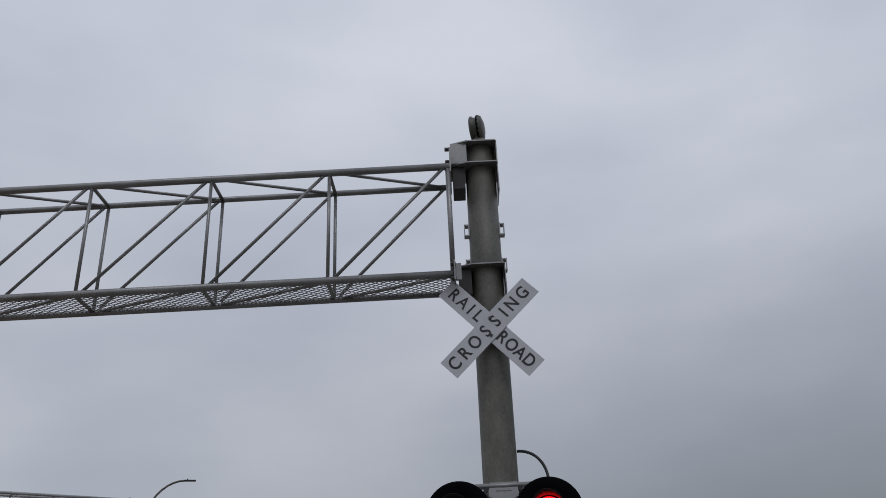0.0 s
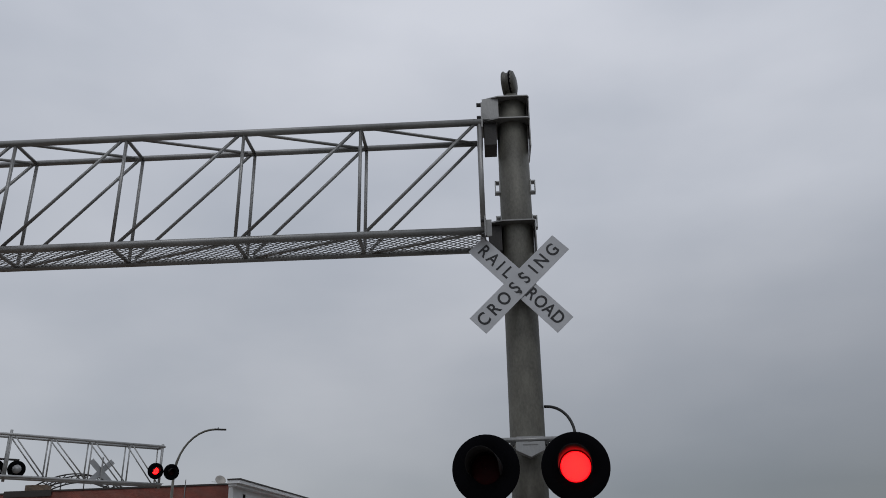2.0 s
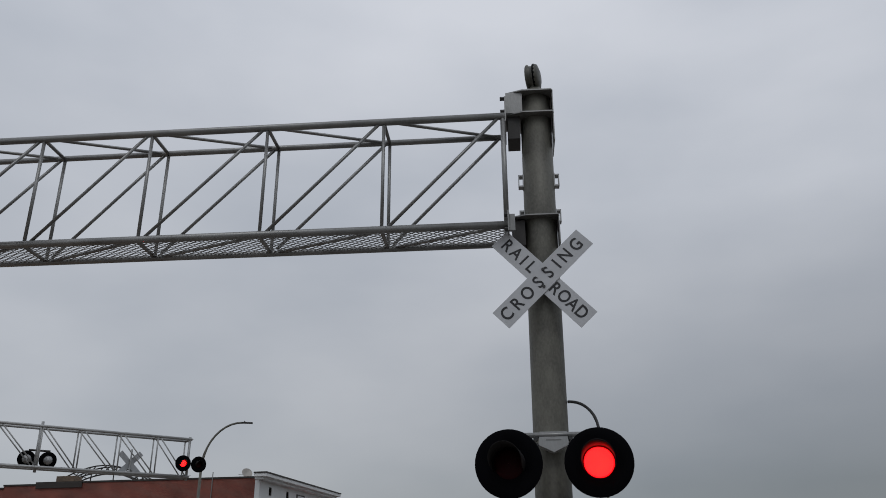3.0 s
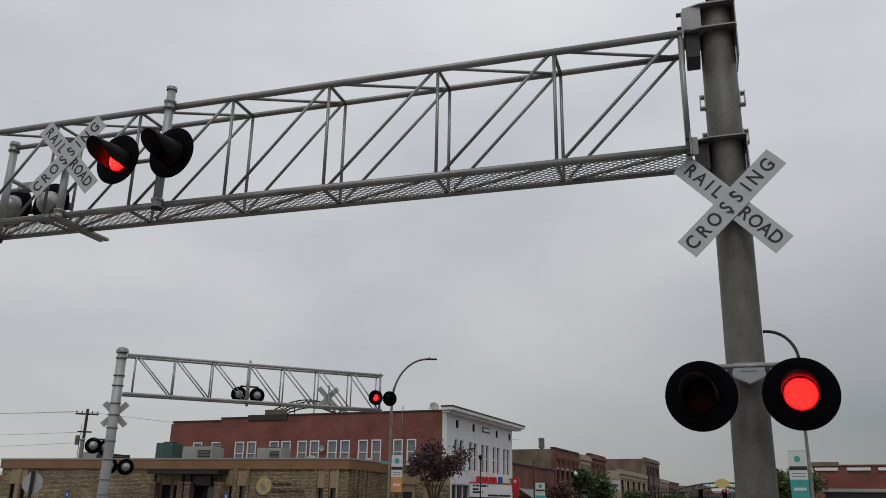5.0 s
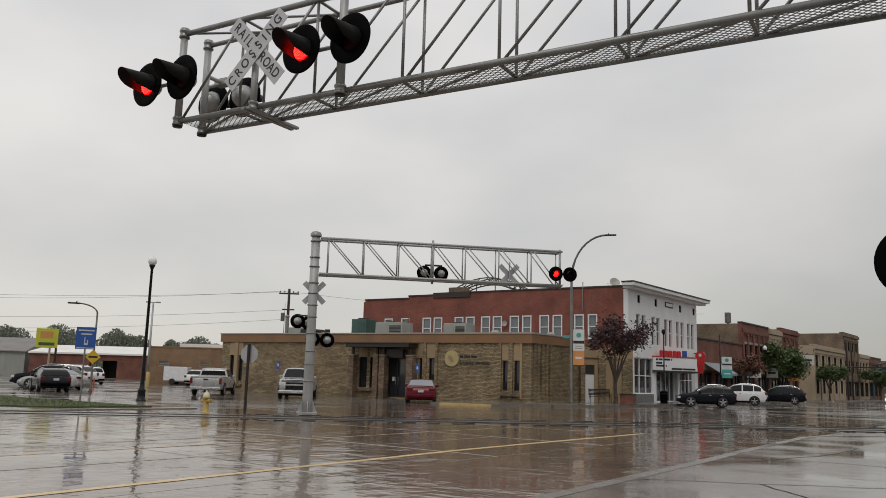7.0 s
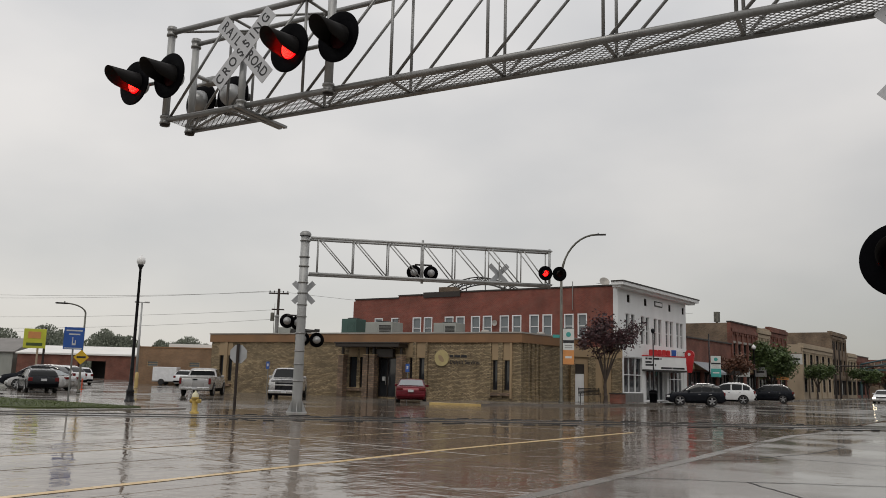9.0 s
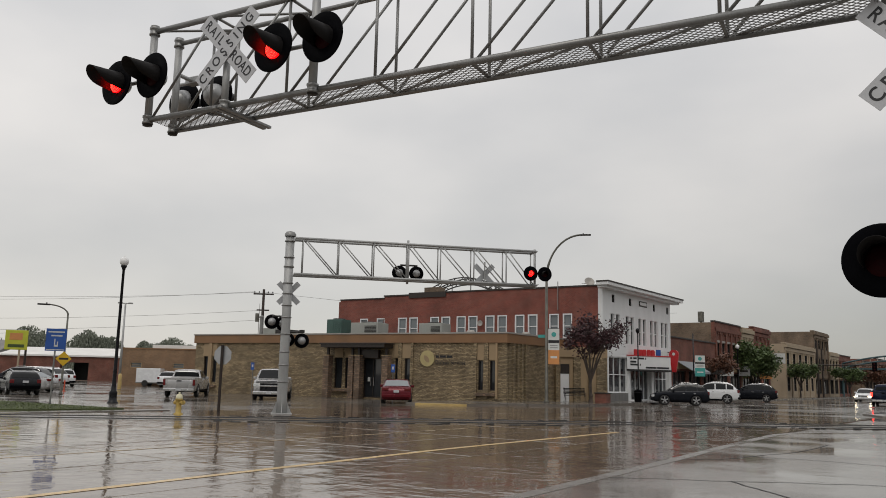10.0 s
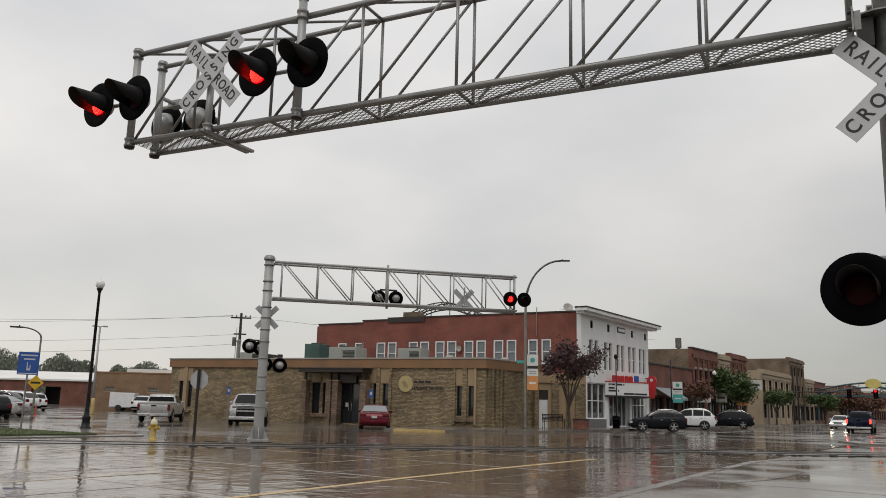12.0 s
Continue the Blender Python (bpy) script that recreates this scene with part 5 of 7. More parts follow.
part("roof", bbox(0.05, 3.85, 0.301, 1.5, 3.4, 3.7), ROOF, link)


def shopfront(name, label, y0, y1, h, wall_m, side_m, floors, bays, depth=24.0, cornice=None, store=True, roof_m=ROOF, win_m=GLASS, win_w=0.55, sill=0.9):
    """A street building whose front runs along the street from y0 to y1."""
    t = thing(name, label, "building", FR, "main street buildings")
    ops, w = [], (y1 - y0)
    gz = 3.3 if store else 0.0
    for fl in range(floors):
        z0 = (gz + 0.6 if store else sill) + fl * 3.2
        if z0 + 1.7 > h:
            break
        for k in range(bays):
            xm = y0 + w * (k + 0.5) / bays
            ops.append((xm - win_w, xm + win_w, z0, z0 + 1.85))
    st = []
    if store:
        nb = max(1, round(w / 4.5))
        for k in range(nb):
            st.append((y0 + w * k / nb + 0.4, y0 + w * (k + 1) / nb - 0.4, 0.5, 2.7))
    part("front_wall", wall_grid(bmesh.new(), y0, y1, -0.03, h, ops + st, 0, 0.35), wall_m, t)
    b = bmesh.new()
    box(b, y0, y0 + 0.35, 0.351, depth, -0.03, h - 0.05)
    box(b, y1 - 0.35, y1, 0.351, depth, -0.03, h - 0.05)
    box(b, y0 + 0.35, y1 - 0.35, depth - 0.35, depth, -0.03, h - 0.1)
    part("side_wall", b, side_m, t)
    part("roof", bbox(y0 + 0.35, y1 - 0.35, 0.36, depth - 0.36, h - 0.7, h - 0.45), roof_m, t)
    part("coping", bbox(y0 - 0.04, y1 + 0.04, -0.1, 0.4, h + 0.002, h + 0.14, 0.01), cornice or BRONZE, t)
    if cornice:
        part("cornice", bbox(y0, y1, -0.3, -0.002, h - 0.5, h - 0.05, 0.05), cornice, t)
    for o in ops:
        window(t, *o, BRONZE, win_m, 0.05, 0.07)
        part("lintel", bbox(o[0] - 0.12, o[1] + 0.12, -0.05, 0.02, o[3] + 0.01, o[3] + 0.22, 0.01), cornice or COPING, t)
    for o in st:
        window(t, *o, BRONZE, GLASS, 0.12, 0.08, False, 0.02, 2)
    if len(ops) > 1:
        for k in range(bays + 1):
            xm = min(max(y0 + w * k / bays, y0 + 0.22), y1 - 0.22)
            part("pier", bbox(xm - 0.2, xm + 0.2, -0.12, -0.002, gz, h - 0.55, 0.01), wall_m, t)
        part("corbel_band", bbox(y0 + 0.02, y1 - 0.02, -0.17, -0.002, h - 0.95, h - 0.56, 0.03), wall_m, t)
        for k in range(int(w / 0.6)):
            part("corbel", bbox(y0 + 0.15 + 0.6 * k, y0 + 0.4 + 0.6 * k, -0.14, -0.002, h - 1.2, h - 0.955), wall_m, t)
    if store:
        part("sign_band", bbox(y0 + 0.3, y1 - 0.3, -0.08, -0.002, 2.85, 3.35, 0.01), cornice or TAN_PANEL, t)
    return t


shopfront("shop_building", "low dark red brick shop with a grey awning", 70.05, 82.5, 5.55, DARK_BRICK, BROWN_BRICK, 1, 5, win_w=0.45)
b2 = shopfront("shop_building", "two-storey dark red brick shop with brown side wall", 82.6, 91.5, 7.8, DARK_BRICK, BROWN_BRICK, 1, 5, 26)
chim = thing("chimney_stack", "tall grey-brown roof stack on a brick shop", "chimney", FR @ pose(87.7, 3.0, 7.0))
part("shaft", bbox(-0.1, 0.1, -0.1, 0.1, 0, 1.3), STEEL_DARK, chim)
part("box_head", bbox(-0.3, 0.3, -0.25, 0.25, 1.2, 2.3, 0.03), STEEL_POLE, chim)
shopfront("shop_building", "narrow cream-fronted two-storey shop", 91.6, 96.3, 7.7, CREAM, CREAM, 1, 2, 22, CREAM)
shopfront("shop_building", "two-storey dark red brick shop", 96.4, 103.6, 8.1, DARK_BRICK, DARK_BRICK, 1, 4, 22, DARK_BRICK)
shopfront("bank_building", "tan limestone corner building with tall windows", 111.0, 128.5, 7.0, CREAM, CREAM, 2, 5, 22, CREAM, False, win_w=0.7)
shopfront("shop_building", "tall brown brick block with a bracketed cornice", 128.6, 139.0, 9.6, BROWN_BRICK, BROWN_BRICK, 2, 4, 30, BROWN_BRICK)
shopfront("shop_building", "pale painted two-storey shop", 139.1, 146.5, 6.9, CREAM, WHITE_WALL, 1, 3, 20, CREAM)
shopfront("shop_building", "two-storey red brick shop", 146.6, 158.0, 6.8, DARK_BRICK, DARK_BRICK, 1, 5, 20)
for k, (y0, y1, hh, mm) in enumerate(((172, 186, 6.5, BROWN_BRICK), (186.2, 202, 7.5, DARK_BRICK), (202.2, 222, 6.0, OCHRE_BRICK), (222.2, 250, 7.0, DARK_BRICK))):
    shopfront("shop_building", "distant two-storey brick shop on the main street", y0, y1, hh, mm, mm, 1, 5, 18)
awn = thing("awning", "grey canvas awning on metal struts over a shop", "awning", FR)
b = bmesh.new()
prism(b, [(-0.02, 3.55), (-1.5, 2.65), (-1.5, 2.45), (-1.46, 2.45), (-1.46, 2.62), (-0.02, 3.48)], "x", 71.6, 76.2)
part("canvas", b, mat("grey_awning_canvas", (0.24, 0.26, 0.28), 0.7, 0, 0.15, 2.0), awn)
part("valance", bbox(77.0, 82.0, -1.1, -0.05, 2.5, 3.0, 0.03), BRONZE, awn)



def hanging_sign(u, z0, z1, reach, material, label):
    t = thing("hanging_sign", label, "sign", FR @ pose(u, -0.1, 0), "hanging shop signs")
    part("panel", bbox(-0.08, 0.08, -reach - 0.15, -0.15, z0, z1, 0.02), material, t)
    part("line", bbox(-0.09, -0.081, -reach + 0.05, -0.35, z0 + (z1 - z0) * 0.4, z0 + (z1 - z0) * 0.6), STEEL_DARK, t, "dark unreadable line")
    b = bmesh.new()
    tube(b, (0, 0.1, z1 + 0.06), (0, -reach - 0.2, z1 + 0.06), 0.03, seg=6)
    part("bracket", b, STEEL_DARK, t)


hanging_sign(83.2, 2.4, 3.3, 1.3, CLOTH_W, "white shop sign on a bracket")
hanging_sign(89.5, 2.5, 3.5, 1.2, SIGN_BACK, "grey shop sign on a bracket")
hanging_sign(103.3, 4.2, 5.4, 1.6, CLOTH_W, "white square sign at the street corner")
hanging_sign(98.0, 2.3, 3.2, 1.3, ORANGE, "faded orange shop sign on a bracket")

# brick shops on the street's other side
FR2 = pose(-1.3, 0, 0, 0, 0, -90)
east_b = thing("shop_building", "single-storey red brick shops with white parapet caps", "building", pose(0, 0, 0), "main street buildings")
EO = [(x, x + 4.0, 0.5, 2.8) for x in np.arange(-158, -76, 5.5)]
placed(part("front_wall", wall_grid(bmesh.new(), -160, -70.36, -0.03, 5.2, EO, 0, 0.35), RED_BRICK, east_b), FR2)
part("side_wall", wall_grid(bmesh.new(), -1.3, 12.0, -0.03, 5.2, [(3.0, 4.2, 1.0, 2.8)], 70.0, 70.35), RED_BRICK, east_b)
part("pane", bbox(3.0, 4.2, 70.1, 70.12, 1.0, 2.8), GLASS, east_b)
for x0, x1, z1 in ((-1.4, 0.5, 5.5), (0.5, 3.0, 5.3), (3.0, 12.0, 4.95)):
    part("parapet_cap", bbox(x0, x1, 69.9, 70.4, 5.2 if z1 > 5.2 else 5.205, z1 if z1 > 5.2 else 5.3, 0.01), BROWN_BRICK if z1 > 5.4 else DARK_BRICK, east_b)
for x0, x1 in ((-1.2, 0.4), (1.0, 2.6), (3.1, 4.6)):
    part("trim_block", bbox(x0, x1, 69.84, 69.98, 4.86, 5.08, 0.02), WHITE_TRIM, east_b, "white parapet trim")
placed(part("roof", bbox(-160, -70.4, 0.36, 13, 4.6, 4.9), ROOF, east_b), FR2)
placed(part("coping", bbox(-160, -70.4, -0.12, 0.4, 5.202, 5.4, 0.02), COPING, east_b), FR2)
for o in EO:
    placed(window(east_b, *o, BRONZE, GLASS, 0.12, 0.08, False, 0.02, 2), FR2)
shed = thing("utility_shed", "low grey metal-roofed shed beside the brick shops", "shed", pose(3.4, 62.0, 0))
part("wall", bbox(-4.0, 8.0, 0, 6.0, -0.03, 3.1, 0.02), STEEL_DARK, shed)
part("roof", bbox(-4.2, 8.2, -0.2, 6.2, 3.1, 3.32, 0.03), COPING, shed)

# low commercial buildings beyond the car park
lowb = thing("warehouse_building", "long low brown brick annexe behind the clinic", "building", pose(-84.1, 54.3, 0, 0, 0, 36))
part("front_wall", wall_grid(bmesh.new(), 0.0, 32.0, -0.03, 4.1, [(1.2, 2.5, 2.0, 2.6), (6.0, 7.3, 2.0, 2.6), (11.0, 12.3, 2.0, 2.6)], 0, 0.35), OCHRE_BRICK, lowb, "brown brick wall")
part("roof", bbox(0.3, 32.0, 0.36, 14, 3.6, 3.8), ROOF, lowb)
part("coping", bbox(-0.05, 32.05, -0.06, 0.4, 4.102, 4.24), FASCIA, lowb)
part("side_wall", bbox(0.0, 0.35, 0.36, 14, -0.03, 4.08), OCHRE_BRICK, lowb)
for x0 in (1.2, 6.0, 11.0):
    window(lowb, x0, x0 + 1.3, 2.0, 2.6, TAN_PANEL, GLASS_BLIND_SHEEN, 0.05)
part("roof_box", bbox(9.0, 14.0, 4, 8, 3.8, 4.9, 0.03), OCHRE_BRICK, lowb)
part("roof_trim", bbox(3.4, 9.0, 0.45, 0.75, 3.8, 4.62, 0.03), ROOF_WHITE, lowb, "white raised parapet")
ware = thing("warehouse_building", "long red-brown brick store with a white roof", "building", pose(-118, 75.2, 0, 0, 0, 36))
part("front_wall", wall_grid(bmesh.new(), -18.3, 12, -0.03, 3.7, [(-8.5, -4.0, 0.0, 2.8)], 0, 0.4), DARK_BRICK, ware)
b = bmesh.new()
prism(b, [(-0.3, 3.7), (-0.3, 3.95), (7, 5.3), (22, 5.3), (22, 3.7)], "x", -18.5, 12.2)
part("roof", b, ROOF_WHITE, ware, "bright white sloping roof")
part("end_wall", bbox(-18.3, -17.9, 0.41, 21.8, -0.03, 3.695), DARK_BRICK, ware)
part("bay_shadow_wall", bbox(-8.5, -4.0, 5.0, 5.2, 0, 3.2), STEEL_DARK, ware)
part("bay_floor", bbox(-9.5, -3.0, 0.4, 5.0, -0.03, 0.05), PAVE, ware)
store = thing("metal_shed", "large grey metal shed with a shallow gabled roof", "building", pose(-135.5, 65.0, 0, 0, 0, 36))
part("front_wall", bbox(-50, 0, 0, 0.3, -0.03, 3.9), HVAC_M, store)
part("end_wall", bbox(-0.3, 0, 0.31, 11.7, -0.03, 3.9), HVAC_M, store)
b = bmesh.new()
prism(b, [(-0.4, 3.902), (-0.4, 4.05), (6.0, 6.4), (12.4, 4.05), (12.4, 3.902)], "x", -50.4, 0.4)
part("roof", b, ROOF, store, "grey sheet-metal roof")


# ---- vehicles ----
def car(name, label, m, paint, length=4.6, width=1.82, height=1.68, kind="suv", tail_m=TAIL, head_m=HEAD):
    """A vehicle that points along its own +y, its wheels on z 0."""
    t = thing(name, label, "car" if kind != "pickup" else "pickup truck", m, "parked vehicles")
    L, W, H = length / 2, width / 2, height
    gap = {"suv": 0.24, "sedan": 0.20, "pickup": 0.36}[kind]
    rows_ = {
        "suv": ((0.0, 0.54, 0.555), (0.012, 0.61, 0.63), (0.03, 0.645, 0.68), (0.085, 0.65, 0.86), (0.125, 0.65, 0.935), (0.20, 0.645, 0.975), (0.34, 0.635, 1.0), (0.46, 0.625, 0.995), (0.545, 0.615, 0.955), (0.72, 0.60, 0.635), (0.80, 0.585, 0.61), (0.92, 0.53, 0.55), (0.975, 0.46, 0.47), (1.0, 0.36, 0.37)),
        "sedan": ((0.0, 0.46, 0.47), (0.012, 0.58, 0.60), (0.035, 0.655, 0.675), (0.15, 0.665, 0.695), (0.25, 0.66, 0.83), (0.34, 0.655, 0.955), (0.43, 0.65, 1.0), (0.53, 0.64, 0.985), (0.60, 0.63, 0.94), (0.76, 0.61, 0.64), (0.90, 0.54, 0.56), (0.975, 0.45, 0.46), (1.0, 0.36, 0.37)),
        "pickup": ((0.0, 0.55, 0.56), (0.006, 0.63, 0.635), (0.012, 0.655, 0.66), (0.405, 0.655, 0.66), (0.41, 0.655, 0.90), (0.43, 0.655, 0.985), (0.53, 0.655, 1.0), (0.60, 0.65, 0.985), (0.64, 0.645, 0.95), (0.735, 0.635, 0.665), (0.80, 0.63, 0.66), (0.94, 0.60, 0.62), (0.985, 0.54, 0.55), (1.0, 0.44, 0.45)),
    }[kind]
    us_, bs_, rs_ = zip(*rows_)

    def half(u):
        """The right half of the cross-section at u of the length, from the sill to the roof's middle."""
        w = W * (1 - 0.07 * max(0.0, (0.05 - u) / 0.05) ** 2 - 0.17 * max(0.0, (u - 0.88) / 0.12) ** 2)
        lo = gap + 0.14 * max(0.0, (u - 0.93) / 0.07) + 0.12 * max(0.0, (0.05 - u) / 0.05)
        be, ro = H * float(np.interp(u, us_, bs_)), H * float(np.interp(u, us_, rs_))
        h = ro - be
        wr = 0.955 * w - 0.18 * w * min(1.0, h / (0.34 * H))
        return [(0.86 * w, lo), (0.97 * w, lo + 0.05), (0.995 * w, lo + 0.3 * (be - lo)), (1.0 * w, lo + 0.66 * (be - lo)), (0.985 * w, be - 0.03 * H), (0.955 * w, be), ((0.955 * w + wr) / 2 + 0.012 * min(1.0, h * 3), be + 0.5 * h), (wr, ro - 0.12 * h), (wr * 0.92, ro - 0.03 * h), (wr * 0.55, ro), (0.0, ro + 0.008)]

    def ring(u):
        p = half(u)
        y = -L + u * length
        return [(x, y, z) for x, z in p] + [(-x, y, z) for x, z in p[-2::-1]]
    samples = sorted({*us_, *[k / 30 for k in range(31)]})
    b = bmesh.new()
    ring_loft(b, [ring(u) for u in samples])
    bmesh.ops.recalc_face_normals(b, faces=b.faces)
    body = part("body", b, paint, t, "", True)
    belt = H * float(np.interp(0.4, us_, bs_))
    # glass stands a few millimetres proud of the shell, pane by pane
    panes = {"suv": ((0.085, 0.20), (0.215, 0.385), (0.405, 0.66)), "sedan": ((0.20, 0.385), (0.405, 0.70)), "pickup": ((0.425, 0.525), (0.54, 0.71))}[kind]
    for sd in (-1, 1):
        for ua, ub in panes:
            b = bmesh.new()
            cols_ = []
            for k in range(9):
                u = ua + (ub - ua) * k / 8
                p = half(u)
                lo_, mi_, hi_ = Vector(p[5]), Vector(p[6]), Vector(p[7])
                q = [lo_.lerp(mi_, 0.16), mi_, mi_.lerp(hi_, 0.88)]
                cols_.append([b.verts.new((sd * (x + 0.010), -L + u * length, z)) for x, z in q])
            for p, q in zip(cols_, cols_[1:]):
                for i in range(2):
                    b.faces.new((p[i], q[i], q[i + 1], p[i + 1]))
            part("side_window", b, CAR_GLASS, body, "dark tinted side window", True)
        b = bmesh.new()
        pts_ = [(sd * (half(u)[7][0] + 0.02), -L + u * length, half(u)[7][1]) for u in np.linspace(panes[0][0], panes[-1][1], 14)]
        pipe(b, pts_, 0.018, 5)
        part("window_trim", b, CHROME if kind != "sedan" else BLACK_GLOSS, body)
        if kind == "suv":
            b = bmesh.new()
            pipe(b, [(sd * half(u)[8][0] * 0.96, -L + u * length, half(u)[8][1] + dz) for u, dz in ((0.16, 0.0), (0.20, 0.05), (0.32, 0.055), (0.44, 0.05), (0.48, 0.0))], 0.018, 6)
            part("roof_rail", b, CHROME, body)
        ym = -L + (panes[-1][1] - 0.06) * length
        part("mirror", bbox(*sorted((sd * W * 0.95, sd * (W + 0.17))), ym, ym + 0.12, belt + 0.0, belt + 0.15, 0.035), paint, body)
        for ua, ub in panes[-2:]:
            yy = -L + (ua + 0.012) * length
            part("door_handle", bbox(*sorted((sd * (W - 0.03), sd * (W + 0.015))), yy, yy + 0.17, belt - 0.16, belt - 0.125, 0.008), CHROME, body)
        part("sill_strip", bbox(*sorted((sd * (W - 0.09), sd * (W - 0.012))), -L + 1.3, L - 1.35, gap - 0.02, gap + 0.13, 0.02), BLACK, body, "dark sill strip")
    screens = {"suv": ((0.035, 0.118, "rear_window"), (0.555, 0.71, "windscreen")), "sedan": ((0.165, 0.335, "rear_window"), (0.605, 0.75, "windscreen")), "pickup": ((0.4065, 0.4098, "rear_window"), (0.64, 0.73, "windscreen"))}[kind]
    for ua, ub, nm in screens:
        b = bmesh.new()
        cols_ = []
        off = -0.012 if nm == "rear_window" else 0.012
        for k in range(7):
            u = ua + (ub - ua) * k / 6
            p = half(u)
            y = -L + u * length + off
            cols_.append([b.verts.new((x, y, z + 0.010)) for x, z in ((-p[8][0] * 0.97, p[8][1]), (-p[9][0], p[9][1]), (0, p[10][1]), (p[9][0], p[9][1]), (p[8][0] * 0.97, p[8][1]))])
        for p, q in zip(cols_, cols_[1:]):
            for i in range(4):
                b.faces.new((p[i], q[i], q[i + 1], p[i + 1]))
        # a sedan's rear pane gets its pale reflection from a lighter base colour
        part(nm, b, GLASS_BLIND_SHEEN if kind == "sedan" and nm == "rear_window" else CAR_GLASS, body, "rear window with a pale reflection painted into its colour" if kind == "sedan" and nm == "rear_window" else "dark tinted window", True)
    r = {"sedan": 0.335, "pickup": 0.40, "suv": 0.365}[kind]
    for s in (-1, 1):
        for yy in (-L + 0.92 + (0.28 if kind == "pickup" else 0), L - 0.93):
            b = bmesh.new()
            xa, xb = sorted((s * (W - 0.25), s * (W + 0.004)))
            prism(b, [(yy + r * 1.17 * math.cos(radians(a)), r + r * 1.17 * math.sin(radians(a))) for a in range(-12, 193, 12)], "x", xa, xb)
            part("wheel_arch", b, BLACK, body, "dark wheel arch")
            mw = pose(s * (W - 0.085), yy, r, 0, 90 * s, 0)
            b = bmesh.new()
            lathe(b, [(r * 0.62, -0.10), (r * 0.93, -0.11), (r, -0.07), (r, 0.07), (r * 0.95, 0.105), (r * 0.72, 0.115), (r * 0.66, 0.10)], 28, mw)
            tyre = part("wheel", b, RUBBER, t, "black tyre", True)
            b = bmesh.new()
            lathe(b, [(r * 0.70, 0.105), (r * 0.64, 0.10), (r * 0.60, 0.05), (r * 0.5, 0.035), (r * 0.1, 0.05), (0.001, 0.055)], 24, mw)
            part("rim", b, STEEL_DARK, tyre, "", True)
            for k in range(5):
                part("spoke", bbox(r * 0.05, r * 0.68, -r * 0.12, r * 0.12, 0.06, 0.108, 0.008, mw @ pose(0, 0, 0, 0, 0, 72 * k)), ALLOY, tyre)
    for s in (-1, 1):
        if kind == "pickup":
            tl = bbox(*sorted((s * W * 0.985, s * W * 0.84)), -L - 0.03, -L + 0.12, belt - 0.42, belt - 0.04, 0.02)
        elif kind == "sedan":
            tl = bbox(*sorted((s * W * 0.95, s * W * 0.52)), -L - 0.02, -L + 0.22, belt - 0.17, belt - 0.01, 0.03)
        else:
            tl = bbox(*sorted((s * W * 0.965, s * W * 0.70)), -L - 0.02, -L + 0.22, belt - 0.22, belt + 0.02, 0.03)
        part("tail_lamp", tl, tail_m, t, "red tail lamp")
        hz = belt - {"pickup": 0.34, "sedan": 0.42, "suv": 0.33}[kind]
        part("headlight", bbox(*sorted((s * W * 0.94, s * W * 0.56)), L - 0.30, L - 0.012, hz - 0.09, hz + 0.07, 0.03), head_m, t, "clear headlight")
    part("rear_bumper", bbox(-W * 0.95, W * 0.95, -L - 0.07, -L + 0.15, 0.38, 0.56, 0.04), CHROME if kind == "pickup" else (BLACK if kind == "suv" else paint), t)
    part("front_bumper", bbox(-W * 0.95, W * 0.95, L - 0.15, L + 0.05, 0.34, 0.54, 0.05), CHROME if kind == "pickup" else paint, t)
    if kind == "pickup":
        part("valance", bbox(-W * 0.93, W * 0.93, L - 0.25, L + 0.03, 0.22, 0.40, 0.03), BLACK, t, "black lower valance")
        part("hood_edge", bbox(-W * 0.80, W * 0.80, L - 0.16, L - 0.02, belt - 0.14, belt - 0.10, 0.01), BLACK, t, "dark hood seam")
    part("grille", bbox(-W * 0.54, W * 0.54, L - 0.12, L + 0.015, 0.56, belt - 0.24, 0.02), BLACK_GLOSS, t, "dark grille")
    part("grille_bar", bbox(-W * 0.54, W * 0.54, L + 0.005, L + 0.028, belt - 0.44, belt - 0.36, 0.01), CHROME, t)
    zp = {"pickup": 0.42, "sedan": 0.66, "suv": 0.72}[kind]
    part("number_plate", bbox(-0.16, 0.16, -L - 0.088, -L - 0.01, zp, zp + 0.14), SIGN_WHITE, t, "pale plain number plate")
    part("number_plate", bbox(-0.16, 0.16, L + 0.02, L + 0.066, 0.38, 0.51), SIGN_WHITE, t, "pale plain number plate")
    if kind == "pickup":
        for x0, x1, ya, yb_ in ((-W + 0.03, -W + 0.12, -L + 0.10, -0.58), (W - 0.12, W - 0.03, -L + 0.10, -0.58), (-W + 0.03, W - 0.03, -L + 0.01, -L + 0.09)):
            part("bed_rail", bbox(x0, x1, ya, yb_, belt - 0.06, belt + 0.05, 0.015), paint, body)
        part("bed_floor", bbox(-W + 0.12, W - 0.12, -L + 0.10, -0.58, belt + 0.014, belt + 0.024), RUBBER, body, "dark cargo bed")
        part("tailgate_handle", bbox(-0.15, 0.15, -L - 0.03, -L + 0.03, belt - 0.17, belt - 0.10, 0.01), BLACK, body)
    return t


def heading(x, y, az, z=-0.03):
    """az: degrees to the left of the street's far end."""
    return pose(x, y, z, 0, 0, az)


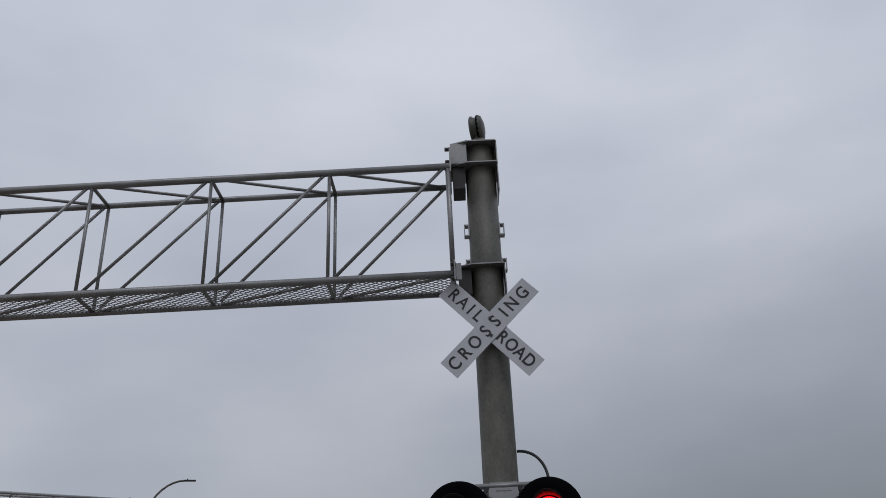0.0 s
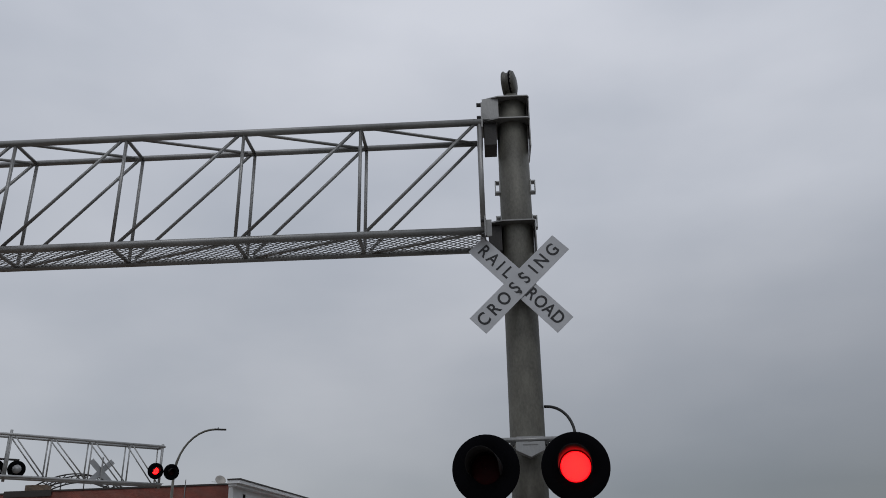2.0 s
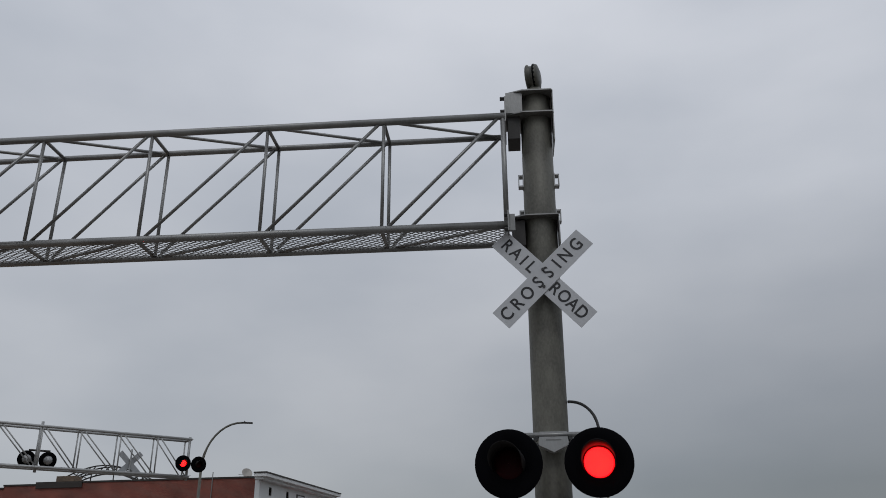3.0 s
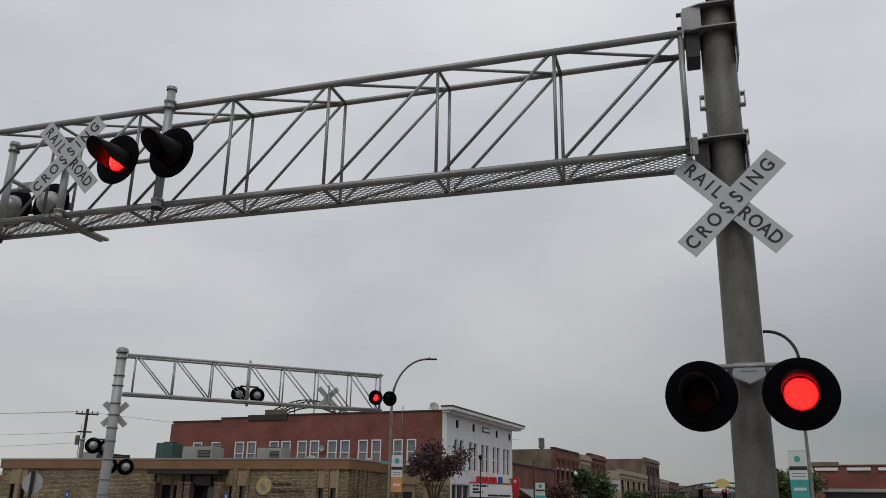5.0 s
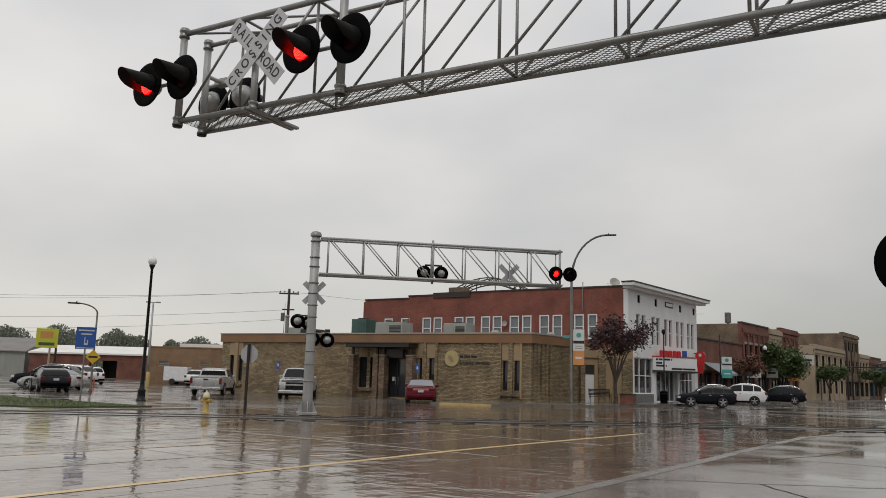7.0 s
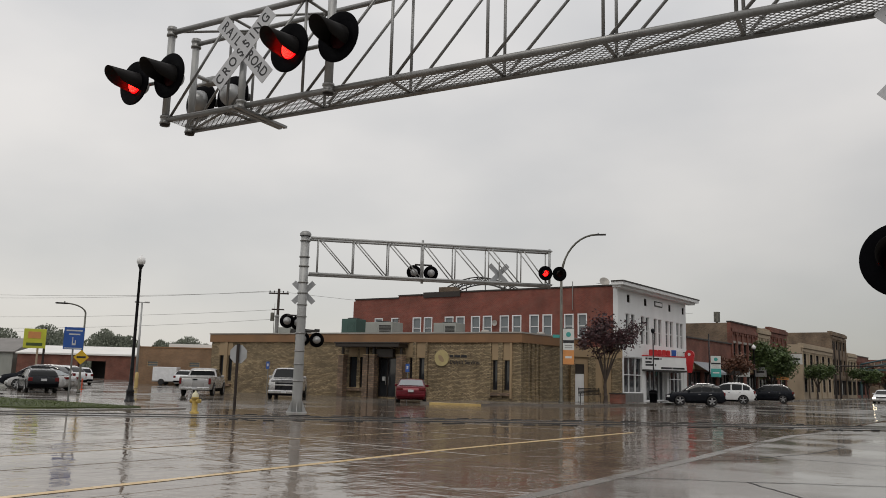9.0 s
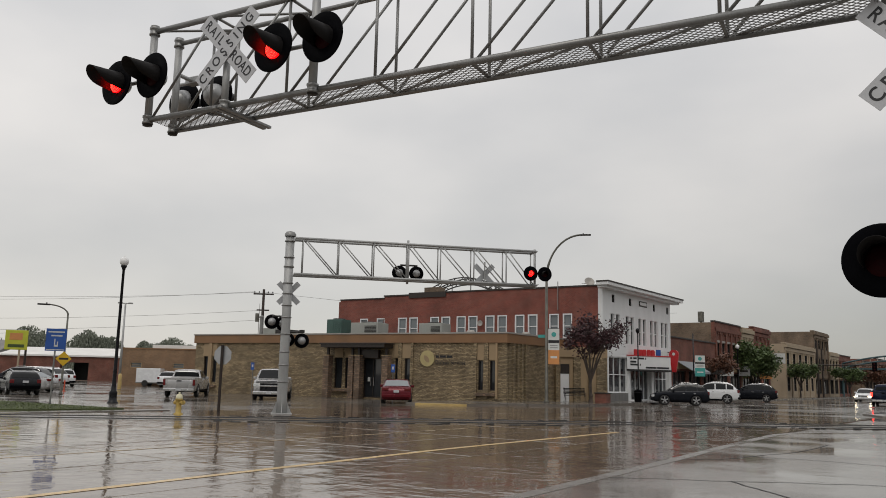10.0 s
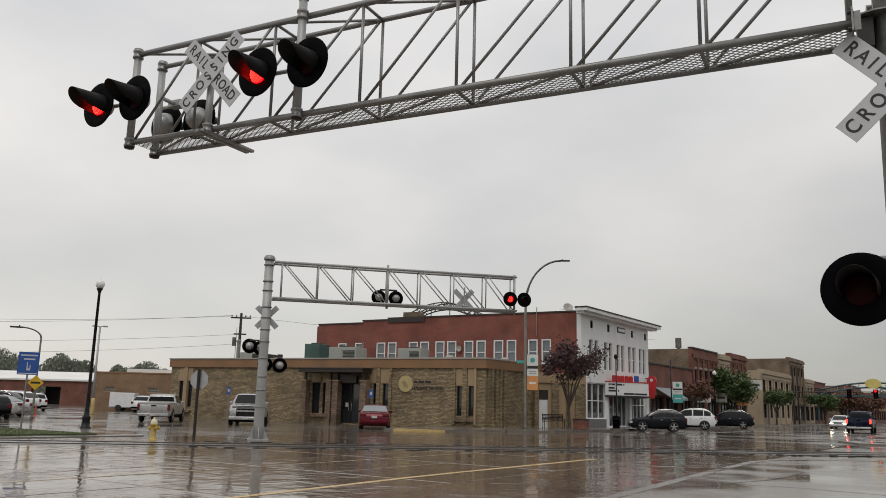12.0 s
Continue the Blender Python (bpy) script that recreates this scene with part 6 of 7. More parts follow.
car("sedan_car", "dark red sedan parked nose-in before the clinic", heading(-32.1, 39.9, 38), P_RED, 4.7, 1.80, 1.44, "sedan")
car("pickup_truck", "silver pickup truck parked with its tailgate to the road", heading(-45.9, 34.8, 42), P_SILVER, 5.8, 2.0, 1.78, "pickup")
car("pickup_truck", "silver pickup truck parked facing the road", heading(-39.6, 36.6, 222), P_SILVER, 5.8, 2.0, 1.92, "pickup")
car("suv_car", "black sport utility car parked at the kerb", heading(-21.15, 59.2, 115), P_NAVY, 4.05, 1.8, 1.58, "suv")
car("suv_car", "white sport utility car parked at the kerb", heading(-22.5, 70.5, 104), P_WHITE, 4.7, 1.9, 1.75, "suv")
car("suv_car", "dark grey sport utility car parked at the kerb", heading(-22.5, 82.7, 101), P_NAVY, 4.9, 1.9, 1.72, "suv")
car("suv_car", "black sport utility car parked by the lawn", heading(-51.9, 26.6, 72), P_BLACK, 4.5, 1.80, 1.46, "suv")
car("suv_car", "white sport utility car in the far car park", heading(-70.2, 37.4, 115), P_WHITE, 5.2, 1.95, 1.78, "suv")
car("suv_car", "white sport utility car in the far car park", heading(-77.1, 43.4, 75), P_WHITE, 4.6, 1.85, 1.68, "suv")
car("suv_car", "dark sport utility car in the far car park", heading(-63.2, 32.2, 130), P_NAVY, 4.8, 1.9, 1.75, "suv")
car("sedan_car", "silver sedan in the far car park", heading(-57.0, 29.6, 118), P_SILVER, 4.6, 1.82, 1.45, "sedan")
car("sedan_car", "white van-like car beside the trailer", heading(-74.5, 54.8, 30), P_WHITE, 4.8, 1.85, 1.7, "suv")
car("pickup_truck", "dark brown pickup at the edge of the car park", heading(-49.6, 18.9, 140), P_RUST, 5.6, 2.0, 1.85, "pickup")
car("pickup_truck", "dark blue pickup driving off with glowing tail lamps", heading(-10.8, 83.5, 3), P_BLUE, 5.8, 2.03, 1.9, "pickup", TAIL_LIT)
car("sedan_car", "white oncoming car with lit headlamps", heading(-15.5, 104.0, 180), P_WHITE, 4.6, 1.82, 1.5, "sedan", TAIL, HEAD_LIT)
car("sedan_car", "distant oncoming car with lit headlamps", heading(-14.2, 150.0, 180), P_SILVER, 4.6, 1.82, 1.5, "sedan", TAIL, HEAD_LIT)
trl = thing("cargo_trailer", "white enclosed cargo trailer by the annexe", "trailer", pose(-79.8, 55.4, -0.03, 0, 0, 40))
part("box", bbox(-1.3, 1.3, -0.9, 0.9, 0.4, 1.98, 0.06), P_WHITE, trl)
part("trim_band", bbox(-1.32, 1.32, -0.92, 0.92, 0.35, 0.47, 0.01), STEEL, trl)
for s in (-1, 1):
    b = bmesh.new()
    lathe(b, [(0.001, -0.1), (0.30, -0.1), (0.34, -0.05), (0.34, 0.05), (0.30, 0.1), (0.001, 0.1)], 20, pose(-0.3, s * 0.9, 0.34, 90, 0, 0))
    part("wheel", b, RUBBER, trl)
b = bmesh.new()
tube(b, (1.28, 0.5, 0.42), (2.2, 0, 0.42), 0.05)
tube(b, (1.28, -0.5, 0.42), (2.2, 0, 0.42), 0.05)
tube(b, (2.0, 0, 0.0), (2.0, 0, 0.7), 0.04)
part("drawbar", b, STEEL_DARK, trl)


# ---- street furniture ----
def globe_lamp(m, h, label, pole_m=BLACK_GLOSS):
    t = thing("street_lamp", label, "street lamp", m, "globe lamps")
    b = bmesh.new()
    lathe(b, [(0.24, 0.0), (0.24, 0.08), (0.19, 0.12), (0.17, 0.45), (0.20, 0.5), (0.13, 0.6), (0.095, 0.9), (0.075, 2.2), (0.06, h - 0.62), (0.085, h - 0.6), (0.085, h - 0.55), (0.12, h - 0.5), (0.15, h - 0.42), (0.12, h - 0.40)], 20)
    part("pole", b, pole_m, t, "fluted black pole", True)
    b = bmesh.new()
    lathe(b, [(0.12, h - 0.41), (0.19, h - 0.33), (0.21, h - 0.22), (0.18, h - 0.10), (0.10, h - 0.03), (0.05, h), (0.03, h + 0.06), (0.001, h + 0.09)], 24)
    part("globe", b, GLOBE, t, "milky white globe", True)
    return t


globe_lamp(pose(-35.17, 22.5, 0), 6.95, "tall black street lamp with a milky globe by the lawn")
globe_lamp(pose(-24.2, 85.0, 0.1), 5.5, "black globe lamp on the shop pavement")
globe_lamp(pose(-24.2, 91.0, 0.1), 5.4, "black globe lamp on the shop pavement")
bl = thing("street_lamp", "slim black lamp post before the cinema", "street lamp", pose(-24.3, 59.3, 0.1))
b = bmesh.new()
lathe(b, [(0.16, 0.0), (0.16, 0.1), (0.08, 0.3), (0.055, 1.0), (0.045, 5.2)], 14, None, caps=True)
part("pole", b, BLACK_GLOSS, bl, "", True)
b = bmesh.new()
lathe(b, [(0.05, 5.15), (0.14, 5.25), (0.16, 5.4), (0.12, 5.5), (0.001, 5.55)], 14)
part("lantern", b, BLACK_GLOSS, bl, "", True)


def banner(parent, x0, x1, y, z0, z1, low_m):
    part("banner", bbox(x0, x1, y - 0.01, y + 0.01, z0, z1, 0.004), CLOTH_W, parent, "white cloth banner")
    h = z1 - z0
    part("banner_foot", bbox(x0, x1, y - 0.016, y + 0.016, z0 - 0.003, z0 + h * 0.40, 0.004), low_m, parent, "coloured banner foot")
    part("banner_band", bbox(x0 + 0.01, x1 - 0.01, y - 0.02, y - 0.01, z0 + h * 0.60, z0 + h * 0.68), LETTER, parent, "dark unreadable line")
    for k, (a, c) in enumerate(((0.30, 0.55), (0.48, 0.5))):
        part("banner_bar", bbox(x0 + 0.12, x1 - 0.12, y - 0.018, y - 0.01, z0 + h * (0.46 + 0.06 * k), z0 + h * (0.475 + 0.06 * k)), STEEL, parent)
    b = bmesh.new()
    lathe(b, [(0.001, -0.015), (0.16, -0.015), (0.16, 0.0), (0.001, 0.0)], 16, pose((x0 + x1) / 2, y, z0 + h * 0.84, 90, 0, 0) @ pose(0, 0, 0.03))
    part("banner_emblem", b, TEAL, parent, "teal emblem")
    part("scribble", bbox(x0 + 0.15, x1 - 0.15, y - 0.022, y - 0.016, z0 + h * 0.17, z0 + h * 0.23), CLOTH_W, parent)
    for zz in (z0 - 0.02, z1 + 0.02):
        b = bmesh.new()
        tube(b, (min(x0, 0), y, zz), (max(x1, 0), y, zz), 0.015, seg=6)
        part("banner_rod", b, STEEL_DARK, parent)


def cobra_lamp(m, h, reach, rise, label, r=0.09, steel=STEEL):
    """A pole whose tapered arm sweeps out along +x."""
    t = thing("street_lamp", label, "street lamp", m, "arm lamps")
    b = bmesh.new()
    lathe(b, [(r * 1.6, 0.0), (r * 1.6, 0.1), (r, 0.2), (r * 0.75, h)], 16, None, caps=True)
    part("pole", b, steel, t, "", True)
    b = bmesh.new()
    pts = [(reach * (1 - math.cos(radians(a))), 0, h + rise * math.sin(radians(a))) for a in range(0, 91, 9)]
    pipe(b, [(0, 0, h - 0.05)] + pts, [r * 0.75] * 4 + [r * 0.6] * 8, 8)
    part("arm", b, steel, t, "curved steel arm", True)
    b = bmesh.new()
    box(b, reach - 0.1, reach + 0.62, -0.13, 0.13, h + rise - 0.05, h + rise + 0.04, 0.03)
    part("head", b, STEEL_DARK, t, "flat lamp head")
    b = bmesh.new()
    tube(b, (reach + 0.1, 0, h + rise + 0.03), (reach + 0.1, 0, h + rise + 0.12), 0.035, seg=8)
    part("photocell", b, STEEL_DARK, t)
    return t


sl_ = cobra_lamp(pose(-26.2, 48.3, 0.1, 0, 0, 25), 8.2, 2.35, 3.0, "tall grey street lamp with a curved arm and banner", 0.11, STEEL_POLE)
banner(sl_, 0.12, 0.85, 0.0, 2.5, 4.85, ORANGE)
part("street_blade", bbox(-0.55, -0.08, -0.01, 0.01, 4.25, 4.45), TEAL, sl_, "small green plate")
cobra_lamp(pose(-48.55, 27.5, 0, 0, 0, 242), 4.9, 1.15, 0.6, "dark grey street lamp with a short arm beyond the lawn", 0.07, STEEL_POLE)
dm = thing("warning_sign", "yellow diamond warning sign on the lamp pole", "sign", pose(-48.45, 27.42, 2.2, 0, 0, 60))
b = bmesh.new()
prism(b, [(0, -0.45), (0.45, 0), (0, 0.45), (-0.45, 0)], "y", -0.16, -0.145)
part("plate", b, SIGN_YELLOW, dm)
part("dark_bar", bbox(-0.26, 0.26, -0.166, -0.160, -0.06, 0.06), LETTER, dm)
b = bmesh.new()
tube(b, (0, -0.145, 0.1), (0, 0, 0.1), 0.03, seg=6)
part("clamp", b, STEEL, dm)
eb = thing("street_lamp", "grey lamp pole with a teal banner", "street lamp", pose(-1.1, 50.0, 0))
b = bmesh.new()
lathe(b, [(0.16, 0), (0.10, 0.2), (0.085, 6.3)], 14, None, caps=True)
part("pole", b, STEEL_POLE, eb, "", True)
banner(eb, -1.05, -0.12, 0.0, 2.45, 4.95, TEAL)
b2_ = thing("street_lamp", "dark slim pole with a teal banner by the shops", "street lamp", pose(-24.0, 71.0, 0.1, 0, 0, 20))
b = bmesh.new()
tube(b, (0, 0, 0), (0, 0, 5.8), 0.06, 0.05, 12)
part("pole", b, BLACK_GLOSS, b2_, "", True)
banner(b2_, 0.12, 0.95, 0.0, 2.1, 3.9, TEAL)
tp = thing("street_lamp", "tall pale pole with two flat lamp heads", "street lamp", pose(-63.85, 41.3, 0, 0, 0, 55))
b = bmesh.new()
tube(b, (0, 0, 0), (0, 0, 7.4), 0.12, 0.07, 12)
part("pole", b, STEEL_LIGHT, tp, "", True)
b = bmesh.new()
tube(b, (-0.3, 0, 7.4), (0.3, 0, 7.4), 0.04, seg=8)
part("arm", b, STEEL_LIGHT, tp)
for s in (-1, 1):
    part("head", bbox(s * 0.42 - 0.2, s * 0.42 + 0.2, -0.14, 0.14, 7.36, 7.48, 0.03), STEEL_LIGHT, tp)
yb = thing("bollard", "yellow pole guard beside the lamp", "bollard", pose(-63.6, 41.2, 0))
b = bmesh.new()
lathe(b, [(0.16, 0), (0.16, 1.2), (0.10, 1.32), (0.001, 1.35)], 14)
part("sleeve", b, YELLOW_KERB, yb, "", True)
cone = thing("marker_post", "slim orange marker post on the wet lot", "marker", pose(-57.5, 32.8, -0.03))
b = bmesh.new()
lathe(b, [(0.14, 0), (0.14, 0.04), (0.05, 0.06), (0.05, 0.8), (0.001, 0.83)], 12)
part("tube", b, mat("orange_plastic", (0.55, 0.10, 0.05), 0.5), cone)

hyd = thing("fire_hydrant", "yellow fire hydrant with a pale cap by the road", "hydrant", pose(-25.3, 18.85, 0))
b = bmesh.new()
lathe(b, [(0.165, -0.03), (0.165, 0.04), (0.105, 0.06), (0.10, 0.40), (0.11, 0.49), (0.14, 0.52), (0.14, 0.56), (0.11, 0.57)], 18)
part("barrel", b, HYD_Y, hyd, "yellow barrel", True)
b = bmesh.new()
lathe(b, [(0.125, 0.57), (0.12, 0.64), (0.085, 0.71), (0.035, 0.74), (0.035, 0.79), (0.001, 0.80)], 18)
part("bonnet", b, HYD_W, hyd, "pale domed cap", True)
for a in (0, 90, 180):
    b = bmesh.new()
    lathe(b, [(0.06, 0.10), (0.06, 0.17), (0.075, 0.175), (0.075, 0.225), (0.001, 0.23)], 12, pose(0, 0, 0.42, 0, 90, 0) if a == 0 else pose(0, 0, 0.42, 0, 0, a) @ pose(0, 0, 0, 0, 90, 0))
    part("outlet", b, HYD_Y, hyd)

st = thing("stop_sign", "octagonal road sign turned away on a brown post", "sign", pose(-25.5, 20.85, 0, 0, 0, 205))
b = bmesh.new()
tube(b, (0, 0.04, -0.03), (0, 0.04, 2.6), 0.06, seg=8)
part("post", b, WOOD, st, "dark brown post")
b = bmesh.new()
prism(b, [(0.38 * math.cos(radians(22.5 + 45 * k)), 2.2 + 0.38 * math.sin(radians(22.5 + 45 * k))) for k in range(8)], "y", -0.034, -0.028)
part("plate_back", b, SIGN_BACK, st, "bare aluminium back")
b = bmesh.new()
prism(b, [(0.375 * math.cos(radians(22.5 + 45 * k)), 2.2 + 0.375 * math.sin(radians(22.5 + 45 * k))) for k in range(8)], "y", -0.040, -0.0345)
part("plate_face", b, SIGN_RED, st)

bs = thing("information_sign", "blue information sign on a thin post in the lawn", "sign", pose(-33.95, 18.8, 0, 0, 0, 61))
b = bmesh.new()
tube(b, (0, 0.03, 0.0), (0, 0.03, 3.0), 0.035, seg=8)
part("post", b, STEEL, bs)
part("plate", bbox(-0.40, 0.40, -0.012, -0.004, 2.30, 3.25, 0.003), SIGN_BLUE, bs)
for z0, x0, x1 in ((3.08, -0.32, 0.32), (2.92, -0.2, 0.24)):
    part("line", bbox(x0, x1, -0.016, -0.0125, z0, z0 + 0.06), SIGN_WHITE, bs, "pale line of small letters")
part("symbol", bbox(-0.06, -0.02, -0.016, -0.0125, 2.48, 2.82), SIGN_WHITE, bs, "white symbol")
part("symbol", bbox(-0.06, 0.09, -0.017, -0.013, 2.48, 2.56), SIGN_WHITE, bs, "white symbol")
part("symbol", bbox(0.05, 0.09, -0.016, -0.0125, 2.48, 2.70), SIGN_WHITE, bs, "white symbol")
part("line", bbox(-0.36, 0.36, -0.016, -0.0125, 2.33, 2.37), SIGN_WHITE, bs)
ls = thing("store_sign", "large lime green shop sign on a pole", "sign", pose(-84.8, 42.8, 0, 0, 0, 62))
part("panel", bbox(-1.1, 1.0, -0.15, 0.15, 3.5, 5.5, 0.04), SIGN_LIME, ls)
part("dark_shape", bbox(-0.7, 0.5, -0.17, -0.14, 4.5, 5.2, 0.02), ORANGE, ls, "faded orange shape")
part("line", bbox(-0.8, 0.7, -0.17, -0.14, 3.75, 4.05), LEAF_G, ls, "dark green letters")
b = bmesh.new()
tube(b, (0.3, 0, 0), (0.3, 0, 3.5), 0.1, seg=10)
part("pole", b, CREAM, ls)

for k, (xx, yy) in enumerate(((-14.9, -1.6), (-12.6, -1.7), (-7.75, -1.6))):
    hs = thing("parking_sign", "small blue parking sign on a post by the clinic", "sign", LB @ pose(xx - 4.2 + (4.2 if k == 2 else 0) - (1.0 if k == 0 else 0), yy, 0))
    b = bmesh.new()
    tube(b, (0, 0.02, -0.03), (0, 0.02, 2.4), 0.03, seg=8)
    part("post", b, STEEL, hs)
    part("plate", bbox(-0.16, 0.16, -0.012, -0.008, 1.85, 2.4, 0.002), SIGN_BLUE, hs)
    part("symbol", bbox(-0.07, 0.07, -0.015, -0.0122, 2.05, 2.25), SIGN_WHITE, hs, "white symbol")

bench = thing("bench", "black slatted metal bench on the pavement", "bench", pose(-25.7, 51.5, 0.11, 0, 0, 40))
for k in range(6):
    part("seat_slat", bbox(-0.75, 0.75, -0.22 + k * 0.08, -0.16 + k * 0.08, 0.43, 0.455, 0.006), BLACK_GLOSS, bench)
for k in range(5):
    part("back_slat", bbox(-0.75, 0.75, 0.27 + k * 0.015, 0.29 + k * 0.015, 0.52 + k * 0.09, 0.58 + k * 0.09, 0.006), BLACK_GLOSS, bench)
for s in (-0.7, 0.7):
    b = bmesh.new()
    pipe(b, [(s, -0.22, 0), (s, -0.2, 0.42), (s, -0.22, 0.62), (s, 0.1, 0.66), (s, 0.26, 0.60)], 0.025, 6)
    pipe(b, [(s, 0.34, 0), (s, 0.24, 0.42), (s, 0.35, 0.98)], 0.025, 6)
    part("leg", b, BLACK_GLOSS, bench)
bin_ = thing("litter_bin", "black litter bin by the lamp post", "bin", pose(-24.1, 58.7, 0.11))
b = bmesh.new()
lathe(b, [(0.26, 0), (0.29, 0.75), (0.31, 0.78), (0.28, 0.84), (0.15, 0.92), (0.001, 0.94)], 18)
part("drum", b, BLACK, bin_, "", True)
b = bmesh.new()
lathe(b, [(0.295, 0.66), (0.315, 0.68), (0.315, 0.73), (0.297, 0.74)], 18)
part("hoop", b, BLACK_GLOSS, bin_)
pl_ = thing("planter", "square brown planter box on the pavement", "planter", pose(-23.7, 51.6, 0.11))
part("box", bbox(-0.4, 0.4, -0.4, 0.4, 0, 0.62, 0.03), DARK_BRICK, pl_)
part("rim", bbox(-0.44, 0.44, -0.44, 0.44, 0.62, 0.70, 0.02), BRONZE, pl_)

# overhead arch and traffic lights far down the street
arch = thing("street_arch", "green steel arch over the far street with a cream emblem", "arch", pose(-17.2, 150.0, 0.9))
GREEN = mat("dark_green_steel", (0.05, 0.095, 0.105), 0.5, 0.2, 0.15, 2.0)
for r_ in (0.0, 0.75):
    b = bmesh.new()
    pipe(b, [(-8.5 + 17 * k / 16, 0, 4.6 - r_ + 1.3 * math.sin(math.pi * k / 16)) for k in range(17)], 0.14, 8)
    part("arch_rib", b, GREEN, arch)
for k in range(1, 16):
    zz = 4.6 + 1.3 * math.sin(math.pi * k / 16)
    b = bmesh.new()
    tube(b, (-8.5 + 17 * k / 16, 0, zz), (-8.5 + 17 * k / 16, 0, zz - 0.75), 0.06, seg=6)
    part("web_strut", b, COPING, arch)
for s in (-1, 1):
    b = bmesh.new()
    tube(b, (s * 8.5, 0, -0.93), (s * 8.5, 0, 4.7), 0.22, seg=12)
    part("column", b, GREEN, arch)
b = bmesh.new()
box(b, -8.5, 8.5, -0.12, 0.12, 3.6, 3.9, 0.02)
part("beam", b, GREEN, arch)
b = bmesh.new()
prism(b, [(1.2 * math.cos(radians(a)), 5.75 + 0.78 * math.sin(radians(a))) for a in range(0, 360, 15)], "y", -0.3, -0.15)
part("emblem", b, mat("pale_yellow_emblem", (0.62, 0.52, 0.16), 0.5), arch, "pale yellow oval emblem")
mast = thing("traffic_light", "dark traffic signal mast with an arm over the street", "traffic light", pose(-23.5, 119.5, 0.1))
b = bmesh.new()
tube(b, (0, 0, 0), (0, 0, 7.6), 0.15, 0.1, 12)
part("pole", b, BRONZE, mast)
b = bmesh.new()
tube(b, (0, 0, 4.35), (10.6, 0, 4.45), 0.09, 0.06, 10)
part("arm", b, BRONZE, mast)
for xx in (6.9, 10.0):
    part("signal_head", bbox(xx - 0.28, xx + 0.28, -0.25, 0.1, 3.6, 4.75, 0.04), BLACK, mast)
    for k in range(3):
        b = bmesh.new()
        lathe(b, [(0.001, 0.0), (0.13, 0.0), (0.13, 0.02), (0.001, 0.03)], 14, pose(xx, -0.26, 4.53 - 0.36 * k, 90, 0, 0))
        part("signal_lens", b, LENS_LIT if (k == 0 and xx > 8) else LENS_OFF, mast)
m2 = thing("utility_pole", "dark pole at the far corner", "pole", pose(-23.2, 121.0, 0.1))
b = bmesh.new()
tube(b, (0, 0, 0), (0, 0, 6.6), 0.12, 0.09, 10)
part("shaft", b, BRONZE, m2)

# utility poles and wires
up = thing("utility_pole", "dark timber utility pole with crossarm behind the clinic", "utility pole", pose(-56.0, 50.0, 0, 0, 0, 42))
b = bmesh.new()
tube(b, (0, 0, -0.03), (0, 0, 9.15), 0.17, 0.11, 12)
part("shaft", b, WOOD, up, "", True)
part("crossarm", bbox(-0.9, 0.9, -0.08, 0.02, 8.65, 8.78, 0.01), WOOD, up)
part("crossarm", bbox(-0.55, 0.55, -0.08, 0.02, 7.2, 7.32, 0.01), WOOD, up)
for xx in (-0.8, -0.4, 0.4, 0.8):
    b = bmesh.new()
    lathe(b, [(0.03, 8.8), (0.06, 8.86), (0.04, 8.95), (0.001, 8.97)], 10, pose(xx, -0.03, 0))
    part("insulator", b, STEEL_DARK, up)
b = bmesh.new()
tube(b, (-0.45, -0.1, 6.2), (-0.45, -0.1, 6.95), 0.18, seg=12)
part("transformer", b, STEEL_POLE, up)
up2 = thing("utility_pole", "slim timber pole beyond the shop sign", "utility pole", pose(-84.4, 43.6, 0))
b = bmesh.new()
tube(b, (0, 0, 0), (0, 0, 5.7), 0.13, 0.1, 10)
part("shaft", b, WOOD, up2)
an = thing("antenna_mast", "thin lattice antenna beyond the annexe roof", "antenna", pose(-70, 62, 4.2))
b = bmesh.new()
tube(b, (0, 0, 0), (0, 0, 5.2), 0.05, 0.02, 6)
tube(b, (-0.4, 0, 1.4), (1.0, 0, 1.9), 0.04, 0.03, 6)
part("rod", b, STEEL, an)
for (xa, ya, za), (xb, yb_, zb), sag in (((-56.0, 50.0, 8.9), (-120, 22, 10.8), 1.2), ((-56.6, 49.4, 8.9), (-122, 20, 10.2), 1.3), ((-56.0, 50.0, 7.25), (-120, 24, 7.6), 1.0), ((-56, 50, 6.4), (-118, 26, 6.2), 1.0), ((-56, 50, 8.9), (-30, 84, 8.9), 0.8), ((-84.4, 43.6, 5.4), (-140, 40, 6.3), 0.6)):
    w = thing("overhead_wire", "thin dark overhead wire between poles", "wire", pose(0, 0, 0), "overhead wires")
    b = bmesh.new()
    pipe(b, [(xa + (xb - xa) * k / 14, ya + (yb_ - ya) * k / 14, za + (zb - za) * k / 14 - sag * 4 * (k / 14) * (1 - k / 14)) for k in range(15)], 0.014, 5)
    part("strand", b, STEEL, w)


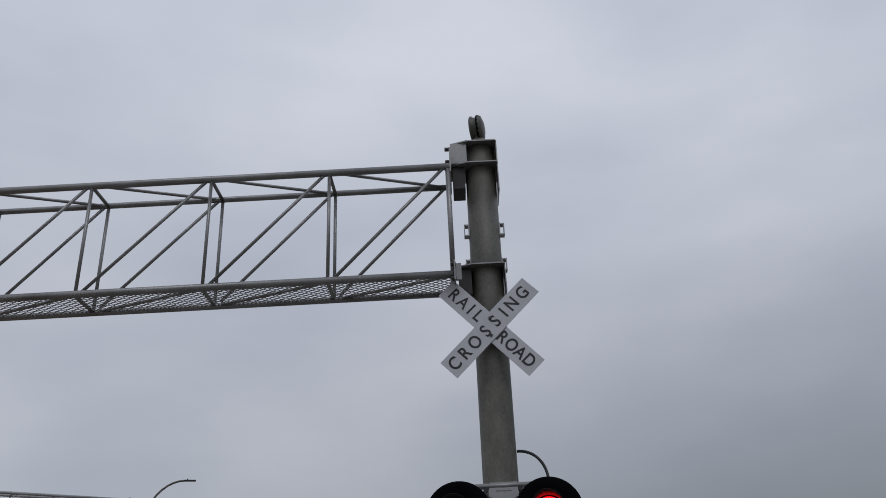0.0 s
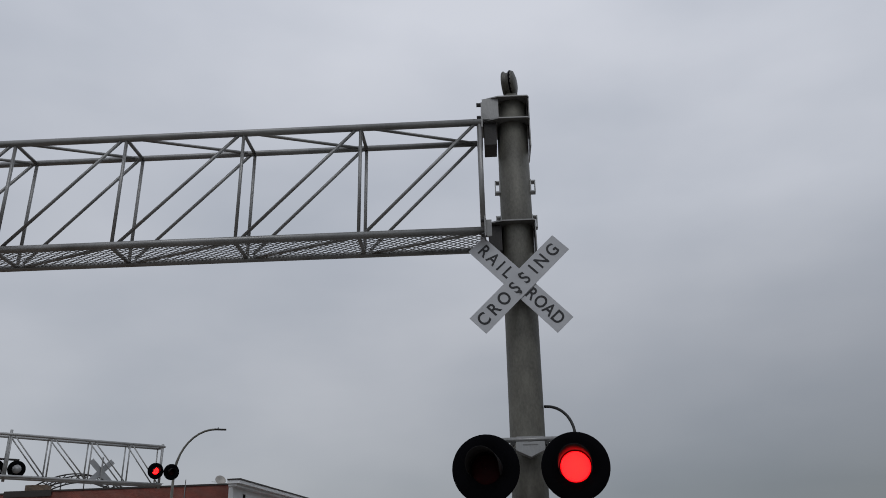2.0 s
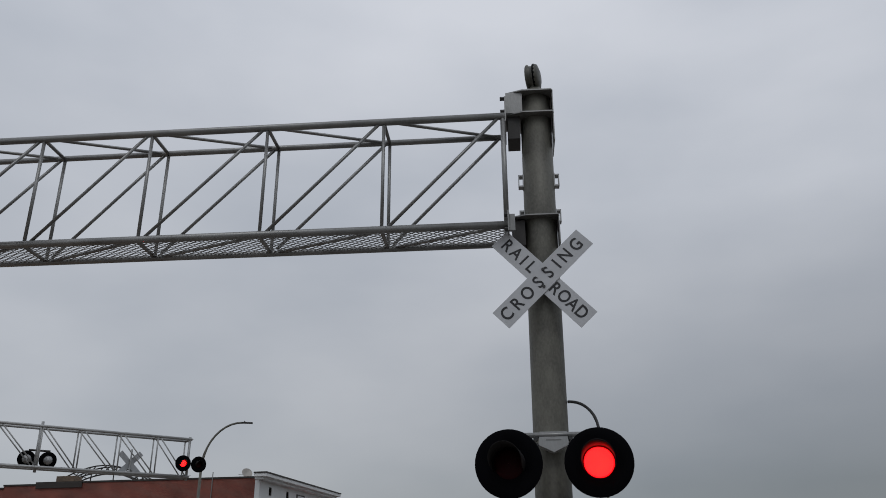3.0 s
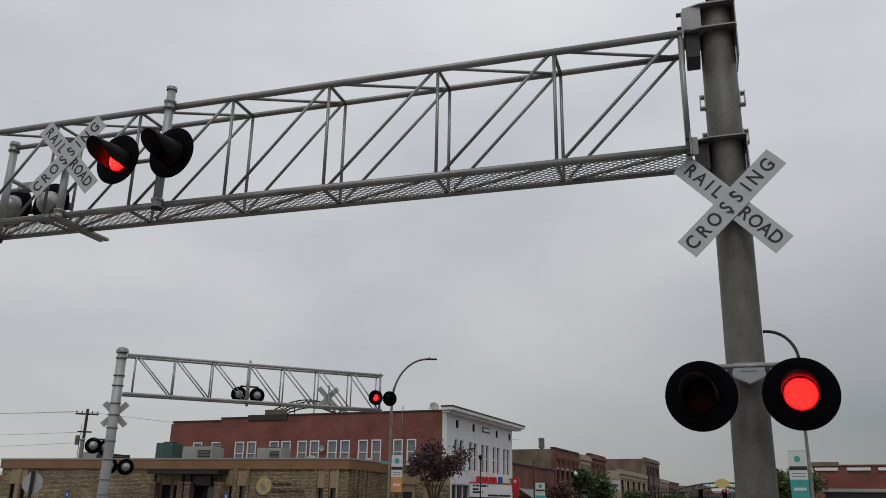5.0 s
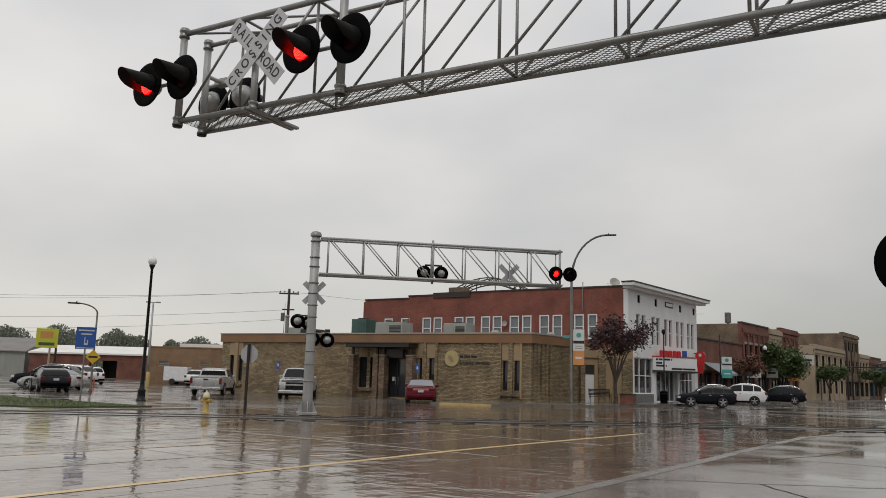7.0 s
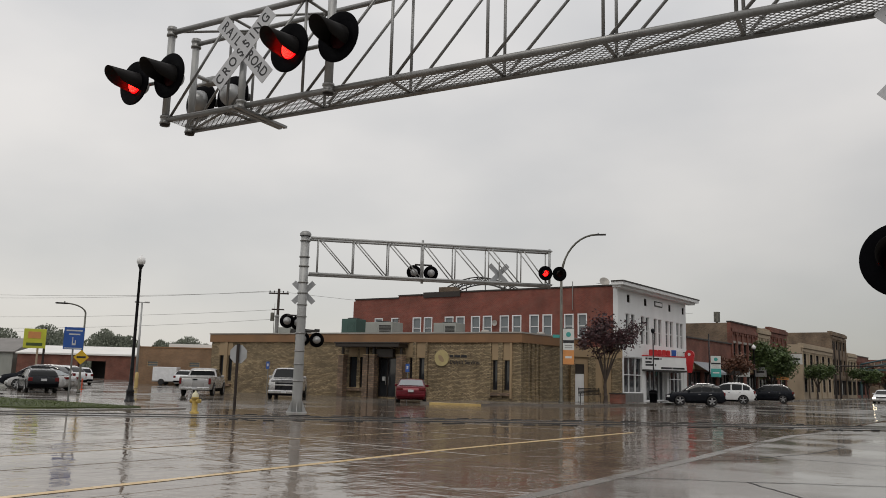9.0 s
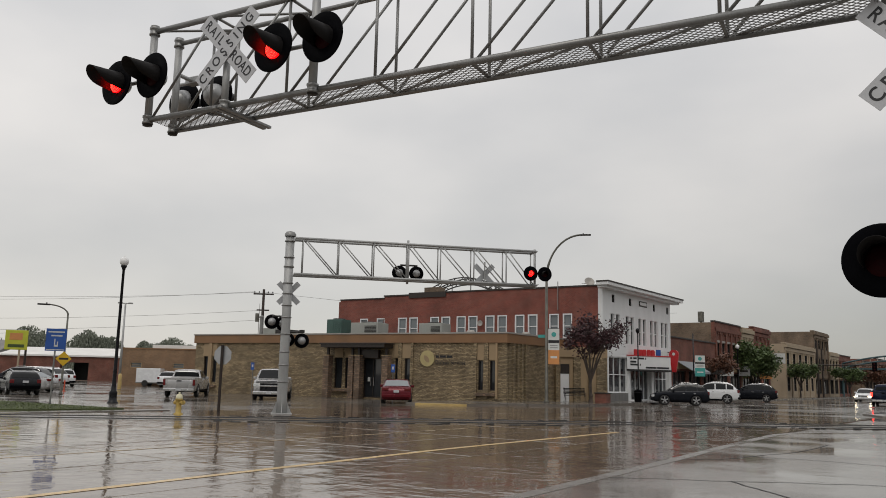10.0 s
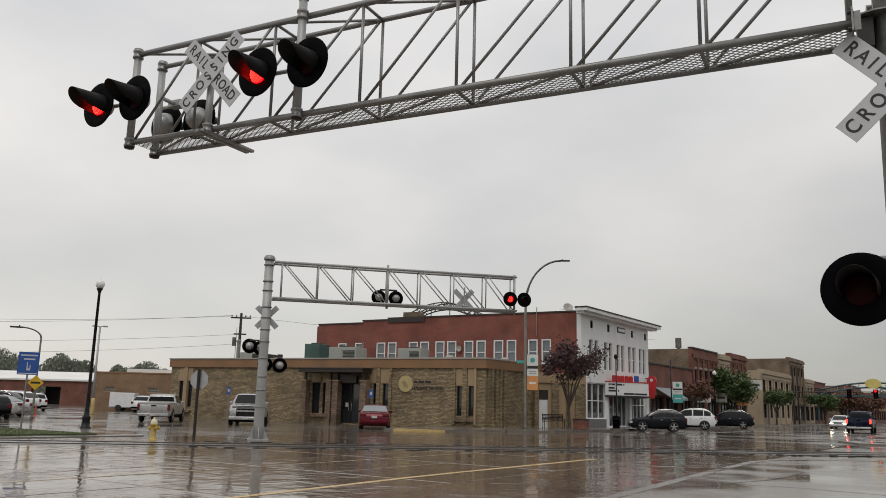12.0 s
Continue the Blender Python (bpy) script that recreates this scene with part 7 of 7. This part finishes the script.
# ---- trees ----
def tree(m, h, spread, leaf_m, label, seed, fork=1.4, leaves=5200, size=0.13, gappy=0.5, trunk_r=0.14, clumps=46, base_z=0.25):
    t = thing("tree", label, "tree", m, "street trees")
    rng = random.Random(seed)
    b = bmesh.new()
    pipe(b, [(0, 0, -0.05), (0.02, 0.01, fork * 0.3), (-0.03, 0.03, fork * 0.7), (0, 0, fork)], [trunk_r * 1.35, trunk_r, trunk_r * 0.9, trunk_r * 0.85], 9)
    tips = []
    n = 6
    for i in range(n):
        a = 2 * math.pi * i / n + rng.uniform(-0.4, 0.4)
        up = rng.uniform(0.6, 1.0)
        e = Vector((math.cos(a) * spread * rng.uniform(0.45, 0.85), math.sin(a) * spread * rng.uniform(0.45, 0.85), fork + (h - fork) * up * 0.85))
        mid = Vector((e.x * 0.38, e.y * 0.38, fork + (e.z - fork) * 0.5))
        pipe(b, [(0, 0, fork * 0.95), mid * 0.5 + Vector((0, 0, fork * 0.48)), mid, e * 0.8 + mid * 0.2, e], [trunk_r * 0.6, trunk_r * 0.48, trunk_r * 0.36, trunk_r * 0.2, trunk_r * 0.08], 7)
        tips.append((mid, e))
        for _ in range(4):
            f = rng.uniform(0.2, 0.9)
            s = mid.lerp(e, f)
            q = s + Vector((rng.uniform(-1, 1), rng.uniform(-1, 1), rng.uniform(0.1, 1.0))) * spread * 0.36
            pipe(b, [s, s.lerp(q, 0.5) + Vector((0, 0, 0.05)), q], [trunk_r * 0.2, trunk_r * 0.13, trunk_r * 0.05], 5)
            tips.append((s, q))
    part("trunk", b, BARK, t, "branching bark trunk")
    cl = []
    for k in range(clumps):
        s, q = rng.choice(tips)
        c = s.lerp(q, rng.uniform(0.35, 1.08))
        cl.append((c + Vector((rng.uniform(-1, 1), rng.uniform(-1, 1), rng.uniform(-0.6, 1))) * spread * 0.14, spread * rng.uniform(0.10, 0.27)))
    vs_, fs_ = [], []
    for _ in range(leaves):
        c, r = rng.choice(cl)
        d = Vector((rng.gauss(0, 1), rng.gauss(0, 1), rng.gauss(0, 0.8)))
        p = c + d * r * gappy
        if p.z < fork * 0.9:
            continue
        e1 = Vector((rng.uniform(-1, 1), rng.uniform(-1, 1), rng.uniform(-0.8, 0.8))).normalized()
        e2 = e1.cross(Vector((rng.uniform(-1, 1), rng.uniform(-1, 1), rng.uniform(-1, 1)))).normalized()
        s = size * rng.uniform(0.6, 1.25)
        k = len(vs_)
        vs_ += [tuple(p - e1 * s), tuple(p + e2 * s * 0.45 + e1 * s * 0.1), tuple(p + e1 * s), tuple(p - e2 * s * 0.45 + e1 * s * 0.1)]
        fs_.append((k, k + 1, k + 2, k + 3))
    me = bpy.data.meshes.new("crown")
    me.from_pydata(vs_, [], fs_)
    me.materials.append(leaf_m)
    c = new("crown", me)
    c.parent = t
    tagged(c, "crown of many small leaves", kind="stuff")
    return t


tree(pose(-24.3, 51.0, 0.1, 0, 0, 30), 6.1, 2.5, LEAF_P, "small purple-leaved street tree with a forked trunk", 5, 1.55, 4600, 0.115, 0.66, 0.135, 48)
tree(pose(-24.4, 92.0, 0.1), 5.7, 3.3, LEAF_G, "full green street tree before the shops", 9, 1.5, 20000, 0.17, 0.66, 0.16, 80)
tree(pose(-24.3, 112.5, 0.1), 4.4, 2.3, LEAF_G, "small green street tree by the tan building", 12, 1.5, 6000, 0.16, 0.66, 0.12)
tree(pose(-24.6, 79.0, 0.1), 4.6, 2.0, LEAF_R, "thin russet street tree before the brick shop", 15, 1.5, 2600, 0.15, 0.6, 0.10)
tree(pose(-23.0, 140.0, 0.1), 4.6, 2.6, LEAF_G, "green street tree further down the street", 18, 1.4, 4500, 0.2, 0.66, 0.12)
tree(pose(-23.5, 160.0, 0.1), 5.0, 3.6, LEAF_R, "russet street tree far down the street", 21, 1.4, 6500, 0.26, 0.66, 0.14)
tree(pose(-23.0, 185.0, 0.1), 5.0, 4.2, LEAF_R, "russet street tree far down the street", 22, 1.4, 5500, 0.26, 0.66, 0.14)
tree(pose(-2.6, 60.0, 0.0), 4.4, 2.2, LEAF_G, "round green tree by the brick shops", 24, 1.2, 7000, 0.15, 0.66, 0.12)
tree(pose(-5.5, 96.0, 0.0), 5.4, 2.6, LEAF_G, "green street tree on the shops' pavement", 27, 1.4, 5000, 0.18, 0.66, 0.14)
tree(pose(-8.0, 210.0, 0.0), 7.5, 5.0, LEAF_G, "green tree at the street's far end", 28, 1.4, 5000, 0.3, 0.66, 0.16)
# the street's closing trees take the leaf colour with haze painted in
tree(pose(-15.0, 320.0, 0.0), 9.5, 9.0, LEAF_HAZED, "tree closing the far street, haze put into its leaf colour", 29, 1.6, 5000, 0.5, 0.66, 0.2)
tree(pose(-28.0, 330.0, 0.0), 10.5, 10.0, LEAF_HAZED, "tree closing the far street, haze put into its leaf colour", 30, 1.6, 5000, 0.5, 0.66, 0.2)

rng = random.Random(77)
vs_, fs_ = [], []
for a0, a1, d0, d1, h0, h1, cnt in ((61.5, 72, 175, 210, 9.0, 11.5, 26), (57.6, 60.0, 175, 195, 7.4, 9.6, 7), (52.8, 56.0, 172, 190, 7.0, 8.8, 9), (50, 62, 190, 210, 3.6, 5.0, 12), (72, 100, 175, 230, 6, 10, 20)):
    for _ in range(cnt):
        a, d, hh = radians(rng.uniform(a0, a1)), rng.uniform(d0, d1), rng.uniform(h0, h1)
        cx, cy, r = -d * math.sin(a), d * math.cos(a), rng.uniform(2.5, 5.0)
        for _ in range(4200):
            v = Vector((rng.gauss(0, 0.45), rng.gauss(0, 0.45), 0))
            p = Vector((cx + v.x * r, cy + v.y * r, hh * (1 - 0.5 * v.length * v.length) * rng.uniform(0.25, 1.0)))
            e1 = Vector((rng.uniform(-0.5, 0.5), rng.uniform(-0.5, 0.5), 1.0)).normalized()
            e2 = e1.cross(Vector((rng.uniform(-1, 1), rng.uniform(-1, 1), 0.0))).normalized()
            s = rng.uniform(0.12, 0.26)
            k = len(vs_)
            vs_ += [tuple(p - e1 * s), tuple(p + e2 * s * 0.7), tuple(p + e1 * s), tuple(p - e2 * s * 0.7)]
            fs_.append((k, k + 1, k + 2, k + 3))
# the woods' haze is only their paled leaf colour, there is no mist
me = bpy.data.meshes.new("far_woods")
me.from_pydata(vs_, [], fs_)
me.materials.append(LEAF_HAZED)
tagged(new("far_woods", me), "line of green trees beyond the car park, haze put into their colour", "trees", kind="stuff")

# ---- the road's concrete slabs, each with its own edges ----
road = thing("road", "wet brown-grey concrete road of large slabs", "road", kind="structure")
slab_meshes = {}


def kerb_x(y):
    for (xa, ya), (xb, yb) in zip(KERB_LINE, KERB_LINE[1:]):
        if ya <= y <= yb and y < 26.5:
            return xa + (xb - xa) * (y - ya) / (yb - ya) - 0.10
    return -6.7


rng = random.Random(8)
rows = [-14.0 + 4.6 * k for k in range(14)]
cols = [-27.6, -23.2, -18.9, -15.6, -12.2, -9.04]
for y0, y1 in zip(rows, rows[1:]):
    for x0, x1 in zip(cols, cols[1:]):
        key = round(x1 - x0, 3)
        if key not in slab_meshes:
            b = bbox(0.03, x1 - x0 - 0.03, 0.06, 4.54, -0.03, 0.0, 0.004)
            me = bpy.data.meshes.new("slab")
            b.to_mesh(me)
            b.free()
            me.materials.append(ROAD)
            slab_meshes[key] = me
        s = new("slab", slab_meshes[key])
        s.parent = road
        s.location = (x0, y0, rng.uniform(0, 0.003))
    xk0, xk1 = kerb_x(y0), kerb_x(y1)
    b = bmesh.new()
    prism(b, [(-9.028, y0 + 0.012), (xk0, y0 + 0.012), (xk1, y1 - 0.012), (-9.028, y1 - 0.012)], "z", -0.03, 0.001)
    part("slab", b, ROAD, road)
part("joint_filler", bbox(-27.59, -9.05, -13.9, 45.7, -0.03, -0.004), JOINT, road, "pale wet joints between the slabs")
